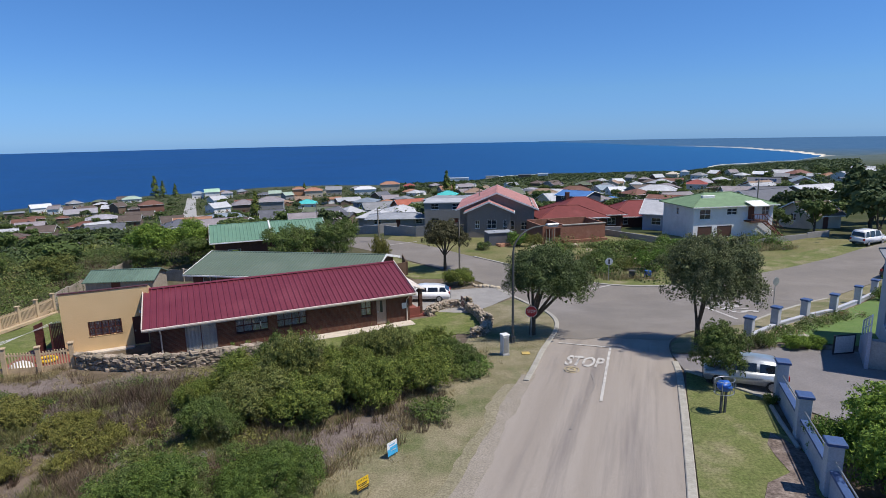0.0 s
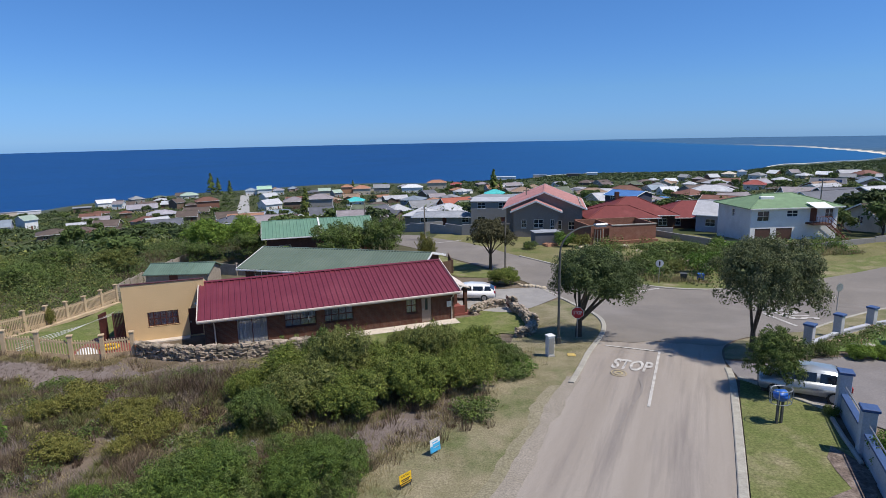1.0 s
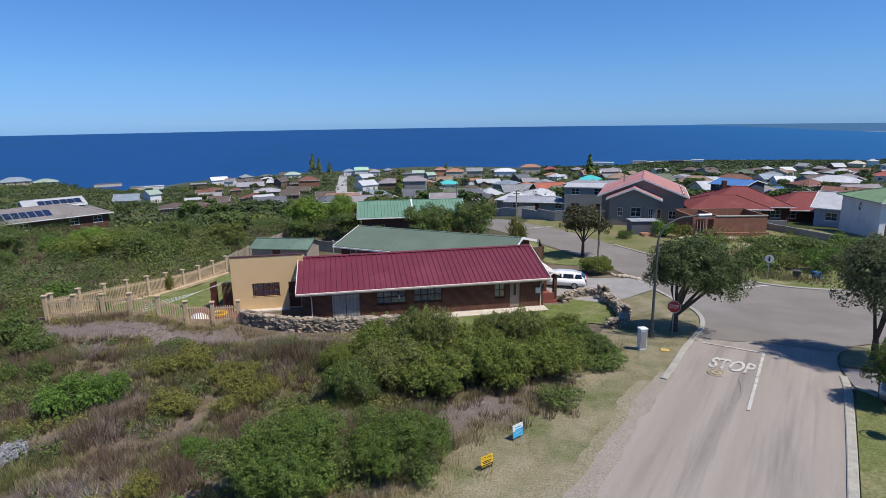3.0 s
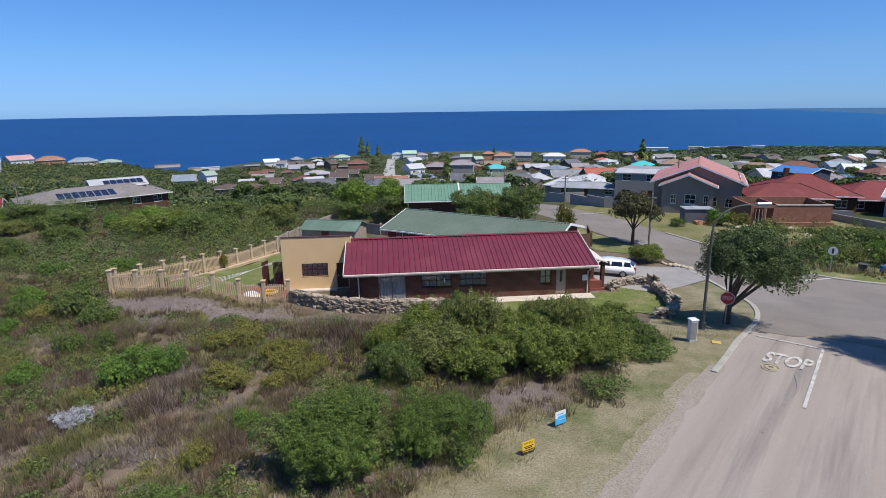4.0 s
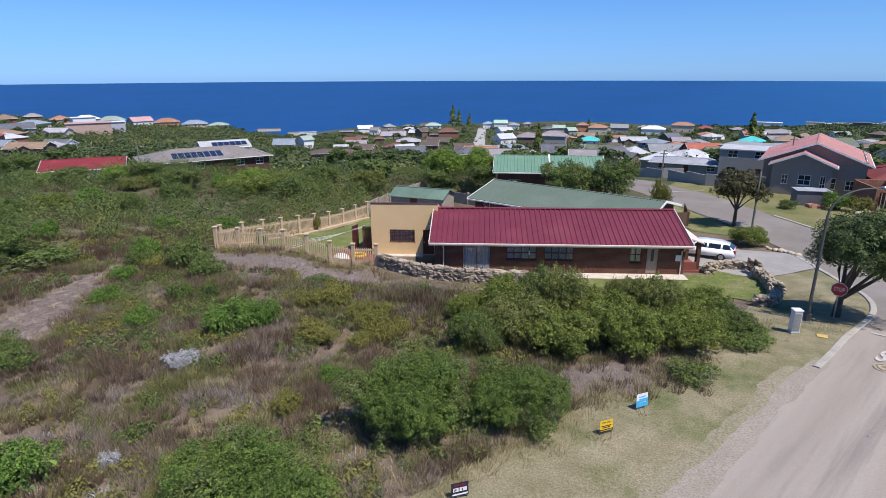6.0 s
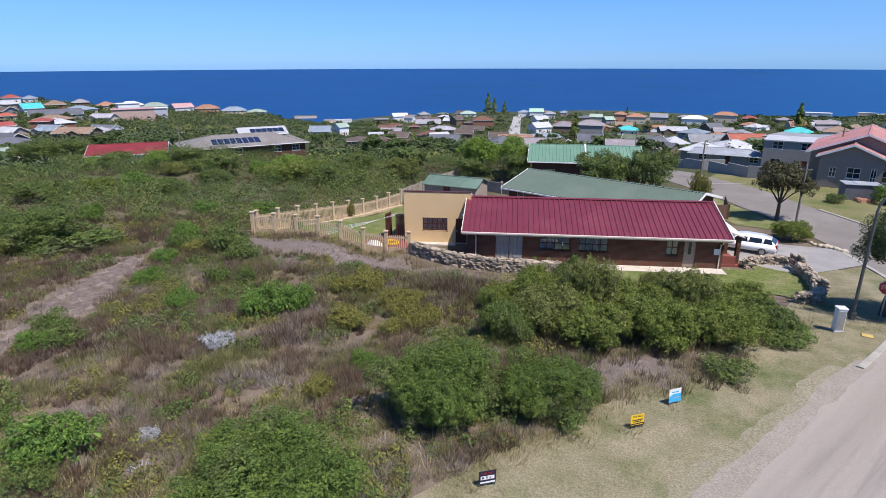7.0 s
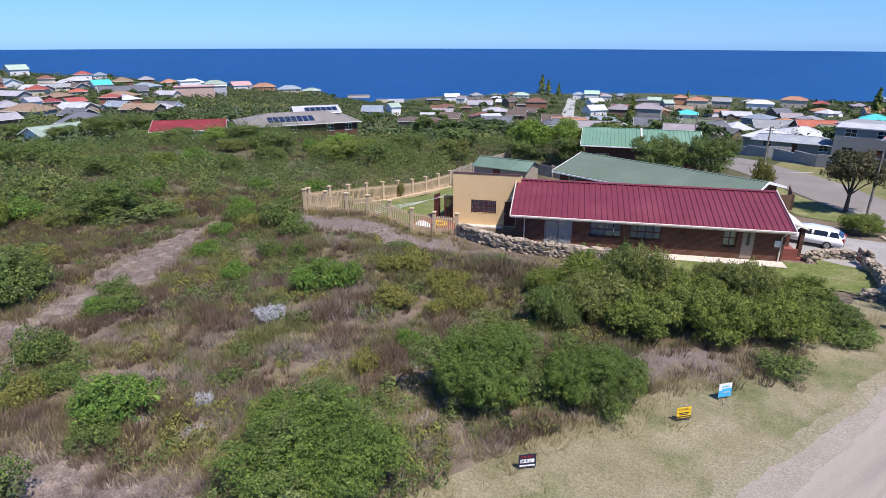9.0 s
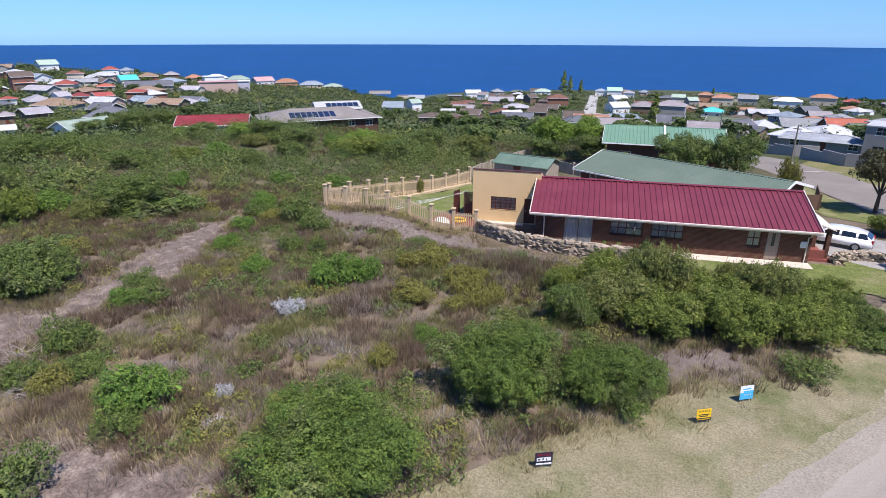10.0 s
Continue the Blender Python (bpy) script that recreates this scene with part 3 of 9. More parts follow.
def house(x, y, rot, L, D, wall_h, roof_mat, wall_mat, label, rise=1.6, roof="gable", over=0.5, base=None, openings=None, side=None,
          trim=None, storeys=1, ribs=0.0, name="house", group="houses of the town", fascia=True, name_roof="roof", sink=1.5, chimney=False, solar=0, far=False, wing=0.0):
    """A house whose front runs from (x, y) along rot and faces to the right of it; openings: (x0, x1, z0, z1, 'w' or 'd')."""
    r = radians(rot)
    if base is None:
        cs = [(0, 0), (L, 0), (0, D), (L, D), (L / 2, D / 2)]
        base = sum(ground_z(x + u * math.cos(r) - v * math.sin(r), y + u * math.sin(r) + v * math.cos(r)) for u, v in cs) / 5 + 0.1
    SITES.append((x + L / 2 * math.cos(r) - D / 2 * math.sin(r), y + L / 2 * math.sin(r) + D / 2 * math.cos(r), max(L, D) / 2))
    h = empty(name, pose(x, y, base, 0, 0, rot), label, "house", group)
    if openings is None:
        openings = []
        if wall_h < 2.15:
            storeys = 0
            openings = [(L * 0.2, L * 0.2 + 1.2, 0.6, wall_h - 0.25, "w")]
            side = []
        n = max(1, int(L / 3.4)) if not far else max(1, min(3, int(L / 4)))
        for s in range(storeys):
            z = s * 2.75
            for k in range(n):
                c = L * (k + 0.5) / n
                if k == n // 2 and s == 0:
                    openings.append((c - 0.45, c + 0.45, z + 0.05, z + 2.05, "d"))
                else:
                    openings.append((c - 0.75, c + 0.75, z + 0.95, z + 2.1, "w"))
    sides = side if side is not None else [(D * 0.35, D * 0.35 + 1.3, 0.95, 2.1, "w")] + ([(D * 0.35, D * 0.35 + 1.3, 3.7, 4.85, "w")] if storeys > 1 else [])
    t = 0.22
    bm = bmesh.new()
    wall_with_openings(bm, 0, L, 0, t, -sink, wall_h, openings)
    part("wall", bm, wall_mat, h)
    part("rear_wall", boxed(0, L, D - t, D, -sink, wall_h), wall_mat, h)
    for end in (0, 1):
        bm = bmesh.new()
        wall_with_openings(bm, t, D - t, 0, t, -sink, wall_h, sides if not far or end == 0 else [])
        for v in bm.verts:
            a, b = v.co.x, v.co.y
            v.co.x, v.co.y = (b, D - a) if end == 0 else (L - b, a)
        if roof == "gable":
            xa, xb = (0, t) if end == 0 else (L - t, L)
            vs = [[bm.verts.new((xx, yy, zz)) for yy, zz in ((0, wall_h), (D, wall_h), (D / 2, wall_h + rise * 0.97))] for xx in (xa, xb)]
            bm.faces.new(vs[0])
            bm.faces.new(vs[1][::-1])
            for k in range(3):
                bm.faces.new((vs[0][k], vs[0][(k + 1) % 3], vs[1][(k + 1) % 3], vs[1][k]))
        part("side_wall", bm, wall_mat, h)
    fm = trim or WHITE
    for x0, x1, z0, z1, k in openings:
        if k == "w":
            window(h, x0, x1, z0, z1, 0.04, bars=1 if x1 - x0 < 1.8 else 2, frame_mat=fm, sill=not far)
        else:
            part("door", boxed(x0, x1, 0.05, 0.11, z0, z1), WOOD if x1 - x0 < 1.6 else GARAGE, h)
    for end in (0, 1) if not far else (0,):
        for a, b, z0, z1, k in sides:
            w = window(h, a, b, z0, z1, 0.04, bars=1, frame_mat=fm, sill=not far)
            w.matrix_basis = Matrix.Translation((0, D, 0)) @ pose(0, 0, 0, 0, 0, -90) if end == 0 else Matrix.Translation((L, 0, 0)) @ pose(0, 0, 0, 0, 0, 90)
    if roof == "hip":
        bm = bmesh.new()
        hip_roof(bm, L, D, wall_h + 0.02, rise, over)
        ro = part(name_roof, bm, roof_mat, h)
        bm = bmesh.new()
        rl = max(0.02, L - D)
        zr = wall_h + rise + 0.03
        tube(bm, [((L - rl) / 2, D / 2, zr), ((L + rl) / 2 + 0.01, D / 2, zr)], 0.09, 6)
        for cx, ex in ((-over, (L - rl) / 2), (L + over, (L + rl) / 2)):
            for cy in (-over, D + over):
                tube(bm, [(cx, cy, wall_h + 0.04), (ex, D / 2, zr)], 0.08, 6)
        part("ridge_cap", bm, roof_mat, ro)
        s = rise / (D / 2 + over)
    elif roof == "gable":
        s = rise / (D / 2)
        ro = None
        for flip in (0, 1):
            bm = bmesh.new()
            ribbed_slope(bm, L + 2 * over, wall_h - s * over + 0.06, wall_h + rise + 0.06, -over, D / 2, -over, ribs)
            if flip:
                for v in bm.verts:
                    v.co.y = D - v.co.y
            o = part(name_roof, bm, roof_mat, h)
            ro = ro or o
        bm = bmesh.new()
        box(bm, -over, L + over, D / 2 - 0.14, D / 2 + 0.14, wall_h + rise + 0.03, wall_h + rise + 0.1)
        part("ridge_cap", bm, roof_mat, ro)
        if fascia:
            for xe in (-over - 0.04, L + over):
                bm = bmesh.new()
                for flip in (0, 1):
                    vs = []
                    for xx in (xe, xe + 0.04):
                        for yy, zz in ((-over - 0.02, wall_h - s * over - 0.12), (-over - 0.02, wall_h - s * over + 0.12), (D / 2, wall_h + rise + 0.14), (D / 2, wall_h + rise - 0.1)):
                            vs.append(bm.verts.new((xx, D - yy if flip else yy, zz)))
                    for q in ((0, 1, 2, 3), (7, 6, 5, 4), (0, 4, 5, 1), (1, 5, 6, 2), (2, 6, 7, 3), (3, 7, 4, 0)):
                        bm.faces.new([vs[i] for i in q])
                part("bargeboard", bm, fm, h)
    else:
        bm = bmesh.new()
        box(bm, -over, L + over, -over, D + over, wall_h, wall_h + 0.18)
        ro = part(name_roof, bm, roof_mat, h)
        s = 0.0
    if fascia and roof != "flat":
        zf = wall_h - (s * over if roof == "gable" else 0)
        part("gutter", boxed(-over, L + over, -over - 0.1, -over, zf - 0.1, zf + 0.03), fm, h)
    if wing:
        # a gabled front wing under the same sheets
        wx, ww, wl = L * wing, min(4.6, L * 0.4), 2.6
        bm = bmesh.new()
        prof = [(wx, -sink), (wx + ww, -sink), (wx + ww, wall_h), (wx + ww / 2, wall_h + ww * 0.24), (wx, wall_h)]
        a, b = [[bm.verts.new((px, yy, pz)) for px, pz in prof] for yy in (-wl, -0.01)]
        bm.faces.new(a)
        bm.faces.new(b[::-1])
        for k in range(5):
            bm.faces.new((a[k], a[(k + 1) % 5], b[(k + 1) % 5], b[k]))
        part("wing_wall", bm, wall_mat, h)
        bm = bmesh.new()
        for sgn in (-1, 1):
            c = wx + ww / 2
            q = [(c, wall_h + ww * 0.24 + 0.16), (c + sgn * (ww / 2 + 0.45), wall_h - 0.06), (c + sgn * (ww / 2 + 0.45), wall_h - 0.2), (c, wall_h + ww * 0.24 + 0.02)]
            a, b = [[bm.verts.new((px, yy, pz)) for px, pz in q] for yy in (-wl - 0.4, D * 0.4)]
            bm.faces.new(a)
            bm.faces.new(b[::-1])
            for k in range(4):
                bm.faces.new((a[k], a[(k + 1) % 4], b[(k + 1) % 4], b[k]))
        part("wing_roof", bm, roof_mat, h)
    if chimney:
        part("chimney", boxed(L * 0.3, L * 0.3 + 0.7, D * 0.6, D * 0.6 + 0.7, wall_h, wall_h + rise + 0.8, bevel=0.03), wall_mat, h)
    if solar:
        for k in range(solar):
            bm = bmesh.new()
            x0 = L * 0.22 + k * 1.15
            ya, yb = D * 0.08, D * 0.32
            vs = [bm.verts.new(c) for c in ((x0, ya, wall_h + s * ya + 0.22), (x0 + 1.02, ya, wall_h + s * ya + 0.22), (x0 + 1.02, yb, wall_h + s * yb + 0.22), (x0, yb, wall_h + s * yb + 0.22))]
            bm.faces.new(vs)
            g = bmesh.ops.extrude_face_region(bm, geom=bm.faces[:])
            for v in g["geom"]:
                if isinstance(v, bmesh.types.BMVert):
                    v.co.z -= 0.12
            part("solar_panel", bm, SOLAR, h)
    return h


GARAGE = material("garage_door", (0.10, 0.05, 0.035), (0.08, 0.04, 0.03), scale=3, rough=0.6)
SOLAR = material("solar_glass", (0.012, 0.02, 0.05), (0.02, 0.03, 0.07), scale=3, rough=0.15)


def tiles(name, c, rough=0.75):
    return material(name + "_roof", c, tuple(v * 0.8 for v in c), scale=1.5, rough=rough, bump=0.25, bump_scale=8,
                    third=tuple(min(1, v * 1.2 + 0.02) for v in c), third_scale=0.35, third_amount=0.6, vary=0.12, stretch=(1, 1, 1))


def plaster(name, c):
    return material(name + "_wall", c, tuple(v * 0.9 for v in c), scale=0.8, rough=0.85, bump=0.1, third=tuple(v * 0.75 for v in c), third_scale=0.4, third_amount=0.4, vary=0.08)


ROOFS = {k: tiles(k, c) for k, c in {
    "white": (0.62, 0.63, 0.64), "mauve": (0.27, 0.24, 0.25), "grey": (0.25, 0.255, 0.265), "lilac": (0.36, 0.34, 0.37), "brown": (0.115, 0.085, 0.07),
    "redbrown": (0.19, 0.085, 0.06), "lightgrey": (0.46, 0.465, 0.48), "palegreen": (0.33, 0.42, 0.34), "lightgreen": (0.36, 0.55, 0.40), "bluegrey": (0.24, 0.29, 0.34),
    "slate": (0.12, 0.125, 0.145), "rust": (0.19, 0.07, 0.06), "turq": (0.06, 0.45, 0.44), "olivegreen": (0.13, 0.155, 0.10), "orange": (0.36, 0.18, 0.11),
    "red": (0.32, 0.075, 0.06), "steel": (0.33, 0.35, 0.38), "orangered": (0.38, 0.11, 0.065), "tan": (0.28, 0.19, 0.13), "aqua": (0.25, 0.60, 0.58),
    "cream": (0.55, 0.5, 0.4), "blue": (0.07, 0.22, 0.50), "brownroof": (0.13, 0.095, 0.075), "sage": (0.27, 0.34, 0.28), "deepred": (0.21, 0.02, 0.026), "maroon": (0.2, 0.04, 0.04),
    "pink": (0.45, 0.27, 0.26), "pinkred": (0.46, 0.21, 0.185), "tilered": (0.18, 0.032, 0.028), "midgreen": (0.15, 0.245, 0.13)}.items()}
WALLS = {k: plaster(k, c) for k, c in {
    "white": (0.74, 0.74, 0.74), "grey": (0.30, 0.29, 0.28), "cream": (0.58, 0.5, 0.4), "brown": (0.17, 0.12, 0.09), "brick": (0.24, 0.11, 0.075), "pink": (0.48, 0.34, 0.29),
    "bluewall": (0.2, 0.24, 0.3), "orange": (0.5, 0.26, 0.15), "navy": (0.05, 0.055, 0.085), "lilacwall": (0.45, 0.45, 0.52)}.items()}

# the green-roofed neighbour behind, and the lighter green one beyond it
house(-24.2, 54.0, -10.7, 17.6, 9.0, 2.4, GREEN_ROOF, BRICK, "long low house with a faded green sheet roof", rise=1.1, ribs=0.3, over=0.6)
h = house(-28.25, 70.1, 20.6, 13.5, 9.0, 3.3, GREEN_ROOF2, BRICK, "house with a light green ribbed metal roof", rise=1.35, ribs=0.45, over=0.6, base=-3.7)
bm = bmesh.new()
vs = [bm.verts.new((x, y, z + dz)) for x in (6.75, 6.95) for y, z, dz in ((-0.64, 3.18, 0.02), (-0.64, 3.18, 0.16), (4.5, 4.71, 0.16), (4.5, 4.71, 0.02))]
for q in ((0, 1, 2, 3), (7, 6, 5, 4), (0, 4, 5, 1), (1, 5, 6, 2), (2, 6, 7, 3), (3, 7, 4, 0)):
    bm.faces.new([vs[i] for i in q])
part("roof_joint", bm, WHITE, h, "white capping between the two roof halves")


# ---- the maroon-roofed house ----
GUTTER = material("cream_gutter", (0.66, 0.58, 0.5), (0.6, 0.52, 0.45), scale=2, rough=0.6)
CURTAIN = material("net_curtain", (0.6, 0.62, 0.66), (0.45, 0.47, 0.52), scale=9, rough=0.9, stretch=(6, 6, 0.3))
BARS = material("dark_red_bars", (0.10, 0.03, 0.025), (0.07, 0.02, 0.02), rough=0.6)
RED_PAVE = material("red_painted_slab", (0.26, 0.075, 0.055), (0.21, 0.06, 0.045), scale=1.5, rough=0.75)
PALE_PAVE = material("pale_paving", (0.62, 0.55, 0.46), (0.5, 0.43, 0.36), scale=2, rough=0.9)
DOOR = material("faded_door", (0.34, 0.27, 0.22), (0.27, 0.21, 0.17), scale=3, rough=0.7, stretch=(6, 6, 1))
CLAY = material("clay_pot", (0.3, 0.13, 0.07), (0.24, 0.1, 0.06), rough=0.85)


def brick_wall_material():
    """Brown face brick in courses, with recessed mortar."""
    m = bpy.data.materials.new("brick_courses")
    m.use_nodes = True
    n, l = m.node_tree.nodes, m.node_tree.links
    p = n["Principled BSDF"]
    p.inputs["Roughness"].default_value = 0.9
    p.inputs["Specular IOR Level"].default_value = 0.2
    co = n.new("ShaderNodeTexCoord")
    sep = n.new("ShaderNodeSeparateXYZ")
    l.new(co.outputs["Object"], sep.inputs["Vector"])
    add = n.new("ShaderNodeMath")
    l.new(sep.outputs["X"], add.inputs[0])
    l.new(sep.outputs["Y"], add.inputs[1])
    cmb = n.new("ShaderNodeCombineXYZ")
    l.new(add.outputs[0], cmb.inputs["X"])
    l.new(sep.outputs["Z"], cmb.inputs["Y"])
    b = n.new("ShaderNodeTexBrick")
    b.inputs["Scale"].default_value = 1.0
    b.inputs["Brick Width"].default_value, b.inputs["Row Height"].default_value = 0.23, 0.085
    b.inputs["Mortar Size"].default_value = 0.008
    b.inputs["Color1"].default_value, b.inputs["Color2"].default_value = (0.13, 0.052, 0.032, 1), (0.085, 0.036, 0.026, 1)
    b.inputs["Mortar"].default_value = (0.16, 0.12, 0.09, 1)
    l.new(cmb.outputs["Vector"], b.inputs["Vector"])
    t = n.new("ShaderNodeTexNoise")
    t.inputs["Scale"].default_value, t.inputs["Detail"].default_value = 1.3, 6
    l.new(co.outputs["Object"], t.inputs["Vector"])
    x = n.new("ShaderNodeMix")
    x.data_type, x.blend_type = "RGBA", "OVERLAY"
    x.inputs["Factor"].default_value = 0.5
    l.new(b.outputs["Color"], x.inputs["A"])
    l.new(t.outputs["Fac"], x.inputs["B"])
    l.new(x.outputs["Result"], p.inputs["Base Color"])
    bu = n.new("ShaderNodeBump")
    bu.inputs["Strength"].default_value, bu.inputs["Distance"].default_value, bu.invert = 0.6, 0.01, True
    l.new(b.outputs["Fac"], bu.inputs["Height"])
    l.new(bu.outputs["Normal"], p.inputs["Normal"])
    return m


BRICKWORK = brick_wall_material()


def curtain(parent, x0, x1, z0, z1, y):
    """Folded cloth hanging behind a pane."""
    bm = bmesh.new()
    n = max(8, int((x1 - x0) / 0.07))
    cols = [[bm.verts.new((x0 + (x1 - x0) * k / n, y + 0.03 * math.sin(k * 1.9) + t, z)) for z in (z0, z1)] for t in (0, 0.012) for k in range(n + 1)]
    for o in (0, n + 1):
        for k in range(n):
            bm.faces.new((cols[o + k][0], cols[o + k + 1][0], cols[o + k + 1][1], cols[o + k][1]))
    return part("curtain", bm, CURTAIN, parent)


def main_house():
    h = empty("house", pose(HX, HY, FLOOR, 0, 0, HROT), "long brown brick bungalow with a maroon ribbed metal roof", "house")
    y0, t = 0.6, 0.22
    L0, L1, D, eave, ridge_y, ridge_z = 0.3, 18.55, 7.6, 2.35, 5.0, 3.85
    slope = (ridge_z - eave) / ridge_y
    wt = eave + slope * y0 - 0.06
    wins = [(5.6, 7.85, 0.95, 2.05), (8.4, 10.55, 0.95, 2.05), (14.6, 15.5, 0.85, 2.1)]
    bm = bmesh.new()
    wall_with_openings(bm, L0, L1, y0, y0 + t, -0.9, wt, wins + [(2.35, 4.45, 0.05, 2.1), (15.85, 16.65, 0.05, 2.1)])
    part("wall", bm, BRICKWORK, h)
    part("rear_wall", boxed(L0, L1, D - t, D, -0.9, eave + 0.1), BRICKWORK, h)
    for xa in (L0, L1 - t):
        bm = bmesh.new()
        prof = [(y0 + t, -0.9), (D - t, -0.9), (D - t, eave + 0.1), (ridge_y, ridge_z - 0.08), (y0 + t, wt)]
        a, b = [[bm.verts.new((xx, yy, zz)) for yy, zz in prof] for xx in (xa, xa + t)]
        bm.faces.new(a)
        bm.faces.new(b[::-1])
        for k in range(5):
            bm.faces.new((a[k], a[(k + 1) % 5], b[(k + 1) % 5], b[k]))
        part("gable_wall", bm, BRICKWORK, h)
    for x0, x1, z0, z1 in wins:
        w = window(h, x0, x1, z0, z1, y0 + 0.05, bars=3 if x1 - x0 > 1.5 else 1, frame_mat=BARS, rails=1, pane=clear_glass())
        curtain(w, x0 + 0.05, x1 - 0.05, z0 + 0.05, z1 - 0.03, y0 + 0.3)
    # sliding door, its blind half drawn
    sd = window(h, 2.35, 4.45, 0.05, 2.1, y0 + 0.05, bars=1, frame_mat=BARS, rails=0, sill=False, pane=clear_glass())
    sd.name = "sliding_door"
    curtain(sd, 2.4, 4.4, 0.1, 2.05, y0 + 0.28)
    d = part("door", boxed(15.85, 16.65, y0 + 0.06, y0 + 0.11, 0.05, 2.1), DOOR, h, "pale front door with a narrow glass light")
    part("pane", boxed(16.15, 16.35, y0 + 0.045, y0 + 0.059, 1.0, 1.9), glass(), d)
    part("handle", boxed(15.92, 16.0, y0, y0 + 0.058, 1.0, 1.12), METAL, d)
    part("meter_box", boxed(17.9, 18.25, y0 - 0.08, y0 - 0.002, 1.05, 1.5, bevel=0.015), WHITE, h, "pale meter box on the wall")
    part("wall_lamp", boxed(7.25, 7.33, y0 - 0.1, y0 - 0.002, 1.35, 1.68, bevel=0.02), WHITE, h, "small white wall lamp")
    bm = bmesh.new()
    ribbed_slope(bm, 18.9, eave, ridge_z, 0, ridge_y, -0.05, pitch=0.40, rib=0.06, thick=0.05)
    roof = part("roof", bm, RED_ROOF, h, "maroon ribbed roof sheet")
    bm = bmesh.new()
    ribbed_slope(bm, 18.9, eave + 0.35, ridge_z, D + 0.4, ridge_y, -0.05, pitch=0.40, rib=0.06, thick=0.05)
    part("roof", bm, RED_ROOF, h)
    bm = bmesh.new()
    for s in (-1, 1):
        vs = [bm.verts.new(c) for c in ((-0.06, ridge_y, ridge_z + 0.1), (18.86, ridge_y, ridge_z + 0.1), (18.86, ridge_y + s * 0.22, ridge_z + 0.03), (-0.06, ridge_y + s * 0.22, ridge_z + 0.03))]
        bm.faces.new(vs if s < 0 else vs[::-1])
    part("ridge_cap", bm, RED_ROOF, roof)
    part("gutter", boxed(-0.1, 18.9, -0.11, 0.01, eave - 0.09, eave + 0.03, bevel=0.015), GUTTER, h, "cream gutter along the eave")
    part("fascia", boxed(-0.05, 18.85, 0.02, 0.05, eave - 0.2, eave - 0.06), GUTTER, h)
    for xa in (-0.12, 18.86):
        bm = bmesh.new()
        for p0, p1 in (((-0.05, eave), (ridge_y, ridge_z)), ((D + 0.45, eave + 0.35), (ridge_y, ridge_z))):
            vs = [bm.verts.new((xx, yy, zz + dz)) for xx in (xa, xa + 0.06) for (yy, zz), dz in ((p0, -0.14), (p0, 0.12), (p1, 0.12), (p1, -0.14))]
            for q in ((0, 1, 2, 3), (7, 6, 5, 4), (0, 4, 5, 1), (1, 5, 6, 2), (2, 6, 7, 3), (3, 7, 4, 0)):
                bm.faces.new([vs[i] for i in q])
        part("bargeboard", bm, GUTTER, h, "cream bargeboard")
    for xd in (0.95, 18.3):
        bm = bmesh.new()
        tube(bm, [(xd, -0.05, eave - 0.08), (xd, 0.12, eave - 0.35), (xd, y0 - 0.07, eave - 0.55), (xd, y0 - 0.07, 0.05)], 0.045, 8)
        part("downpipe", bm, GUTTER, h)
    # side porch at the right end
    bm = bmesh.new()
    vs = [bm.verts.new(c) for c in ((18.95, 1.3, 2.62), (20.15, 1.3, 2.2), (20.15, 4.2, 2.25), (18.95, 4.2, 3.05))]
    bm.faces.new(vs)
    for v in bmesh.ops.extrude_face_region(bm, geom=bm.faces[:])["geom"]:
        if isinstance(v, bmesh.types.BMVert):
            v.co.z -= 0.08
    part("porch_roof", bm, GUTTER, h, "pale lean-to porch roof")
    for yy in (1.6, 3.9):
        part("porch_post", boxed(19.72, 20.0, yy - 0.15, yy + 0.15, -0.4, 2.06, bevel=0.02), BRICKWORK, h)
    part("porch_floor", boxed(18.58, 20.2, 1.2, 4.7, -0.5, 0.12), RED_PAVE, h, "red painted porch floor")
    part("porch_wall", boxed(18.6, 19.7, 1.25, 1.4, 0.12, 0.75), RED_PAVE, h)
    return h


main_house()


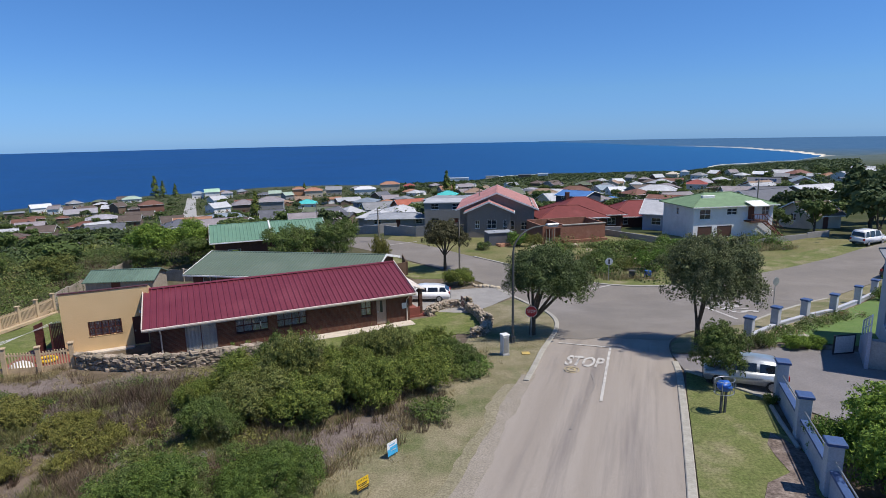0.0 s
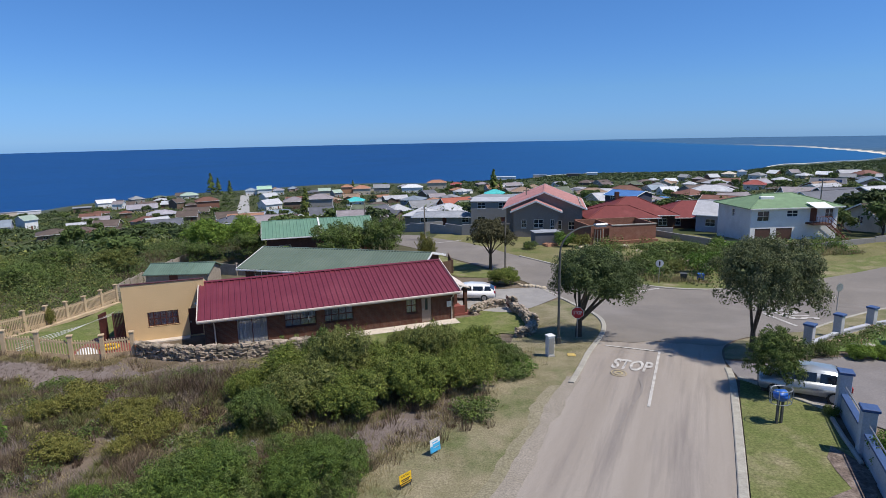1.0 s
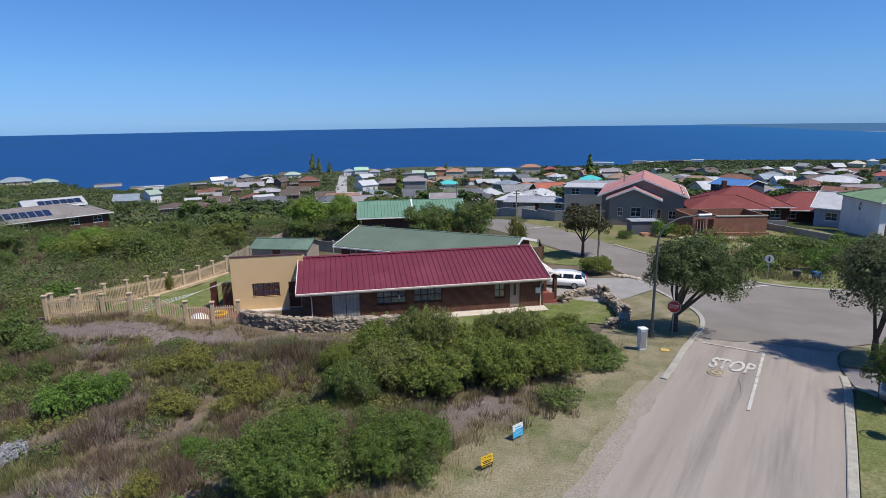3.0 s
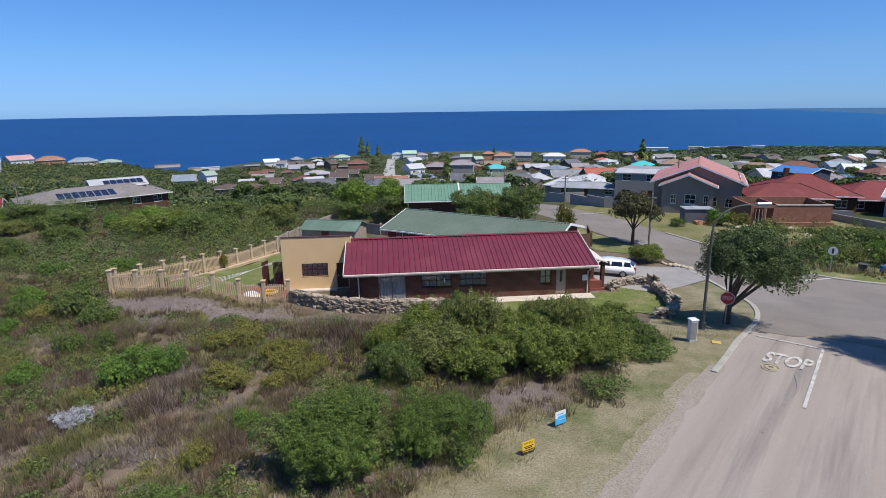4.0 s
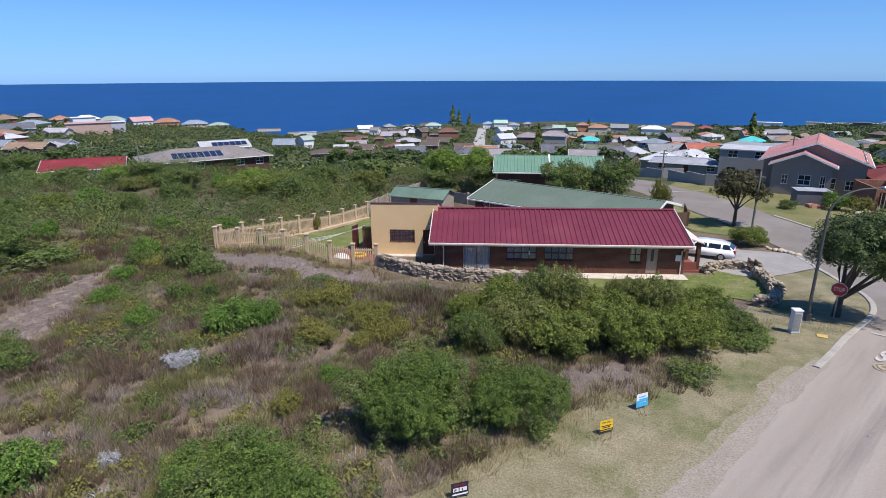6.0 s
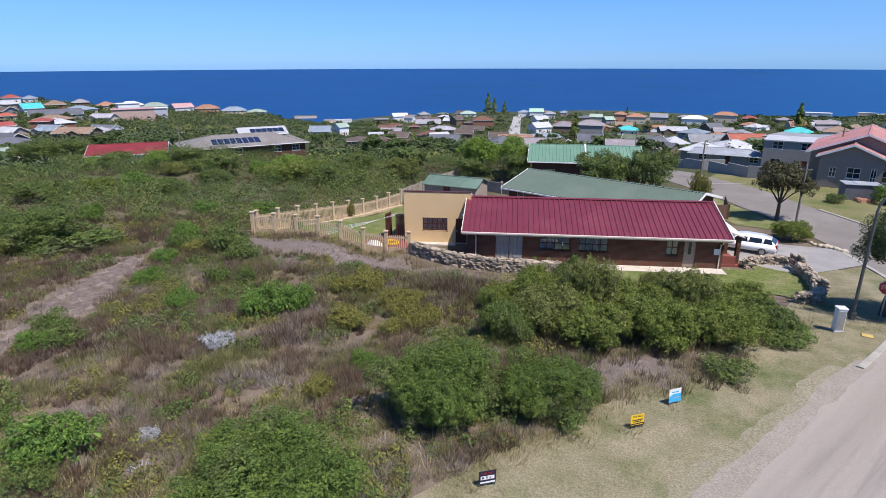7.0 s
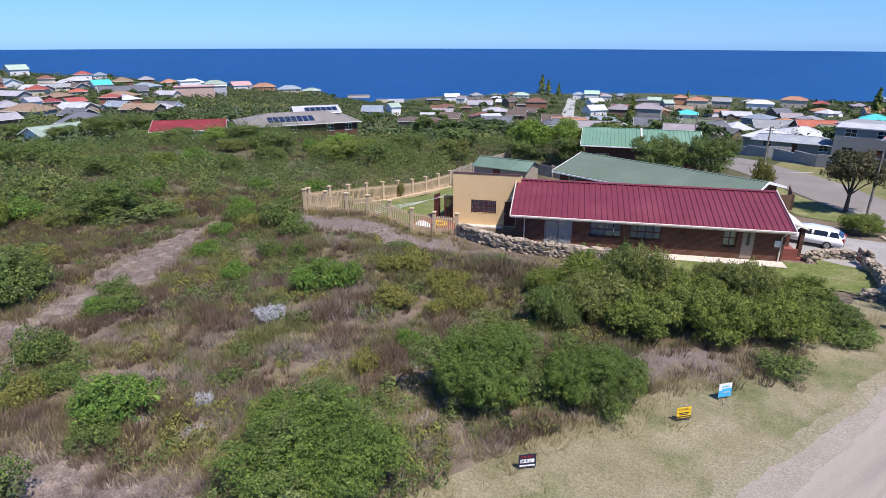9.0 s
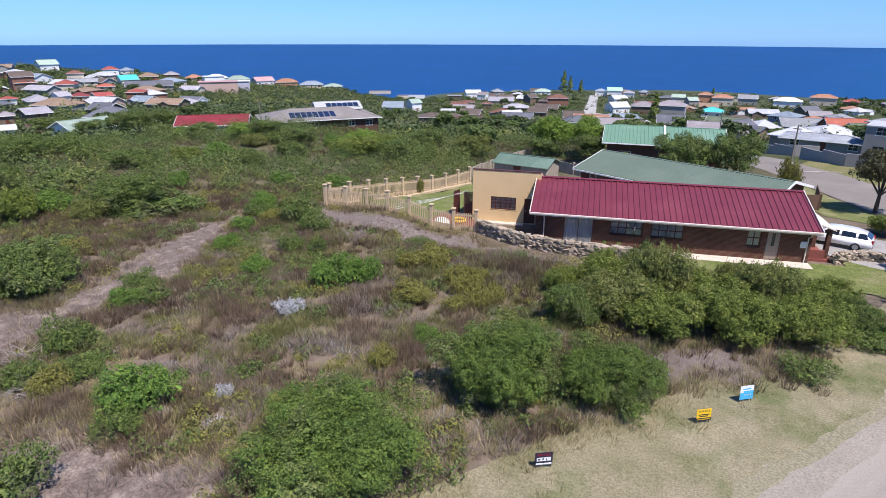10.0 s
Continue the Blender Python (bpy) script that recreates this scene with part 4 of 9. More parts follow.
def annex():
    h = empty("garage", pose(HX, HY, FLOOR, 0, 0, HROT), "tan painted flat-roofed garage wing with a barred window", "garage")
    y, x0, x1, top = 4.5, -5.15, 0.28, 4.25
    wall_y = y + 0.22
    bm = bmesh.new()
    wall_with_openings(bm, x0, x1, y, wall_y, -0.9, top, [(-3.66, -1.62, 1.05, 2.12), (-0.95, -0.05, 0.05, 2.1)])
    part("wall", bm, TAN, h)
    for xa in (x0, x1 - 0.22):
        bm = boxed(xa, xa + 0.22, wall_y, y + 6.5, -0.9, top - 0.02)
        for v in bm.verts:
            if v.co.y > y + 6 and v.co.z > 1:
                v.co.z = 2.3
        part("side_wall", bm, TAN, h)
    part("rear_wall", boxed(x0 + 0.22, x1 - 0.22, y + 6.28, y + 6.5, -0.9, 2.1), TAN, h)
    part("parapet", boxed(x0 - 0.04, x1, y - 0.04, wall_y + 0.02, top + 0.003, top + 0.05), BARS, h)
    bm = boxed(x0 + 0.22, x1 - 0.22, wall_y, y + 6.28, top - 0.45, top - 0.3)
    for v in bm.verts:
        if v.co.y > y + 3:
            v.co.z -= 1.85
    part("roof", bm, CONCRETE, h)
    w = window(h, -3.66, -1.62, 1.05, 2.12, y + 0.05, bars=4, frame_mat=WOOD, rails=1, pane=clear_glass())
    curtain(w, -3.6, -1.7, 1.08, 2.08, y + 0.24)
    for k in range(13):
        x = -3.6 + k * 0.16
        part("burglar_bar", boxed(x - 0.012, x + 0.012, y + 0.007, y + 0.03, 1.08, 2.1), BARS, w)
    for z in (1.3, 1.85):
        part("crossbar", boxed(-3.66, -1.62, y + 0.002, y + 0.006, z - 0.012, z + 0.012), BARS, w)
    d = part("door", boxed(-0.95, -0.05, y + 0.08, y + 0.13, 0.05, 2.1), WOOD, h, "reddish wooden door")
    part("handle", boxed(-0.88, -0.8, y + 0.03, y + 0.079, 1.0, 1.12), METAL, d)
    bm = bmesh.new()
    tube(bm, [(-0.35, y, 2.42), (-0.35, y - 0.22, 2.5)], 0.03, 8)
    bmesh.ops.create_uvsphere(bm, u_segments=10, v_segments=6, radius=0.1, matrix=Matrix.Translation((-0.35, y - 0.26, 2.48)))
    part("wall_lamp", bm, WHITE, h, "white globe wall lamp")
    part("step", boxed(-4.9, -0.95, y - 0.55, y - 0.003, -0.3, 0.06, bevel=0.02), PALE_PAVE, h, "pale paved step along the wall")
    return h


annex()


def at_house(a, d, z=0.0):
    """A place given along and behind the house's eave line."""
    p = Vector((HX, HY, 0)) + HU * a + Vector((-HU.y, HU.x, 0)) * d
    return (p.x, p.y, z)


# tall dark red gates beside the wing
for k in (0, 1):
    g = empty("gate", Matrix.Translation(at_house(-6.9 + 0.85 * k, 5.2, FLOOR)) @ pose(0, 0, 0, 0, 0, HROT + (65 if k == 0 else 0)), "tall dark red slatted yard gate", "gate", "gates by the garage")
    for z in (0.25, 1.05, 1.85):
        part("rail", boxed(0, 0.85, 0.02, 0.06, z, z + 0.07), BARS, g)
    for i in range(9):
        part("slat", boxed(0.01 + i * 0.094, 0.085 + i * 0.094, -0.015, 0.018, 0.05, 2.15), BARS, g)


def drape_strip(name, pts, width, lift, mat, label):
    l, r = [], []
    for i, p in enumerate(pts):
        a, b = Vector(pts[max(i - 1, 0)]), Vector(pts[min(i + 1, len(pts) - 1)])
        d = (b - a).normalized()
        l.append((p[0] - d.y * width / 2, p[1] + d.x * width / 2))
        r.append((p[0] + d.y * width / 2, p[1] - d.x * width / 2))
    return drape(name, l + r[::-1], lift, mat, label)


house_xy = lambda *ads: [at_house(a, d)[:2] for a, d in ads]
drape("pavement", house_xy((1.8, -0.55), (18.6, -0.55), (18.6, 0.6), (1.8, 0.6)), 0.06, PALE_PAVE, "pale paved strip along the brick house")
drape("front_lawn", house_xy((4.5, -3.6), (12, -3.6)) + [(0.6, 36.4), (2.2, 35.2), (2.7, 37.5), (2.9, 40.5), (2.5, 43.4), (1.5, 45.8)] + house_xy((20.9, 1.7), (20.9, 0.6), (18.6, 0.6), (18.6, -0.55), (4.5, -0.55)), 0.05, LAWN, "mown front lawn beside the house")
drape("lawn", [(-35.2, 30.4), (-25.9, 34.6), (-25.0, 36.5), (-26.3, 40.5), (-29.5, 47.0), (-36.0, 51.3)], 0.05, LAWN, "fenced back lawn")
drape("patio", house_xy((-8.6, 2.0), (-4.5, 2.0), (-4.4, 4.4), (-5.3, 6.5), (-7.6, 6.5)), 0.09, RED_PAVE, "red painted patio slab by the garage")


# ---- precast fence of the garden ----
def fence_run(name, a, b, n, top, label, skip_end=False):
    """Posts with picket panels between them, on a line from a to b."""
    f = empty(name, pose(a[0], a[1], ground_z(*a), 0, 0, 0), label, "fence", "garden fences")
    a, b = Vector((*a, 0)), Vector((*b, 0))
    d = (b - a) / n
    ang = math.atan2(d.y, d.x)
    z00 = ground_z(a.x, a.y)
    post_me = bar_me = None
    pts = []
    for k in range(n + 1):
        p = a + d * k
        pts.append(Vector((p.x - a.x, p.y - a.y, ground_z(p.x, p.y) - z00)))
    for k, p in enumerate(pts):
        if post_me is None:
            bm = boxed(-0.13, 0.13, -0.13, 0.13, -0.4, top, bevel=0.02)
            box(bm, -0.18, 0.18, -0.18, 0.18, top - 0.02, top + 0.07, bevel=0.02)
            o = part("post", bm, CREAM, f)
            post_me = o.data
        else:
            o = new("post", post_me)
            o.parent = f
        o.matrix_basis = Matrix.Translation(p) @ Matrix.Rotation(ang, 4, "Z")
    for p, q in zip(pts, pts[1:]):
        w = (q - p).to_2d().length
        sh = (q.z - p.z) / w
        for nm, z0, z1, th in (("base_panel", -0.3, 0.42, 0.05), ("rail", 1.18, 1.3, 0.06)):
            bm = bmesh.new()
            box(bm, 0.13, w - 0.13, -th / 2, th / 2, z0, z1)
            for v in bm.verts:
                v.co.z += v.co.x * sh
            o = part(nm, bm, CREAM, f)
            o.matrix_basis = Matrix.Translation(p) @ Matrix.Rotation(ang, 4, "Z")
        m = int(w / 0.17)
        for i in range(1, m):
            x = 0.13 + (w - 0.26) * i / m
            if bar_me is None:
                o = part("picket", boxed(-0.035, 0.035, -0.035, 0.035, 0.40, 1.42, bevel=0.012), CREAM, f)
                bar_me = o.data
            else:
                o = new("picket", bar_me)
                o.parent = f
            o.matrix_basis = Matrix.Translation(p + Vector((x * math.cos(ang), x * math.sin(ang), x * sh))) @ Matrix.Rotation(ang, 4, "Z")
    return f


fence_run("fence", (-35.6, 30.0), (-24.0, 35.0), 7, 1.72, "cream precast picket fence with square posts")
fence_run("fence", (-35.9, 30.7), (-36.6, 51.9), 9, 1.75, "cream precast picket fence along the lawn")


# ---- dry stone wall ----
def stone_wall(pts, height, label, size=0.26, name="stone_wall"):
    rng = random.Random(7)
    z0 = ground_z(*pts[0])
    w = empty(name, pose(pts[0][0], pts[0][1], z0), label, "stone wall")
    shapes = []
    for k in range(8):
        bm = bmesh.new()
        bmesh.ops.create_cube(bm, size=0.86)
        bmesh.ops.bevel(bm, geom=[e for e in bm.edges if rng.random() < 0.5], offset=0.12, segments=1, affect="EDGES")
        for v in bm.verts:
            v.co += Vector((rng.uniform(-0.13, 0.13), rng.uniform(-0.13, 0.13), rng.uniform(-0.1, 0.1)))
            v.co.x *= 1.4
            v.co.z *= 0.62
        me = bpy.data.meshes.new("stone")
        bm.to_mesh(me)
        bm.free()
        me.materials.append(STONE)
        shapes.append(me)
    count = 0
    rest = []
    for p, q in zip(pts, pts[1:]):
        d = Vector(q) - Vector(p)
        n = max(1, int(d.length / (size * 0.95)))
        for k in range(n):
            t = (k + 0.5) / n
            x, y = p[0] + d.x * t, p[1] + d.y * t
            z = ground_z(x, y)
            rows = int(height / (size * 0.62))
            for r in range(rows):
                for side in (-1, 1):
                    s = size * rng.uniform(0.75, 1.3)
                    c = Vector((x + rng.uniform(-0.08, 0.08) - d.y / d.length * side * 0.13, y + rng.uniform(-0.06, 0.06) + d.x / d.length * side * 0.13, z + (r + 0.4) * size * 0.6 + rng.uniform(-0.04, 0.04)))
                    o = new("stone", rng.choice(shapes))
                    o.parent = w
                    o.matrix_basis = Matrix.Translation(c - Vector((pts[0][0], pts[0][1], z0))) @ Euler((rng.uniform(-0.4, 0.4), rng.uniform(-0.3, 0.3), math.atan2(d.y, d.x) + rng.uniform(-0.5, 0.5))).to_matrix().to_4x4() @ Matrix.Scale(s, 4)
                    count += 1
    return w


stone_wall([at_house(a, d)[:2] for a, d in ((-4.0, 1.7), (-2.2, 0.3), (-0.5, -0.7), (1.5, -1.3), (3.8, -1.7), (7.0, -1.9))], 1.1, "low dry stone wall of rough field stones", 0.28)
stone_wall([(-1.3, 44.4), (-0.4, 45.9), (0.6, 46.5), (1.4, 46.6)], 0.75, "low stone garden wall round the front lawn", 0.24)
stone_wall([(2.05, 45.2), (2.6, 43.8), (3.0, 42.0), (3.15, 40.4)], 0.85, "rough stone garden wall beside the gate", 0.25)
stone_wall([(3.1, 39.0), (3.0, 37.2), (2.6, 35.4), (1.9, 34.6)], 0.8, "rough stone garden wall beside the tree", 0.26)
for x, y in ((1.95, 45.4), (3.1, 39.6), (3.05, 38.4)):
    stone_wall([(x, y), (x + 0.25, y + 0.3)], 1.25, "rough stone gate pillar of the garden", 0.32, "stone_pillar")
kerb("kerb", [(-35.55, 31.0), (-35.9, 41.0), (-36.25, 51.6)], 0.4, 0.1, "pale cream concrete strip along the fence foot", CREAM)
gp = empty("picket_gate", pose(1.5, 46.5, ground_z(1.5, 46.0), 0, 0, -68), "small weathered timber picket fence piece", "fence")
for k in range(8):
    part("picket", boxed(k * 0.16, k * 0.16 + 0.07, -0.015, 0.015, 0.1, 1.05), BARS, gp)
for z in (0.3, 0.8):
    part("rail", boxed(-0.05, 1.25, 0.016, 0.05, z, z + 0.07), BARS, gp)


# ---- plants ----
LEAF_NEAR = foliage("coastal_bush_leaves", (0.12, 0.182, 0.036), (0.082, 0.134, 0.03), island=0.55, third=(0.14, 0.158, 0.062), amount=0.85)
LEAF_DARK = foliage("dark_leaves", (0.155, 0.198, 0.038), (0.118, 0.16, 0.034), island=0.5, third=(0.19, 0.202, 0.06), amount=0.7)
LEAF_MID = foliage("green_leaves", (0.125, 0.175, 0.042), (0.085, 0.13, 0.035), island=0.5, third=(0.15, 0.145, 0.078), amount=0.7)
LEAF_GREY = foliage("grey_green_leaves", (0.178, 0.2, 0.056), (0.138, 0.162, 0.044), island=0.45, third=(0.21, 0.208, 0.09), amount=0.6)
LEAF_TREE = foliage("street_tree_leaves", (0.145, 0.168, 0.075), (0.1, 0.125, 0.056), island=0.5, trans=0.2, third=(0.2, 0.203, 0.125), amount=0.5)
LEAF_LIGHT = foliage("bright_leaves", (0.125, 0.215, 0.038), (0.09, 0.165, 0.034), island=0.45)
LEAF_FAR = foliage("distant_leaves", (0.085, 0.118, 0.045), (0.06, 0.088, 0.036), island=0.22, third=(0.105, 0.12, 0.06), amount=0.6, patch=0.05)
LEAF_SLOPE = foliage("slope_bush_leaves", (0.105, 0.15, 0.042), (0.075, 0.112, 0.034), island=0.28, third=(0.13, 0.135, 0.07), amount=0.6, patch=0.3)
LEAF_MILK = foliage("milkwood_leaves", (0.1, 0.138, 0.048), (0.07, 0.1, 0.036), island=0.45, third=(0.135, 0.15, 0.08), amount=0.5)
LEAF_LIME = foliage("lime_leaves", (0.2, 0.3, 0.05), (0.135, 0.215, 0.04), island=0.4, trans=0.25)
LEAF_OLIVE = foliage("olive_leaves", (0.22, 0.215, 0.05), (0.155, 0.155, 0.045), island=0.4)
LEAF_BROWN = foliage("brownish_leaves", (0.10, 0.095, 0.045), (0.07, 0.07, 0.035), island=0.4)
TWIG = material("bark", (0.11, 0.085, 0.06), (0.07, 0.055, 0.04), scale=6, rough=0.95, bump=0.6)
RESTIO = foliage("brown_reeds", (0.15, 0.105, 0.074), (0.19, 0.14, 0.1), island=0.45, trans=0.15, third=(0.19, 0.155, 0.075), amount=0.7, patch=0.6)
RESTIO_DARK = foliage("dark_reeds", (0.095, 0.066, 0.048), (0.125, 0.088, 0.062), island=0.4, trans=0.1, third=(0.11, 0.1, 0.045), amount=0.7, patch=0.5)
STRAW = foliage("straw_grass", (0.38, 0.32, 0.18), (0.31, 0.27, 0.14), island=0.35, trans=0.2)
OLIVE_GRASS = foliage("olive_grass", (0.205, 0.205, 0.08), (0.15, 0.16, 0.06), island=0.4, trans=0.2)
SILVER = foliage("silver_shrub", (0.42, 0.42, 0.43), (0.33, 0.33, 0.34), island=0.3, trans=0.05)
PURPLE = foliage("dry_purple_twigs", (0.265, 0.215, 0.185), (0.2, 0.165, 0.14), island=0.45, trans=0.1)


def leaf_tris(rng, pos, nrm, size, aspect=0.6, toss=0.5):
    """Three-cornered leaves at pos, roughly facing along nrm."""
    n = len(pos)
    r = rng.normal(size=(n, 3))
    nr = nrm + toss * rng.normal(size=(n, 3))
    nr /= np.linalg.norm(nr, axis=1)[:, None] + 1e-9
    a = np.cross(nr, r)
    a /= np.linalg.norm(a, axis=1)[:, None] + 1e-9
    b = np.cross(nr, a)
    s = size * rng.uniform(0.6, 1.35, size=(n, 1))
    v = np.stack([pos - a * s * 0.5, pos + a * s * 0.3 + b * s * aspect * 0.6, pos + a * s * 0.5 - b * s * aspect * 0.4], axis=1)
    return v.reshape(-1, 3)


def lump_points(rng, lumps, n, inner=0.3, low=-0.35):
    """Points and outward directions in the outer part of several ellipsoid lumps."""
    w = np.array([a * b for (_, (a, _, b)) in lumps])
    pick = rng.choice(len(lumps), size=n, p=w / w.sum())
    d = rng.normal(size=(n, 3))
    d /= np.linalg.norm(d, axis=1)[:, None]
    d[:, 2] = np.where(d[:, 2] < low, -d[:, 2], d[:, 2])
    c = np.array([l[0] for l in lumps])[pick]
    r = np.array([l[1] for l in lumps])[pick]
    f = np.where(rng.random(n) < inner, rng.uniform(0.45, 0.9, n), rng.normal(0.97, 0.06, n))
    wob = 1 + 0.16 * np.sin(7 * d[:, 0] + 3 * pick) * np.cos(6 * d[:, 1] + pick) + 0.08 * np.sin(15 * d[:, 1] + 5 * pick) * np.cos(13 * d[:, 2])
    return c + d * r * (f * wob)[:, None], d


def leaf_mesh(name, verts, mat):
    me = bpy.data.meshes.new(name)
    n = len(verts) // 3
    me.vertices.add(3 * n)
    me.vertices.foreach_set("co", np.ascontiguousarray(verts, dtype=np.float32).ravel())
    me.loops.add(3 * n)
    me.loops.foreach_set("vertex_index", np.arange(3 * n, dtype=np.int32))
    me.polygons.add(n)
    me.polygons.foreach_set("loop_start", np.arange(0, 3 * n, 3, dtype=np.int32))
    me.polygons.foreach_set("loop_total", np.full(n, 3, dtype=np.int32))
    me.update(calc_edges=True)
    me.materials.append(mat)
    return me


def bush_lumps(rng, w, h, k):
    out = [((0, 0, h * 0.38), (w * 0.34, w * 0.34, h * 0.40)) if k >= 20 else ((0, 0, h * 0.42), (w * 0.40, w * 0.40, h * 0.45))]
    for i in range(k):
        a = 2 * math.pi * i / k + rng.uniform(-0.4, 0.4)
        d = w * rng.uniform(0.12, 0.40)
        s = rng.uniform(0.10, 0.26) * w * min(1.0, 3.2 / math.sqrt(k))
        z = h * rng.uniform(0.22, 0.75) * (1.15 - d / w)
        out.append(((d * math.cos(a), d * math.sin(a), z), (s, s, min(s, h * 0.42))))
    return out


def clumped(rng, lumps, leaves, clumps, radius, inner=0.25, low=-0.35):
    """Leaves gathered into many small tufts over the lumps."""
    c, d = lump_points(rng, lumps, clumps, inner=inner, low=low)
    r = radius * rng.uniform(0.6, 1.3, clumps)
    pick = rng.choice(clumps, size=leaves, p=r ** 2 / (r ** 2).sum())
    v = rng.normal(size=(leaves, 3)) + 0.75 * d[pick] + (0, 0, 0.25)
    v /= np.linalg.norm(v, axis=1)[:, None]
    f = rng.uniform(0.55, 1.1, size=(leaves, 1))
    return c[pick] + v * r[pick][:, None] * f, v


def make_bush(name, seed, w, h, leaves, size, mat, label, lumps=9, stems=7, tuft=0.2):
    """A mound of leafy tufts (of radius tuft) with sprigs, a dense inside and bare stems."""
    rng = np.random.default_rng(seed)
    e = empty(name, Matrix.Identity(4), label, "bush", "bushes of the vacant lot")
    ls = bush_lumps(rng, w, h, lumps)
    area = 2.2 * w * w * 0.5 + 2.2 * w * h
    p, d = clumped(rng, ls, int(leaves * 0.8), max(40, int(area / (tuft * tuft * 1.7))), tuft, 0.1)
    # sprigs that stand out of the crown
    n = leaves // 90
    q, e2 = lump_points(rng, ls, n, inner=0.0, low=-0.1)
    e2 = e2 + (0, 0, 0.55) + 0.5 * rng.normal(size=e2.shape)
    e2 /= np.linalg.norm(e2, axis=1)[:, None]
    run = np.linspace(0.0, 1.0, 14)[None, :, None] * rng.uniform(0.06, 0.14, size=(n, 1, 1)) * min(w, 3.2)
    q = (q[:, None, :] + e2[:, None, :] * run).reshape(-1, 3) + rng.normal(0, 0.025, size=(n * 14, 3))
    p, d = np.concatenate([p, q]), np.concatenate([d, np.repeat(e2, 14, axis=0) * 0.3])
    p[:, 2] = np.maximum(p[:, 2], 0.03)
    tri = [leaf_tris(rng, p, d, size)]
    # older leaves inside, which close the bush
    f, fd = lump_points(rng, ls, leaves // 14, inner=1.0, low=-0.3)
    f[:, 2] = np.maximum(f[:, 2], 0.03)
    tri.append(leaf_tris(rng, f, fd, size * 2.6))
    o = new("leaves", leaf_mesh("leaves", np.concatenate(tri), mat))
    o.parent = e
    bm = bmesh.new()
    for k in range(stems):
        c, r = ls[k % len(ls)]
        a = rng.uniform(0, 6.28)
        tube(bm, [(0.15 * math.cos(a), 0.15 * math.sin(a), -0.25), (c[0] * 0.5, c[1] * 0.5, c[2] * 0.55), (c[0], c[1], c[2] + 0.3 * r[2])], [0.05, 0.035, 0.012], 5)
    part("stem", bm, TWIG, e)
    return e


BUSHES = {}


def plant(kind, x, y, w, h, label="", rot=None):
    """A copy of one of the bush kinds, scaled to its width and height, set on the ground."""
    base, bw, bh = BUSHES[kind]
    z = ground_z(x, y)
    rot = rot if rot is not None else (x * 37 + y * 91) % 360
    m = pose(x, y, z, 0, 0, rot)
    if not base.get("used"):
        base["used"] = True
        base.matrix_basis = m
        o = base
    else:
        o = copy_thing(base, m)
    o.scale = (w / bw, w / bw, h / bh)
    if label:
        o["label"] = label
    return o


BUSHES["thick"] = (make_bush("bush", 1, 4.6, 2.6, 92000, 0.05, LEAF_NEAR, "dense green coastal bush", 26, tuft=0.15), 4.6, 2.6)
BUSHES["mid"] = (make_bush("bush", 9, 4.6, 2.6, 30000, 0.085, LEAF_MID, "dense green coastal bush", 24, tuft=0.24), 4.6, 2.6)
BUSHES["dark"] = (make_bush("bush", 2, 4.6, 2.8, 30000, 0.085, LEAF_DARK, "dense dark green thicket bush", 24, tuft=0.24), 4.6, 2.8)
BUSHES["grey"] = (make_bush("bush", 3, 4.4, 2.8, 26000, 0.08, LEAF_GREY, "grey-green twiggy coastal bush", 22, tuft=0.22), 4.4, 2.8)
BUSHES["garden"] = (make_bush("bush", 10, 3.6, 2.4, 14000, 0.11, LEAF_LIME, "bushy bright green garden shrub", 16, tuft=0.22), 3.6, 2.4)
BUSHES["small"] = (make_bush("bush", 4, 1.8, 1.1, 6000, 0.06, LEAF_LIGHT, "small bright green shrub in the scrub", 8, tuft=0.13), 1.8, 1.1)
BUSHES["scrub"] = (make_bush("bush", 5, 2.2, 1.2, 5200, 0.075, LEAF_MID, "low green shrub in the scrub", 9, tuft=0.16), 2.2, 1.2)
BUSHES["olive"] = (make_bush("bush", 6, 2.0, 1.0, 4200, 0.07, LEAF_OLIVE, "low olive shrub with yellowish tips", 8, tuft=0.14), 2.0, 1.0)
BUSHES["silver"] = (make_bush("bush", 8, 1.3, 0.6, 3600, 0.055, SILVER, "dry silvery dead shrub", 7, tuft=0.1), 1.3, 0.6)

plant("thick", -10.3, 8.4, 5.7, 2.5)
plant("thick", -9.0, 14.9, 4.9, 2.7)
plant("thick", -5.9, 16.9, 3.9, 2.2)
plant("grey", -9.9, 16.8, 3.0, 2.2)
for k, x, y, w, h in (("mid", -9.5, 21.9, 2.9, 2.0), ("grey", -8.2, 23.6, 4.0, 2.5), ("dark", -6.0, 23.2, 3.9, 2.2), ("dark", -3.5, 24.4, 4.0, 2.5), ("dark", -1.2, 26.2, 4.0, 2.1),
                      ("mid", 0.5, 28.3, 2.8, 1.5), ("dark", -10.0, 26.0, 3.4, 2.4), ("grey", -7.2, 26.0, 3.4, 3.5), ("dark", -5.0, 26.8, 3.8, 2.2), ("grey", -2.9, 28.0, 3.6, 2.9), ("dark", -0.9, 29.6, 3.2, 2.0),
                      ("dark", -11.4, 24.6, 2.2, 1.6), ("grey", -4.4, 28.6, 2.4, 2.4), ("mid", -8.9, 27.4, 2.4, 2.6)):
    plant(k, x, y, w, h)

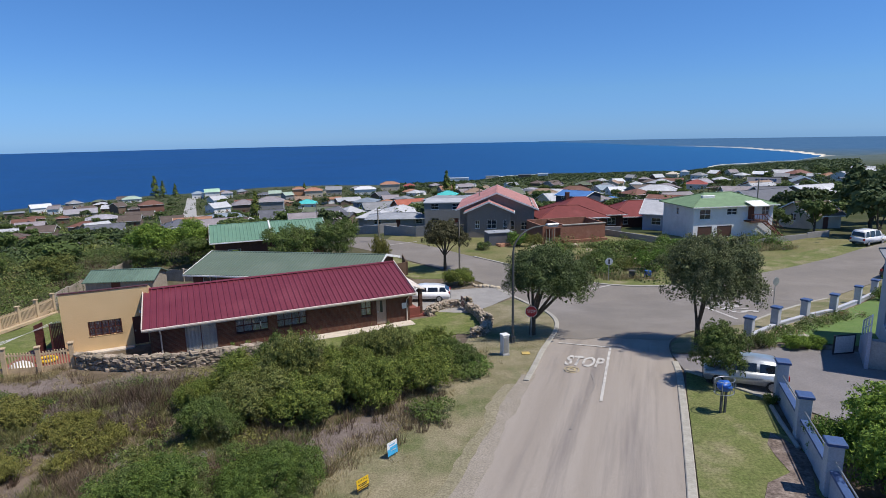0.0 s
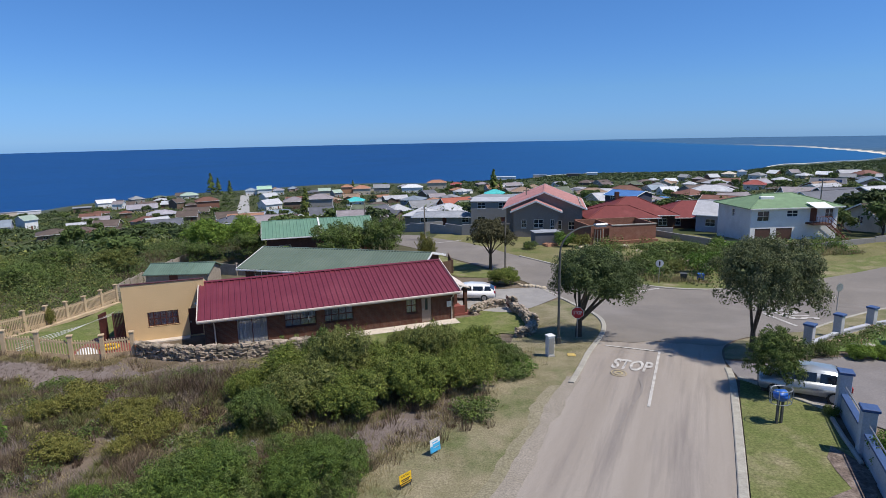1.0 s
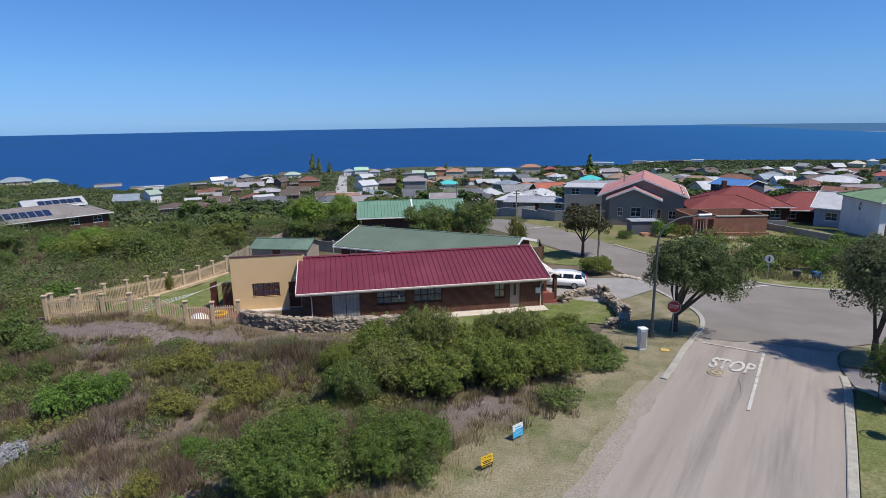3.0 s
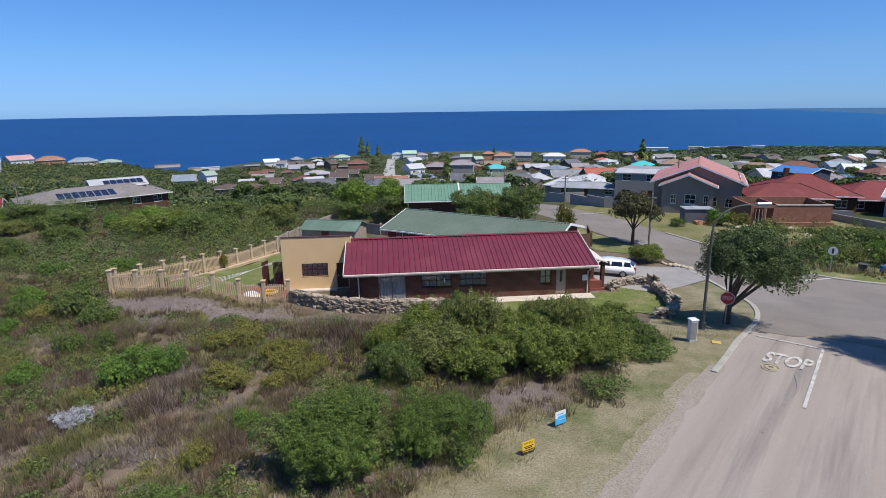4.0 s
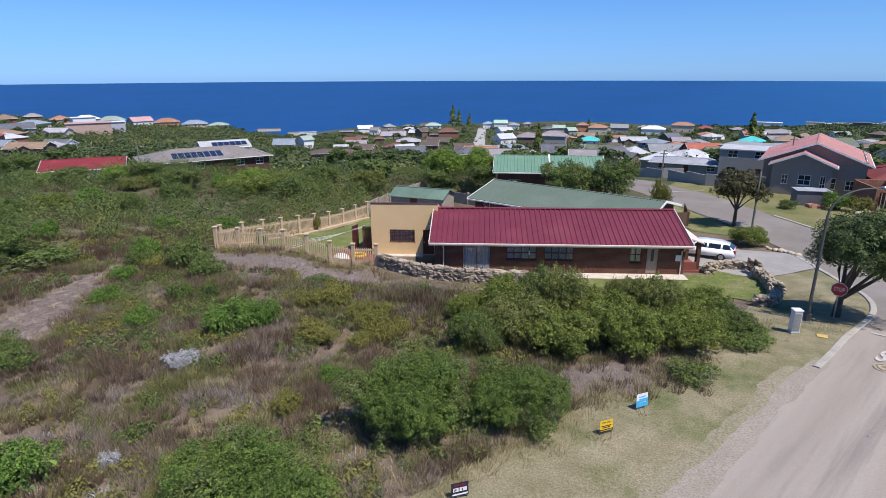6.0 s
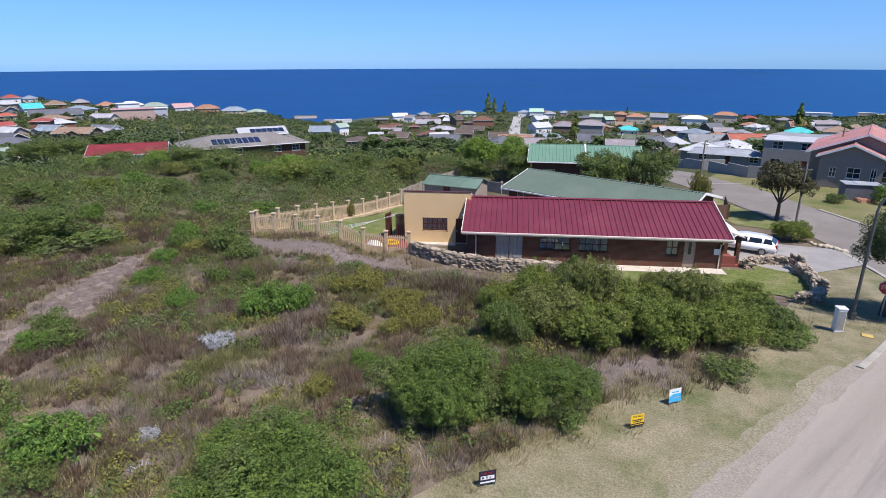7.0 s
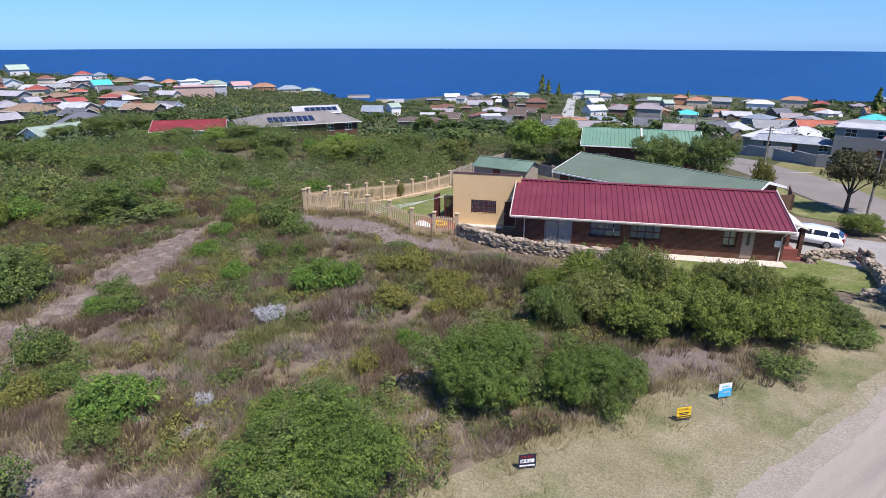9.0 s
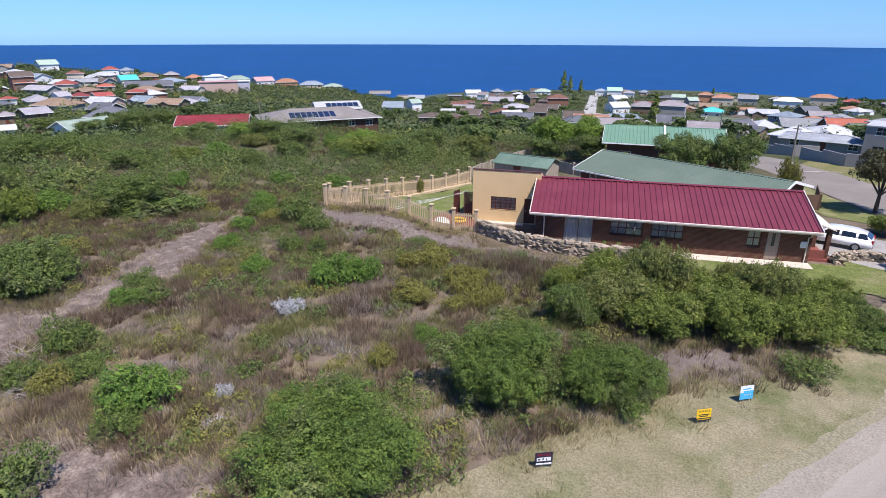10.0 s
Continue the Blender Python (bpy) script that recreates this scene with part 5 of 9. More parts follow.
# ---- trees ----
def make_tree(name, seed, height, width, leaves, size, mat, label, crown_base=0.3, limbs=6, lumps=14, trunk_r=0.16, group="street trees", flat=1.0, drift=0.0):
    rng = np.random.default_rng(seed)
    e = empty(name, Matrix.Identity(4), label, "tree", group)
    c0 = height * crown_base
    ch = height - c0
    ls = []
    for i in range(lumps):
        a = 6.28 * i / lumps * 2.4 + rng.uniform(-0.4, 0.4)
        f = math.sqrt((i + 0.5) / lumps)
        d = f * width * 0.34
        s = width * rng.uniform(0.13, 0.21)
        z = c0 + ch * (0.82 - 0.42 * f * f * rng.uniform(0.3, 1.25) + rng.uniform(-0.14, 0.04))
        ls.append(((d * math.cos(a) + drift, d * math.sin(a), z), (s, s, s * 0.8 * flat)))
    p, d = clumped(rng, ls, leaves, max(30, int(leaves / 80)), width * (0.055 if leaves > 20000 else 0.08 if leaves > 2000 else 0.11), 0.25, -0.35)
    f, fd = lump_points(rng, ls, leaves // 14, inner=1.0, low=-0.6)
    o = new("crown", leaf_mesh("crown", np.concatenate([leaf_tris(rng, p, d, size), leaf_tris(rng, f, fd, size * 2.4)]), mat))
    o.parent = e
    bm = bmesh.new()
    lean = rng.uniform(-0.3, 0.3, 2) + (0.35 * drift, 0)
    top = Vector((lean[0], lean[1], c0 * 1.15))
    tube(bm, [(0, 0, -0.3), (lean[0] * 0.4, lean[1] * 0.4, c0 * 0.6), top], [trunk_r * 1.25, trunk_r, trunk_r * 0.8], 8)
    part("trunk", bm, TWIG, e)
    for k in range(limbs):
        c = Vector(ls[k * len(ls) // limbs][0])
        bm = bmesh.new()
        mid = top.lerp(c, 0.5) + Vector((rng.uniform(-0.2, 0.2), rng.uniform(-0.2, 0.2), 0.15))
        tube(bm, [top - Vector((0, 0, 0.3)), mid, c], [trunk_r * 0.6, trunk_r * 0.4, trunk_r * 0.15], 6)
        part("limb", bm, TWIG, e)
    return e


def make_conifer(name, seed, height, width, mat, label, tiers=16):
    """An upright pine with whorls of branches."""
    rng = np.random.default_rng(seed)
    e = empty(name, Matrix.Identity(4), label, "tree", "pines of the town")
    bm = bmesh.new()
    tube(bm, [(0, 0, -0.5), (0, 0, height * 0.5), (0, 0, height)], [width * 0.05, width * 0.035, 0.03], 6)
    part("trunk", bm, TWIG, e)
    pos = []
    for k in range(tiers):
        f = k / (tiers - 1)
        z = height * (0.12 + 0.86 * f)
        reach = width * 0.5 * (1 - f) ** 0.8 + 0.15
        for b in range(7):
            a = rng.uniform(0, 6.28)
            for s in np.linspace(0.15, 1, 12):
                pos.append((reach * s * math.cos(a), reach * s * math.sin(a), z + 0.25 * s * reach * 0.3 + rng.uniform(-0.15, 0.15)))
    pos = np.array(pos) + rng.normal(0, 0.12, size=(len(pos), 3))
    d = pos * (1, 1, 0) + (0, 0, 1.0)
    o = new("crown", leaf_mesh("crown", leaf_tris(rng, pos, d, width * 0.14, 0.55), mat))
    o.parent = e
    return e


def plant_tree(kind, x, y, h, w=None, rot=None, label=""):
    base, bw, bh = BUSHES[kind]
    z = ground_z(x, y)
    rot = (x * 53 + y * 29) % 360 if rot is None else rot
    m = pose(x, y, z, 0, 0, rot)
    if not base.get("used"):
        base["used"] = True
        base.matrix_basis = m
        o = base
    else:
        o = copy_thing(base, m)
    s = h / bh
    o.scale = ((w / bw) if w else s, (w / bw) if w else s, s)
    if label:
        o["label"] = label
    return o


def add_kind(kind, ob, w, h):
    BUSHES[kind] = (ob, w, h)


add_kind("milkwood", make_tree("tree", 11, 5.8, 6.3, 68000, 0.1, LEAF_MILK, "dense dark green street tree with a short trunk", 0.2, 7, 36, trunk_r=0.2, drift=1.1), 6.3, 5.8)
add_kind("milkwood2", make_tree("tree", 12, 6.2, 6.6, 84000, 0.105, LEAF_TREE, "dark grey-green street tree with a wide crown on forked stems", 0.17, 4, 40, trunk_r=0.17, drift=0.45), 6.6, 6.2)
add_kind("streetlet", make_tree("tree", 13, 5.4, 5.6, 21000, 0.13, LEAF_BROWN, "brownish street tree beside the cross street", 0.32, 6, 13), 5.6, 5.4)
add_kind("round", make_tree("tree", 14, 5.0, 6.0, 13000, 0.15, LEAF_LIME, "bright green round garden tree", 0.15, 5, 14, group="garden trees"), 6.0, 5.0)
add_kind("lowtree", make_tree("tree", 13, 3.5, 3.6, 36000, 0.075, LEAF_MID, "small bushy green tree beside the driveway", 0.08, 5, 24, trunk_r=0.1, flat=1.25, drift=0.4), 3.6, 3.5)
add_kind("rounddark", make_tree("tree", 15, 5.0, 6.0, 13000, 0.15, LEAF_MID, "green round garden tree between houses", 0.15, 5, 14, group="garden trees"), 6.0, 5.0)
add_kind("far", make_tree("tree", 16, 5.0, 6.0, 900, 0.6, LEAF_SLOPE, "green tree among the town houses", 0.12, 3, 10, group="trees of the town"), 6.0, 5.0)
add_kind("fardark", make_tree("tree", 17, 5.0, 6.0, 900, 0.6, LEAF_FAR, "dark tree among the town houses", 0.12, 3, 10, group="trees of the town"), 6.0, 5.0)
add_kind("pine", make_conifer("pine_tree", 18, 14.0, 7.0, LEAF_DARK, "tall dark pine among the houses"), 7.0, 14.0)

plant_tree("milkwood", 5.6, 34.5, 5.6, 6.1, rot=20)
plant_tree("milkwood2", 14.2, 30.4, 6.2, 5.6, rot=-20)
plant_tree("streetlet", 0.3, 62.6, 5.4, 5.8)
plant_tree("lowtree", 12.4, 25.0, 2.9, 2.75, rot=-15)
plant("dark", 1.6, 54.6, 3.6, 1.9, "round clipped bush beside the drive")
plant("olive", -7.2, 66.5, 2.6, 3.6, "brownish conifer bush beside the green house")
plant("garden", 15.3, 17.6, 4.0, 2.6, "bushy bright green shrub behind the wall")
plant("garden", 14.2, 14.9, 3.6, 2.7, "bushy bright green shrub behind the wall")
plant("small", 13.9, 18.4, 1.9, 1.5, "bright leafy shrub behind the wall")
plant("scrub", 16.0, 19.0, 2.4, 1.4, "bushy green shrub behind the wall")
for k, x, y, h, w in (("round", -37.5, 73.5, 5.2, 7.0), ("round", -33.5, 75.5, 5.4, 6.5), ("rounddark", -31.5, 71.5, 3.6, 5.0), ("rounddark", -37.0, 68.6, 3.0, 4.6), ("far", -46.5, 67.5, 4.0, 7.0),
                      ("rounddark", -17.8, 65.8, 5.2, 6.6), ("rounddark", -12.1, 66.6, 5.6, 5.8), ("rounddark", -14.9, 67.4, 4.6, 4.6), ("round", -24.4, 66.0, 2.8, 3.0),
                      ("fardark", 58, 75, 6.5, 9), ("fardark", 64, 84, 8, 10), ("fardark", 70, 92, 9, 11), ("far", 55.5, 84, 4.5, 6), ("fardark", 62, 100, 6, 8), ("fardark", 76, 88, 9, 12), ("far", 52, 88, 3.4, 5)):
    plant_tree(k, x, y, h, w)
for x, y, h in ((-281, 565, 22), (-275, 568, 17), (-262, 566, 14), (3.8, 374, 17), (9, 395, 10), (-79.7, 245, 13), (-124.6, 524, 11), (124.7, 293.5, 8), (137.7, 269, 6)):
    plant_tree("pine", x, y, h, h * 0.5)
rt = random.Random(21)


# ---- scrub, grass and distant bush: countless small plants ----
def inside(poly, x, y):
    c = False
    for (x0, y0), (x1, y1) in zip(poly, poly[1:] + poly[:1]):
        if (y0 > y) != (y1 > y) and x < (x1 - x0) * (y - y0) / (y1 - y0) + x0:
            c = not c
    return c


VERGE_LINE = [(-21, -22), (-13, 0), (-8.4, 8.5), (-6.6, 13.2), (-4.9, 17.0), (-3.0, 21.4), (-0.6, 26.0), (1.0, 31.0), (1.8, 36), (3.1, 41.5), (2.6, 44.4), (4.0, 46.6)]
verge_poly = VERGE_LINE + [p for p in left_edge[::-1] if p[1] < 47.5]
drape("verge", verge_poly, 0.02, VERGE, "dry patchy grass verge along the road", step=1.5)
lawn_poly = [(-36.4, 29.2), (-24.0, 34.6), (-20, 60), (-37.0, 60)]
BARE = material("bare_soil", (0.185, 0.146, 0.126), (0.12, 0.093, 0.078), scale=2.2, rough=0.95, bump=1.0, bump_scale=9, third=(0.33, 0.27, 0.23), third_scale=1.4, third_amount=0.7, detail=12, spec=0.1, grain=0.45, grain_scale=9)
MULCH = material("grey_brush_litter", (0.20, 0.165, 0.15), (0.15, 0.12, 0.105), scale=4, rough=0.95, bump=0.9, bump_scale=20, third=(0.27, 0.23, 0.21), third_scale=1.5, third_amount=0.6, detail=12, spec=0.1)
track_far = [(-31.8, 4.6), (-31.3, 6.2), (-30.6, 7.4), (-30.2, 8.8), (-32.5, 10.4), (-32.7, 11.8), (-33.7, 13.2), (-34.8, 14.7), (-36.4, 17.3), (-38.2, 20.1), (-38.6, 22.4), (-40.5, 25.5), (-44.0, 28.5)]
track_near = [(-24.8, 2.6), (-25.6, 4.7), (-25.1, 5.6), (-26.2, 6.4), (-26.4, 7.9), (-27.8, 9.6), (-29.4, 11.0), (-29.0, 12.4), (-28.7, 13.4), (-29.9, 14.9), (-31.6, 16.9), (-33.3, 18.7), (-36.1, 21.3), (-38.6, 24.2), (-43.4, 28.9)]


def ragged(poly, seed, amount=0.5):
    rng = random.Random(seed)
    out = []
    for (x0, y0), (x1, y1) in zip(poly, poly[1:] + poly[:1]):
        n = max(2, int(math.hypot(x1 - x0, y1 - y0) / 0.9))
        for k in range(n):
            out.append((x0 + (x1 - x0) * k / n + rng.uniform(-amount, amount) * 0.5, y0 + (y1 - y0) * k / n + rng.uniform(-amount, amount) * 0.5))
    return out


bare = []
for seed, poly, mat, label in ((1, track_far + track_near[::-1], BARE, "bare pinkish soil track through the scrub"),
                               (2, [(-34.8, 28.8), (-24.4, 33.6), (-18.5, 31.8), (-19.5, 28.8), (-25.0, 28.6), (-33.5, 25.4)], MULCH, "grey cut brush litter before the fence"),
                               (3, [(-19.8, 4.0), (-18.7, 5.4), (-15.8, 5.6), (-14.0, 7.0), (-12.3, 6.0), (-12.6, 3.4), (-15.5, -1.0), (-19.5, -1.0)], BARE, "bare stony soil patch"),
                               (4, [(-6.3, 20.6), (-5.0, 21.9), (-2.6, 24.4), (-0.9, 24.6), (-0.8, 22.9), (-2.0, 21.8), (-4.4, 19.4), (-5.6, 19.2)], MULCH, "dry brush litter between bushes")):
    poly = ragged(poly, seed, 1.1)
    bare.append(poly)
    drape("soil_patch", poly, 0.025, mat, label, step=1.2)


def soil_spots(rng):
    b = bare[int(rng.choice((0, 0, 0, 1, 1, 2, 3)))]
    xs, ys = [p[0] for p in b], [p[1] for p in b]
    x, y = rng.uniform(min(xs), max(xs)), rng.uniform(min(ys), max(ys))
    return (x, y, rng.uniform(0.4, 1.2)) if inside(b, x, y) else None


def soil_rims(rng):
    b = bare[int(rng.choice((0, 0, 2, 2, 1, 3)))]
    k = int(rng.integers(len(b)))
    return b[k][0] + rng.normal(0, 0.45), b[k][1] + rng.normal(0, 0.45), rng.uniform(0.5, 1.3)


VERGE_BLADES = foliage("verge_blades", (0.27, 0.24, 0.14), (0.20, 0.20, 0.10), island=0.3, trans=0.2)


def tufts(name, seed, count, mat, label, region, height, blades, blade_w, spread, lean=0.5, leafy=False):
    """One sheet of countless tufts over a region(rng) of places."""
    rng = np.random.default_rng(seed)
    vs = []
    made = 0
    tries = 0
    while made < count and tries < count * 12:
        tries += 1
        spot = region(rng)
        if spot is None:
            continue
        x, y, s = spot
        made += 1
        z = ground_z(x, y)
        n = max(4, int(blades * rng.uniform(0.6, 1.4)))
        if leafy:
            d = rng.normal(size=(n, 3))
            d /= np.linalg.norm(d, axis=1)[:, None]
            d[:, 2] = np.abs(d[:, 2])
            f = np.where(rng.random(n) < 0.2, rng.uniform(0.5, 0.85, n), rng.normal(0.95, 0.07, n))
            f *= 1 + 0.2 * np.sin(5 * d[:, 0] + 7 * x) * np.cos(5 * d[:, 1] + 5 * y) + 0.1 * np.sin(11 * d[:, 1] + 3 * x)
            p = d * np.array([spread, spread, height]) * s * f[:, None] + (x, y, z + 0.05)
            vs.append(leaf_tris(rng, p, d, blade_w * s ** 0.5, 0.8, 0.3))
            continue
        a = rng.uniform(0, 6.283, n)
        rr = spread * s * np.sqrt(rng.random(n))
        bx, by = x + rr * np.cos(a), y + rr * np.sin(a)
        h = height * s * rng.uniform(0.5, 1.2, n)
        out = lean * rng.uniform(0.2, 1.2, n) * h
        tx, ty = bx + out * np.cos(a), by + out * np.sin(a)
        t = rng.uniform(0, 3.14, n)
        w = np.stack([blade_w * np.cos(t), blade_w * np.sin(t), np.zeros(n)], 1)
        b0 = np.stack([bx, by, np.full(n, z - 0.03)], 1)
        vs.append(np.stack([b0 - w, b0 + w, np.stack([tx, ty, z + h], 1)], 1).reshape(-1, 3))
    o = new(name, leaf_mesh(name, np.concatenate(vs), mat))
    return tagged(o, label, kind="stuff")


def field(r0, r1, az0, az1, patch=None, power=1.0, keep=0.0, wide=False):
    """Places in the scrub field, off the verge, the garden and the bare ground; patch: (scale, offset, threshold) of a noise that gathers them."""
    def pick(rng):
        r = math.sqrt(rng.uniform(r0 * r0, r1 * r1)) if power == 1 else r0 + (r1 - r0) * rng.random() ** power
        az = rng.uniform(az0, az1)
        x, y = r * math.sin(radians(az)), r * math.cos(radians(az))
        if inside(verge_poly, x, y) or inside(lawn_poly, x, y):
            return None
        a, d = (x - HX) * HU.x + (y - HY) * HU.y, -(x - HX) * HU.y + (y - HY) * HU.x
        if -6 < a < 26 and -2.6 < d < 40 or (x > -24 and y > 46):
            return None
        if x > -1 + (y - 20) * 0.3:
            return None
        if any(inside(b, x, y) for b in bare) and rng.random() > keep:
            return None
        s = 0.45 + 1.7 * rng.random() ** 1.7 if wide else rng.uniform(0.6, 1.3)
        if patch:
            v = noise.noise((x * patch[0] + patch[1], y * patch[0], patch[1]))
            if v < patch[2]:
                return None
            s *= min(1.3, 0.7 + v)
        return x, y, s
    return pick


tufts("dark_reeds", 58, 2600, RESTIO_DARK, "dark brown reeds and heath on the farther lot", field(24, 56, -88, -14, (0.25, 17, -0.15)), 0.5, 56, 0.014, 0.26, 0.6)
tufts("brown_reeds", 31, 1900, RESTIO, "brown reed tufts over the vacant lot", field(8, 46, -84, -12, (0.34, 3, 0.04)), 0.52, 62, 0.011, 0.17, 0.65)
tufts("olive_grass", 32, 4300, OLIVE_GRASS, "olive grass tufts over the vacant lot", field(6, 52, -86, -10, (0.4, 11, -0.05)), 0.40, 44, 0.012, 0.22, 0.8)
tufts("straw_grass", 33, 3600, STRAW, "straw-coloured dry grass over the lot", field(5, 36, -86, -10, (0.45, 23, -0.12), keep=0.12), 0.26, 30, 0.011, 0.32, 1.0)
tufts("dry_twigs", 34, 2400, PURPLE, "greyish purple dry twiggy scrub", field(6, 38, -86, -12, (0.38, 40, 0.0), keep=0.12), 0.36, 44, 0.011, 0.3, 0.9)
tufts("low_green_scrub", 35, 800, LEAF_MID, "low green leafy scrub plants", field(7, 56, -86, -12, (0.3, 55, 0.05)), 0.42, 130, 0.08, 0.40, leafy=True)
tufts("low_olive_scrub", 36, 800, LEAF_OLIVE, "low olive leafy scrub plants", field(7, 56, -86, -12, (0.3, 70, 0.05)), 0.42, 120, 0.075, 0.38, leafy=True)
tufts("pale_dead_scrub", 56, 160, SILVER, "pale dead twigs scattered in the scrub", field(8, 45, -84, -14, None), 0.22, 50, 0.012, 0.25, 1.4)
tufts("verge_grass", 37, 2600, VERGE_BLADES, "short dry grass of the verge", lambda rng: (lambda x, y: (x, y, 1.0) if inside(verge_poly, x, y) else None)(rng.uniform(-12, 6), rng.uniform(4, 40)), 0.045, 24, 0.009, 0.5, 1.2)
tufts("soil_litter", 53, 2600, PURPLE, "short dry twigs and litter on bare soil", soil_spots, 0.09, 24, 0.012, 0.22, 1.6)
tufts("fence_grass", 57, 420, STRAW, "straw and green grass along the fence foot", lambda rng: (lambda t: (-34.8 + 10.4 * t + rng.normal(0, 0.3), 29.4 + 4.6 * t + rng.normal(0, 0.45), rng.uniform(0.6, 1.2)))(rng.random()), 0.25, 34, 0.012, 0.3, 0.9)
tufts("soil_rim_grass", 54, 900, STRAW, "straw grass along the bare soil", soil_rims, 0.3, 30, 0.011, 0.3, 0.9)
tufts("soil_rim_reeds", 55, 420, RESTIO, "brown reed tufts along the bare soil", soil_rims, 0.5, 44, 0.011, 0.24, 0.4)
tufts("slope_grass", 40, 1900, RESTIO_DARK, "dry brownish scrub between the bushes", field(44, 110, -88, -20, None), 0.5, 34, 0.03, 0.8, 0.6)
tufts("slope_straw", 52, 900, OLIVE_GRASS, "olive dry grass between the bushes", field(44, 100, -88, -20, None), 0.45, 34, 0.03, 0.7, 0.7)
tufts("verge_tufts", 38, 320, STRAW, "taller dry grass along the bushes", lambda rng: (lambda k, t: (VERGE_LINE[k][0] + (VERGE_LINE[k + 1][0] - VERGE_LINE[k][0]) * t + rng.normal(0.2, 0.6), VERGE_LINE[k][1] + (VERGE_LINE[k + 1][1] - VERGE_LINE[k][1]) * t + rng.normal(0, 0.4), rng.uniform(0.6, 1.2)))(int(rng.integers(1, 7)), rng.random()), 0.24, 40, 0.011, 0.3, 0.9)
# farther bush, green and grey
tufts("coastal_bush", 41, 620, LEAF_SLOPE, "green coastal bush on the slope", field(54, 125, -88, -20, (0.05, 5, -0.3), wide=True), 1.5, 430, 0.13, 1.35, leafy=True)
tufts("coastal_bush_light", 42, 420, LEAF_MID, "light green coastal bush on the slope", field(50, 125, -88, -20, (0.06, 60, -0.1), wide=True), 1.35, 380, 0.12, 1.2, leafy=True)
tufts("coastal_bush_grey", 43, 360, LEAF_GREY, "grey-green coastal bush on the slope", field(46, 125, -88, -20, (0.06, 90, -0.1), wide=True), 1.2, 330, 0.12, 1.15, leafy=True)


def far_field(r0, r1, az0, az1, thr):
    def pick(rng):
        r = math.sqrt(rng.uniform(r0 * r0, r1 * r1))
        az = rng.uniform(az0, az1)
        x, y = r * math.sin(radians(az)), r * math.cos(radians(az))
        if noise.noise((x * 0.02, y * 0.02, 7)) < thr:
            return None
        return x, y, rng.uniform(0.6, 1.4)
    return pick


tufts("hillside_bush", 44, 4200, LEAF_FAR, "dense bush of the hillside", far_field(120, 560, -80, -36, -0.45), 2.0, 38, 0.8, 2.4, leafy=True)
tufts("hillside_bush_grey", 45, 1700, LEAF_GREY, "grey-green bush of the hillside", far_field(120, 560, -80, -30, -0.2), 1.5, 36, 0.7, 1.9, leafy=True)
tufts("town_bush", 46, 3800, LEAF_FAR, "garden bushes between the town houses", far_field(150, 640, -36, 42, -0.3), 1.9, 28, 0.75, 2.1, leafy=True)
tufts("shore_bush", 47, 2600, LEAF_FAR, "low coastal bush above the shore", far_field(640, 1500, -4, 36, -0.6), 1.8, 26, 2.2, 5.5, leafy=True)


def lot_field(rng):
    """The rough vacant lot across the street."""
    x, y = rng.uniform(8, 52), rng.uniform(54, 82)
    for (x0, y0), (x1, y1) in zip(far_arm, far_arm[1:]):
        if x0 <= x < x1:
            if y < y0 + (y1 - y0) * (x - x0) / (x1 - x0) + 2.6:
                return None
            break
    if noise.noise((x * 0.16, y * 0.16, 3)) < 0.0:
        return None
    if x > 31.5 and y < 69 or x > 33 and y > 76 or x > 44 or x < 9 + (y - 56) * 0.1 or (12 < x < 26 and y > 76):
        return None
    return x, y, 0.4 + 1.2 * rng.random() ** 1.7


for x, y, h, w, k in ((-176, 58, 4.5, 10, 0), (-165, 57, 4.0, 9, 0), (-150, 57, 3.6, 8, 0), (-138, 58, 4.2, 8, 0), (-127, 57, 5.4, 8, 0), (-121, 60, 5.0, 6, 0), (-111, 55, 2.3, 6, 0), (-102, 54, 2.0, 6, 1),
                      (-93, 53, 2.5, 6, 0), (-81, 52, 2.6, 6, 1), (-74, 51.4, 3.0, 6, 0), (-66, 52, 2.8, 6, 0), (-60, 58, 3.2, 6, 1), (-52, 64, 3.4, 6, 0)):
    plant_tree("round" if k else "rounddark", x, y, h, w, label="broad bushy tree at the edge of the scrub")


def brush_pile(x, y, w, seed):
    """A heap of dead grey branches."""
    rng = np.random.default_rng(seed)
    bm = bmesh.new()
    for k in range(70):
        a, d = rng.uniform(0, 6.28), rng.uniform(0, w / 2)
        px, py, t = d * math.cos(a), d * math.sin(a), rng.uniform(0, 6.28)
        L, z = rng.uniform(0.3, 0.9), rng.uniform(0.02, 0.45) * (1 - d / w)
        tube(bm, [(px, py, z), (px + L * 0.5 * math.cos(t), py + L * 0.5 * math.sin(t), z + rng.uniform(0.05, 0.25)), (px + L * math.cos(t + 0.3), py + L * math.sin(t + 0.3), z + rng.uniform(-0.05, 0.3))], [0.016, 0.012, 0.005], 4)
    o = tagged(finish("brush_pile", bm, DEADWOOD), "pile of dead grey branches on bare soil", "branches", "dead branches in the scrub")
    o.location = (x, y, ground_z(x, y))


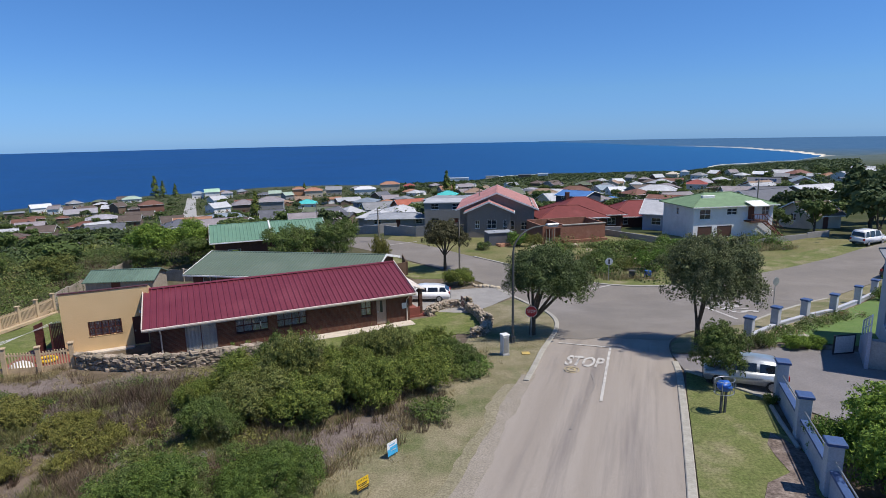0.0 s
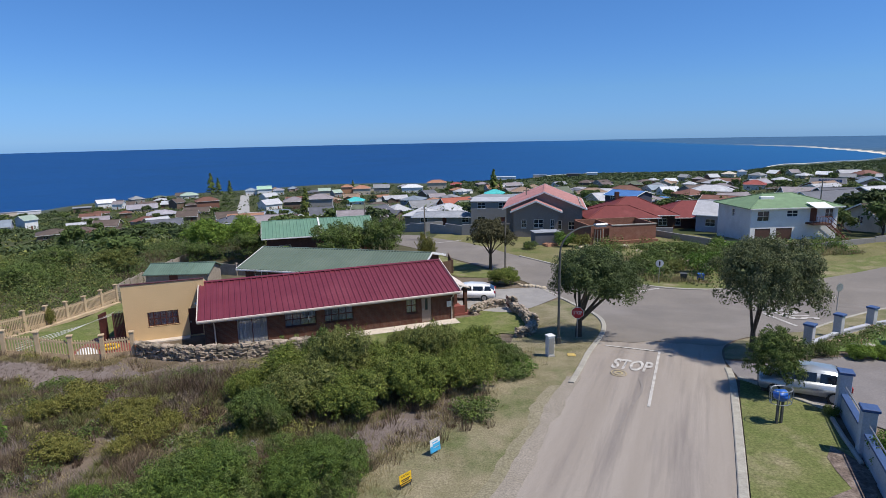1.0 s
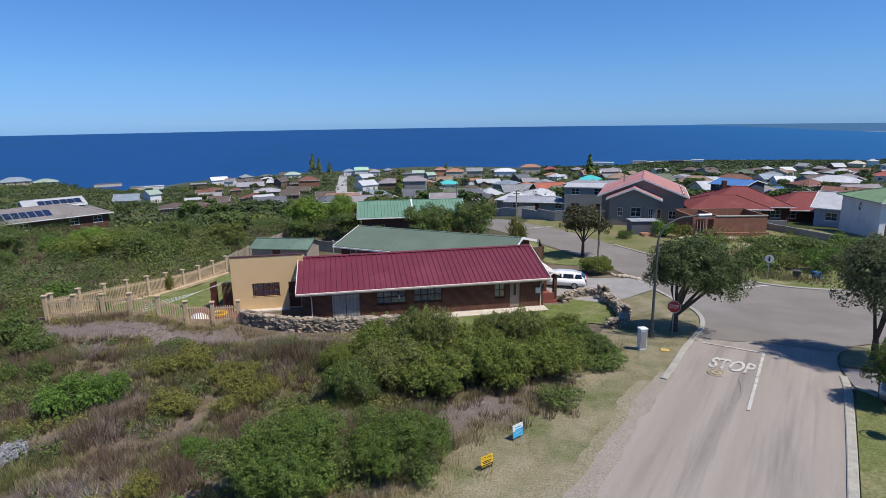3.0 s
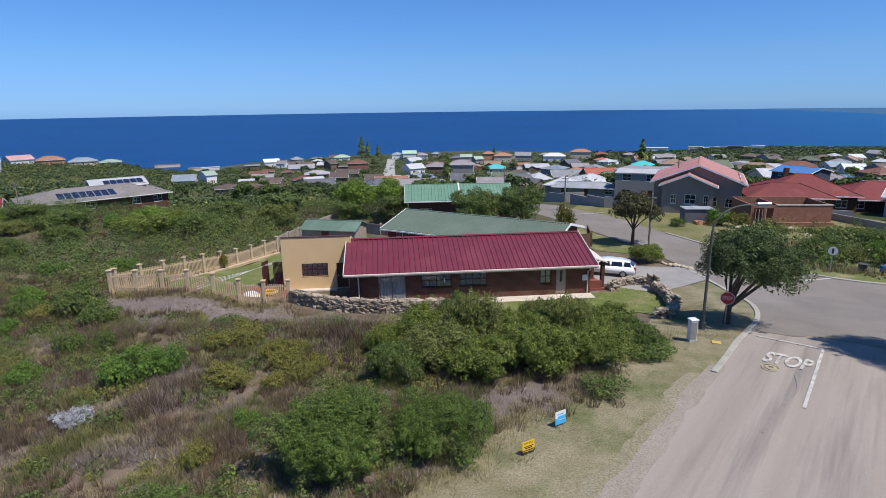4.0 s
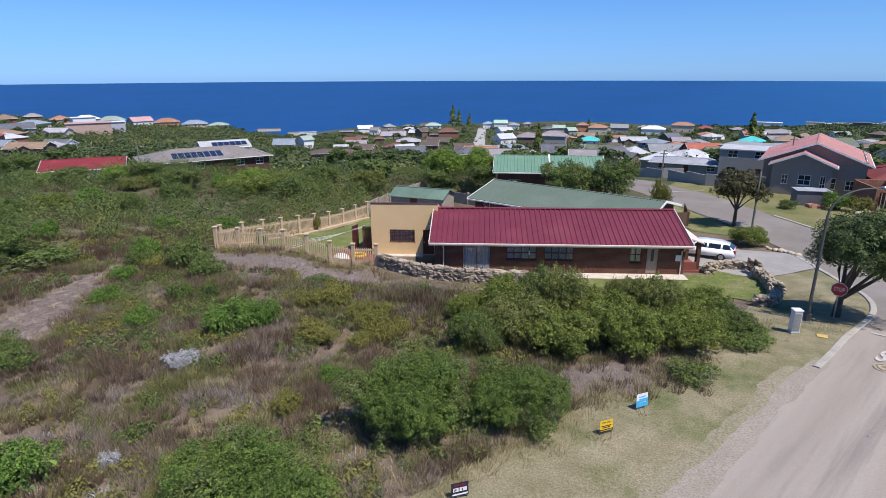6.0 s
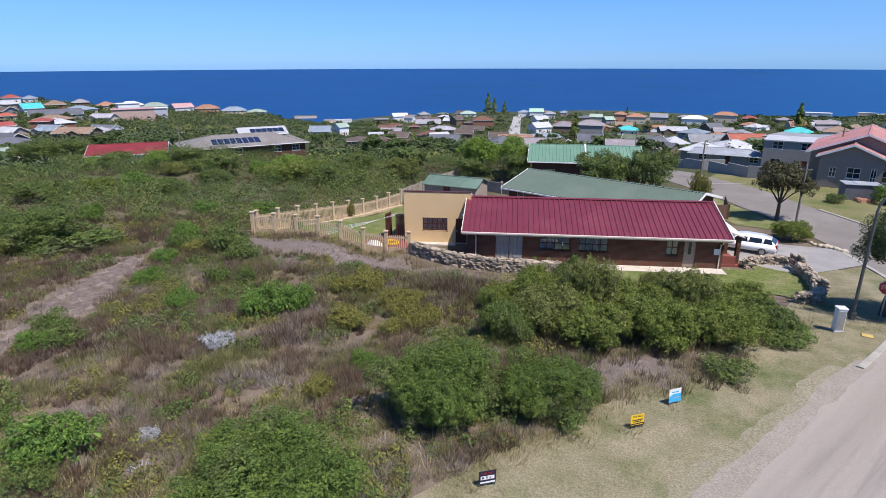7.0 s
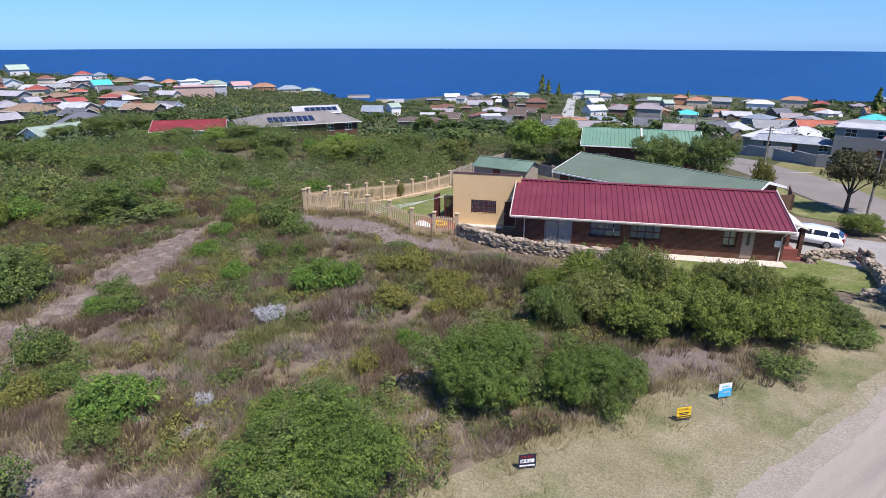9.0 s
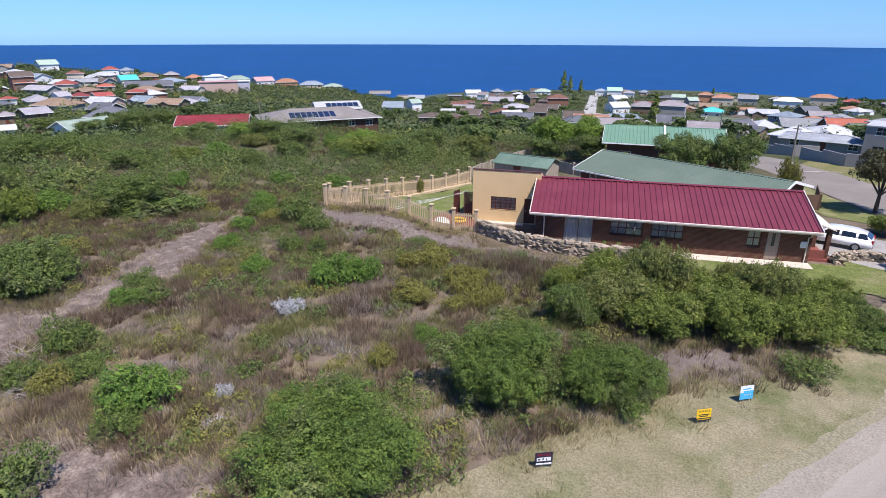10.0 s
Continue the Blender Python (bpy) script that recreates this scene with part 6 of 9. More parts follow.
DEADWOOD = material("dead_branch", (0.36, 0.32, 0.29), (0.26, 0.23, 0.205), scale=8, rough=0.95)
brush_pile(-24.9, 5.0, 2.4, 3)
brush_pile(-22.2, 4.7, 1.6, 4)
tufts("lot_grass", 48, 1300, STRAW, "rank grass on the lot across the street", lot_field, 0.55, 22, 0.03, 0.5, 0.6)
tufts("lot_bush", 49, 95, LEAF_MID, "green bushes on the lot across the street", lot_field, 1.4, 240, 0.17, 1.2, leafy=True)
tufts("lot_bush_light", 50, 80, LEAF_LIGHT, "light green weeds on the lot across the street", lot_field, 0.95, 140, 0.15, 0.85, leafy=True)

for k, x, y, w, h in (("small", -21.7, 18.4, 2.6, 1.6), ("small", -20.6, 19.6, 1.8, 1.5), ("small", -26.4, 16.9, 1.7, 1.0), ("small", -18.4, 6.6, 2.7, 1.4), ("small", -27.5, 10.3, 1.6, 0.9), ("scrub", -27.0, 11.0, 2.0, 1.0), ("scrub", -24.3, 6.8, 2.0, 1.5), ("scrub", -22.0, 6.4, 1.8, 0.8), ("scrub", -16.8, 2.3, 2.2, 1.4), ("scrub", -17.4, 5.6, 1.6, 0.9), 
                      ("scrub", -29.5, 11.8, 1.7, 0.9), ("scrub", -23.0, 4.6, 1.5, 1.0), ("olive", -21.6, 5.0, 1.6, 0.9), ("silver", -20.4, 14.6, 1.5, 0.7), ("olive", -13.6, 13.6, 1.3, 0.8), ("small", -13.5, 16.2, 1.2, 0.8),
                      ("scrub", -30.4, 24.4, 2.4, 1.3), ("small", -34.5, 21.5, 1.6, 1.0), ("scrub", -27.8, 20.6, 1.6, 1.1), ("olive", -17.0, 19.4, 2.2, 0.9),
                      ("olive", -19.4, 24.0, 2.4, 1.1), ("olive", -15.4, 21.6, 1.8, 0.9), ("scrub", -22.5, 26.5, 1.8, 0.9), ("scrub", -0.8, 22.9, 2.0, 0.7), ("scrub", 1.2, 27.0, 2.0, 0.6), ("small", 1.6, 28.2, 1.6, 0.6),
                      ("olive", -14.4, 9.6, 1.2, 0.5), ("silver", -16.6, 8.8, 0.8, 0.4), ("small", -38.5, 26.0, 2.2, 1.4), ("scrub", -36.8, 24.5, 2.0, 1.2)):
    plant(k, x, y, w, h)
# bushes of the slope beyond the track
for k, x, y, w, h in (
        ("mid", -46.5, 18.9, 6.5, 3.2), ("grey", -45.8, 16.3, 3.4, 2), ("scrub", -44.7, 20.9, 6.4, 1.2), ("dark", -48.5, 12, 3.9, 2.9), ("mid", -59.3, 14.9, 3.4, 2.9), ("mid", -85.3, 23, 6.7, 3.4),
        ("mid", -33.7, 8.3, 5.8, 2.6), ("scrub", -32.9, 6.9, 2, 1.4), ("small", -31.5, 18.4, 1.7, 1), ("scrub", -39.9, 10.6, 5, 0.9), ("small", -38, 25.6, 1.1, 1.2), ("olive", -35.2, 24.4, 2, 0.8),
        ("scrub", -33.3, 25.3, 3, 2), ("small", -46.7, 33.9, 2.5, 1.2), ("small", -43.2, 38.1, 3.2, 1.3), ("scrub", -26.5, 21.3, 1.3, 1.1), ("small", -50.5, 25.6, 2.1, 1.6), ("scrub", -57.7, 18.6, 5.8, 1.7),
        ("mid", -60.8, 39.6, 5.1, 2.3), ("mid", -62.8, 48, 4.7, 2.2), ("dark", -66.7, 35, 3.9, 2.2), ("mid", -64.9, 28.8, 6.6, 2.3), ("dark", -58.6, 56.4, 9.4, 3.2), ("small", -66.7, 39.5, 3.9, 2.3),
        ("mid", -51, 58.6, 8.3, 3.2), ("grey", -46.2, 65.9, 5.9, 3.6), ("grey", -56.1, 68.6, 6, 2.5), ("small", -65, 57, 3.4, 1.8), ("scrub", -79.6, 29.3, 5.4, 2.6), ("mid", -90.8, 29.3, 7.1, 2.9),
        ("scrub", -101.2, 27.6, 6.8, 3.3), ("grey", -72.2, 48.3, 4.4, 2), ("scrub", -70.3, 52.4, 5.2, 2), ("dark", -61.4, 64, 5.2, 2), ("olive", -38.7, 11.8, 2.7, 0.7), ("small", -50.1, 14.8, 3.4, 1.6),
):
    plant(k, x, y, w, h)
for x, y, w, h in ((-20.3, 22.8, 1.5, 0.9), (-18.9, 23.6, 1.7, 0.8), (-16.7, 22.4, 1.6, 0.9), (-15.8, 23.3, 1.5, 0.8), (-13.9, 20.6, 1.4, 0.8), (-14.6, 19.7, 1.3, 0.7), (-16.4, 19.2, 1.5, 0.8), (-13.6, 21.7, 1.3, 0.8)):
    plant("olive", x, y, w, h)
plant("small", -34.4, 33.6, 1.0, 1.0, "small clipped garden bush by the fence")
plant("olive", -36.0, 42.5, 0.9, 1.6, "thin upright garden shrub by the fence")


# ---- road markings ----
PALE_RUBBLE = material("pale_rubble", (0.55, 0.47, 0.35), (0.42, 0.35, 0.26), scale=3, rough=0.95, bump=0.6)

def paint(name, outline, mat, label, lift=0.055):
    return drape(name, outline, lift, mat, label, step=1.0)


def stripe(a, b, w):
    a, b = Vector(a), Vector(b)
    d = (b - a).normalized() * (w / 2)
    return [(a.x - d.y, a.y + d.x), (b.x - d.y, b.y + d.x), (b.x + d.y, b.y - d.x), (a.x + d.y, a.y - d.x)]


def road_text(word, x, y, rot, width, height, mat, label, lift=0.062):
    """Letters painted on the road, laid on the ground, stretched along the way."""
    cu = bpy.data.curves.new("letters", "FONT")
    cu.body, cu.align_x, cu.align_y, cu.offset = word, "CENTER", "CENTER", 0.03
    ob = new("letters", cu)
    bpy.context.view_layer.update()
    me = bpy.data.meshes.new_from_object(ob.evaluated_get(bpy.context.evaluated_depsgraph_get()))
    bpy.data.objects.remove(ob)
    xs, ys = [v.co.x for v in me.vertices], [v.co.y for v in me.vertices]
    sx, sy = width / (max(xs) - min(xs)), height / (max(ys) - min(ys))
    bm = bmesh.new()
    bm.from_mesh(me)
    c, s = math.cos(radians(rot)), math.sin(radians(rot))
    for v in bm.verts:
        a, b = v.co.x * sx, v.co.y * sy
        v.co = (x + a * c - b * s, y + a * s + b * c, 0)
        v.co.z = ground_z(v.co.x, v.co.y) + lift
    me2 = bpy.data.meshes.new("road_letters")
    bm.to_mesh(me2)
    bm.free()
    me2.materials.append(mat)
    return tagged(new("road_letters", me2), label, "road marking")


paint("stop_line", stripe((6.75, 31.95), (9.3, 30.25), 0.2), LINE, "worn white stop line across the lane")
paint("lane_line", stripe((9.3, 30.25), (6.87, 23.4), 0.13), LINE, "worn white lane line")
road_text("STOP", 7.32, 28.15, -23.5, 1.93, 1.45, LINE, "worn white road letters before the junction")
bm = bmesh.new()
for r0, r1 in ((0.42, 0.36), (0.25, 0.12)):
    ring = [[bm.verts.new((6.45 + 0.9 * r * math.cos(a), 27.2 + r * math.sin(a), ground_z(6.45, 27.2) + 0.062)) for a in (2 * math.pi * k / 24 for k in range(24))] for r in (r0, r1)]
    for k in range(24):
        bm.faces.new((ring[0][k], ring[0][(k + 1) % 24], ring[1][(k + 1) % 24], ring[1][k]))
tagged(finish("road_emblem", bm, material("faded_yellow_paint", (0.46, 0.37, 0.19), (0.34, 0.29, 0.2), scale=6, rough=0.85)), "round yellow painted mark on the road", "road marking")
paint("stop_line", stripe((11.0, 49.1), (15.7, 52.0), 0.26), LINE, "worn white line at the junction", 0.075)
road_text("STOP", 11.9, 51.6, 212, 2.6, 1.8, LINE, "worn white road letters on the cross street", 0.08)
road_text("STOP", 22.2, 42.3, 94, 4.8, 2.0, LINE, "worn white road letters on the cross street", 0.08)
paint("lane_line", stripe((20.4, 42.6), (20.2, 37.5), 0.24), LINE, "white stop line on the cross street", 0.075)
paint("lane_line", stripe((26.6, 47.4), (29.3, 48.9), 0.16), LINE, "white centre line of the cross street", 0.075)
paint("stop_line", stripe((-7.6, 82.0), (-3.8, 84.0), 0.25), LINE, "white line at a side street", 0.075)
TAR = material("tyre_marks", (0.215, 0.19, 0.17), (0.26, 0.23, 0.205), scale=3, rough=0.85, detail=10)
for pts, w in ((spline([(5.0, 21.0), (5.9, 23.0), (7.0, 25.0), (7.3, 26.6)], 5), 0.10),):
    drape_strip("road_crack", pts, w, 0.05, TAR, "faint dark sealed crack along the asphalt")

# ---- lamp, signs, boxes ----
SIGN_RED = material("sign_red", (0.45, 0.02, 0.025), (0.38, 0.02, 0.025), scale=6, rough=0.5)
SIGN_WHITE = material("sign_white", (0.75, 0.75, 0.74), (0.66, 0.66, 0.65), scale=6, rough=0.5)
BLACK = material("black_paint", (0.02, 0.02, 0.022), (0.03, 0.03, 0.03), rough=0.6)
DARK_POLE = material("dark_pole", (0.06, 0.065, 0.06), (0.09, 0.09, 0.085), scale=4, rough=0.6)
POLE_WOOD = material("weathered_pole", (0.24, 0.21, 0.17), (0.17, 0.15, 0.12), scale=3, rough=0.95, stretch=(6, 6, 0.5))


def letters(parent, word, m, width, height, mat, name="letters"):
    cu = bpy.data.curves.new(name, "FONT")
    cu.body, cu.align_x, cu.align_y = word, "CENTER", "CENTER"
    ob = new(name, cu)
    bpy.context.view_layer.update()
    me = bpy.data.meshes.new_from_object(ob.evaluated_get(bpy.context.evaluated_depsgraph_get()))
    bpy.data.objects.remove(ob)
    xs, ys = [v.co.x for v in me.vertices], [v.co.y for v in me.vertices]
    for v in me.vertices:
        v.co.x *= width / (max(xs) - min(xs))
        v.co.y *= height / (max(ys) - min(ys))
    me.materials.clear()
    me.materials.append(mat)
    o = new(name, me)
    o.parent = parent
    o.matrix_basis = m
    return o


def street_lamp(x, y, rot, height, reach, label):
    e = empty("street_lamp", pose(x, y, ground_z(x, y), 0, 0, rot), label, "street lamp")
    bm = bmesh.new()
    pts = [(0, 0, -0.3), (0, 0, height * 0.5), (0, 0, height * 0.78)]
    for k in range(1, 8):
        a = k / 7 * math.pi / 2
        pts.append((reach * 0.75 * (1 - math.cos(a)), 0, height * 0.78 + height * 0.2 * math.sin(a)))
    pts.append((reach, 0, height * 0.985))
    tube(bm, pts, [0.085, 0.075, 0.065] + [0.05] * 7 + [0.04], 8)
    part("pole", bm, DARK_POLE, e)
    part("base", boxed(-0.12, 0.12, -0.12, 0.12, 0, 0.45, bevel=0.02), DARK_POLE, e)
    bm = bmesh.new()
    box(bm, reach - 0.1, reach + 0.75, -0.14, 0.14, height * 0.985 - 0.07, height * 0.985 + 0.09, bevel=0.05)
    hd = part("lamp_head", bm, METAL, e, "pale grey lantern head")
    part("lens", boxed(reach + 0.05, reach + 0.65, -0.1, 0.1, height * 0.985 - 0.11, height * 0.985 - 0.072), SIGN_WHITE, hd)
    return e


street_lamp(4.15, 32.7, 22, 7.1, 2.3, "tall curved street lamp beside the junction")


def octagon(bm, r, y0, y1):
    f, b = [[bm.verts.new((r * math.cos(math.pi / 8 + k * math.pi / 4), y, r * math.sin(math.pi / 8 + k * math.pi / 4))) for k in range(8)] for y in (y0, y1)]
    bm.faces.new(f)
    bm.faces.new(b[::-1])
    for k in range(8):
        bm.faces.new((f[k], f[(k + 1) % 8], b[(k + 1) % 8], b[k]))


def stop_sign(x, y, rot):
    e = empty("stop_sign", pose(x, y, ground_z(x, y), 0, 0, rot), "red octagonal stop sign on a grey pole", "road sign")
    bm = bmesh.new()
    tube(bm, [(0, 0, -0.3), (0, 0, 2.0)], 0.035, 8)
    part("pole", bm, METAL, e)
    bm = bmesh.new()
    octagon(bm, 0.385, -0.05, -0.038)
    rim = part("rim", bm, SIGN_WHITE, e)
    rim.location.z = 1.68
    bm = bmesh.new()
    octagon(bm, 0.36, -0.056, -0.052)
    p = part("plate", bm, SIGN_RED, e, "red plate with white letters")
    p.location.z = 1.68
    letters(p, "STOP", Matrix.Translation((0, -0.062, 0)) @ pose(0, 0, 0, 90), 0.5, 0.22, SIGN_WHITE)
    return e


stop_sign(5.45, 34.0, -9)
e = empty("utility_box", pose(3.35, 29.9, ground_z(3.35, 29.9), 0, 0, 25), "pale grey steel utility box on the verge", "utility box")
part("plinth", boxed(-0.22, 0.22, -0.2, 0.2, -0.2, 0.1, bevel=0.02), CONCRETE, e)
part("body", boxed(-0.19, 0.19, -0.17, 0.17, 0.1, 1.15, bevel=0.02), SIGN_WHITE, e)
part("lid", boxed(-0.22, 0.22, -0.2, 0.2, 1.15, 1.23, bevel=0.02), SIGN_WHITE, e)
part("door", boxed(-0.15, 0.15, -0.185, -0.172, 0.18, 1.08), METAL, e)
tagged(finish("cover_plate", boxed(4.3, 4.75, 29.75, 30.1, ground_z(4.5, 29.9) + 0.02, ground_z(4.5, 29.9) + 0.06, bevel=0.01), YELLOW), "yellow painted cover plate in the verge", "cover plate")


LOW = 0.12                            # lower edge of the boards over the grass


def sale_board(x, y, rot, plate, bands, word, word_mat, label, w=0.52, h=0.42):
    e = empty("sale_board", pose(x, y, ground_z(x, y), -4, 0, rot), label, "sign board", "estate boards on the verge")
    for sx in (-w * 0.42, w * 0.42):
        part("leg", boxed(sx - 0.014, sx + 0.014, 0, 0.028, -0.25, LOW + h * 0.9), DARK_POLE, e)
    b = part("board", boxed(-w / 2, w / 2, -0.012, -0.002, LOW, LOW + h), plate, e)
    for x0, x1, z0, z1, m in bands:
        part("band", boxed(x0 * w - w / 2, x1 * w - w / 2, -0.017, -0.013, LOW + z0 * h, LOW + z1 * h), m, b)
    if word:
        letters(b, word, Matrix.Translation((0, -0.019, LOW + h * 0.82)) @ pose(0, 0, 0, 90), w * 0.72, h * 0.17, word_mat)
    return e


B_YEL = material("board_yellow", (0.80, 0.50, 0.02), (0.72, 0.45, 0.02), scale=3, rough=0.5)
B_BLUE = material("board_blue", (0.05, 0.42, 0.72), (0.05, 0.38, 0.66), scale=3, rough=0.5)
B_NAVY = material("board_navy", (0.012, 0.012, 0.035), (0.018, 0.016, 0.04), scale=3, rough=0.5)
sale_board(-2.82, 17.4, 48, B_YEL, [(0.12, 0.88, 0.48, 0.56, BLACK), (0.2, 0.8, 0.34, 0.42, BLACK), (0.0, 1.0, 0.0, 0.24, BLACK), (0.06, 0.94, 0.08, 0.15, B_YEL)], "FOR SALE", BLACK, "yellow and black estate board on the grass")
sale_board(-2.0, 19.6, 50, SIGN_WHITE, [(0.0, 1.0, 0.0, 0.5, B_BLUE), (0.25, 1.0, 0.5, 0.62, B_BLUE), (0.2, 0.8, 0.72, 0.8, B_BLUE), (0.3, 0.85, 0.3, 0.38, SIGN_WHITE)], "", BLACK, "white and blue estate board on the grass", 0.52, 0.52)
sale_board(-5.87, 12.3, 45, B_NAVY, [(0.1, 0.9, 0.34, 0.62, SIGN_WHITE), (0.16, 0.3, 0.4, 0.56, B_NAVY), (0.42, 0.5, 0.4, 0.62, B_NAVY), (0.62, 0.68, 0.34, 0.56, B_NAVY), (0.05, 0.95, 0.06, 0.18, SIGN_WHITE)], "FOR SALE", SIGN_RED, "dark navy estate board with white marks")


def round_sign(x, y, rot, h, mat, label, r=0.32):
    e = empty("road_sign", pose(x, y, ground_z(x, y), 0, 0, rot), label, "road sign")
    bm = bmesh.new()
    tube(bm, [(0, 0, -0.3), (0, 0, h)], 0.035, 8)
    part("pole", bm, METAL, e)
    bm = bmesh.new()
    bmesh.ops.create_cone(bm, cap_ends=True, segments=20, radius1=r, radius2=r, depth=0.012, matrix=Matrix.Translation((0, -0.05, h - r)) @ pose(0, 0, 0, 90))
    part("plate", bm, mat, e)
    return e


round_sign(26.3, 43.7, 20, 2.2, METAL, "back of a round grey road sign")
s = round_sign(16.2, 54.2, -12, 2.3, SIGN_WHITE, "white road sign across the junction", 0.36)
part("symbol", boxed(-0.07, 0.07, -0.066, -0.058, 1.72, 2.16), BLACK, s)


def pole(x, y, h, label, r=0.11):
    e = empty("utility_pole", pose(x, y, ground_z(x, y)), label, "utility pole", "utility poles")
    bm = bmesh.new()
    tube(bm, [(0, 0, -0.4), (0, 0, h)], [r, r * 0.75], 8)
    part("shaft", bm, POLE_WOOD, e)
    part("crossarm", boxed(-0.5, 0.5, -0.05, 0.05, h - 0.5, h - 0.4), POLE_WOOD, e)
    return e


for x, y, h in ((1.9, 61.6, 5.6), (-9.5, 85, 5.2), (6.3, 94, 7.0), (-28, 128, 7), (50, 90, 8), (-97.7, 67.5, 6)):
    pole(x, y, h, "slim weathered wooden utility pole")

# bin stand with a blue bag
BAG = material("blue_bag", (0.03, 0.14, 0.5), (0.02, 0.1, 0.4), scale=6, rough=0.4)
e = empty("litter_bin", pose(11.5, 21.9, ground_z(11.5, 21.9), 0, 0, 15), "wire litter bin on a post with a blue bag", "litter bin")
for dx in (-0.1, 0.1):
    part("post", boxed(dx - 0.04, dx + 0.04, -0.04, 0.04, -0.2, 1.0), DARK_POLE, e)
for z in (0.95, 1.5):
    bm = bmesh.new()
    tube(bm, [(0.42 * math.cos(a), 0.32 * math.sin(a), z) for a in (2 * math.pi * k / 12 for k in range(13))], 0.018, 5)
    part("hoop", bm, METAL, e)
for k in range(8):
    a = 2 * math.pi * k / 8
    bm = bmesh.new()
    tube(bm, [(0.42 * math.cos(a), 0.32 * math.sin(a), 0.95), (0.46 * math.cos(a), 0.36 * math.sin(a), 1.55)], 0.014, 5)
    part("wire", bm, METAL, e)
bm = bmesh.new()
bmesh.ops.create_icosphere(bm, subdivisions=3, radius=0.29)
for v in bm.verts:
    v.co *= 1 + 0.22 * noise.noise(v.co * 5)
    v.co.z = v.co.z * 0.8 + 1.25
part("bag", bm, BAG, e, "crumpled blue plastic bag", True)


# ---- cars ----
TYRE = material("tyre_rubber", (0.02, 0.02, 0.02), (0.03, 0.03, 0.03), rough=0.9)
CAR_GLASS = material("car_glass", (0.015, 0.018, 0.022), (0.02, 0.024, 0.03), scale=1, rough=0.05, spec=0.7)
LIGHT_RED = material("tail_lamp", (0.4, 0.02, 0.02), (0.3, 0.02, 0.02), rough=0.3)


def car_paint(name, c, metal=0.0):
    return material(name, c, tuple(v * 0.93 for v in c), scale=1.0, rough=0.3, metal=metal, coat=0.6)


def prism(bm, prof, half, inset=0.0, top_z=None):
    """A side profile (x, z) spread across the car; higher points are drawn in."""
    zmin, zmax = min(p[1] for p in prof), max(p[1] for p in prof)
    l, r = [], []
    for x, z in prof:
        w = half - inset * max(0.0, (z - zmin) / max(0.01, zmax - zmin))
        l.append(bm.verts.new((x, w, z)))
        r.append(bm.verts.new((x, -w, z)))
    n = len(prof)
    bm.faces.new(l)
    bm.faces.new(r[::-1])
    for k in range(n):
        bm.faces.new((l[k], r[k], r[(k + 1) % n], l[(k + 1) % n]))


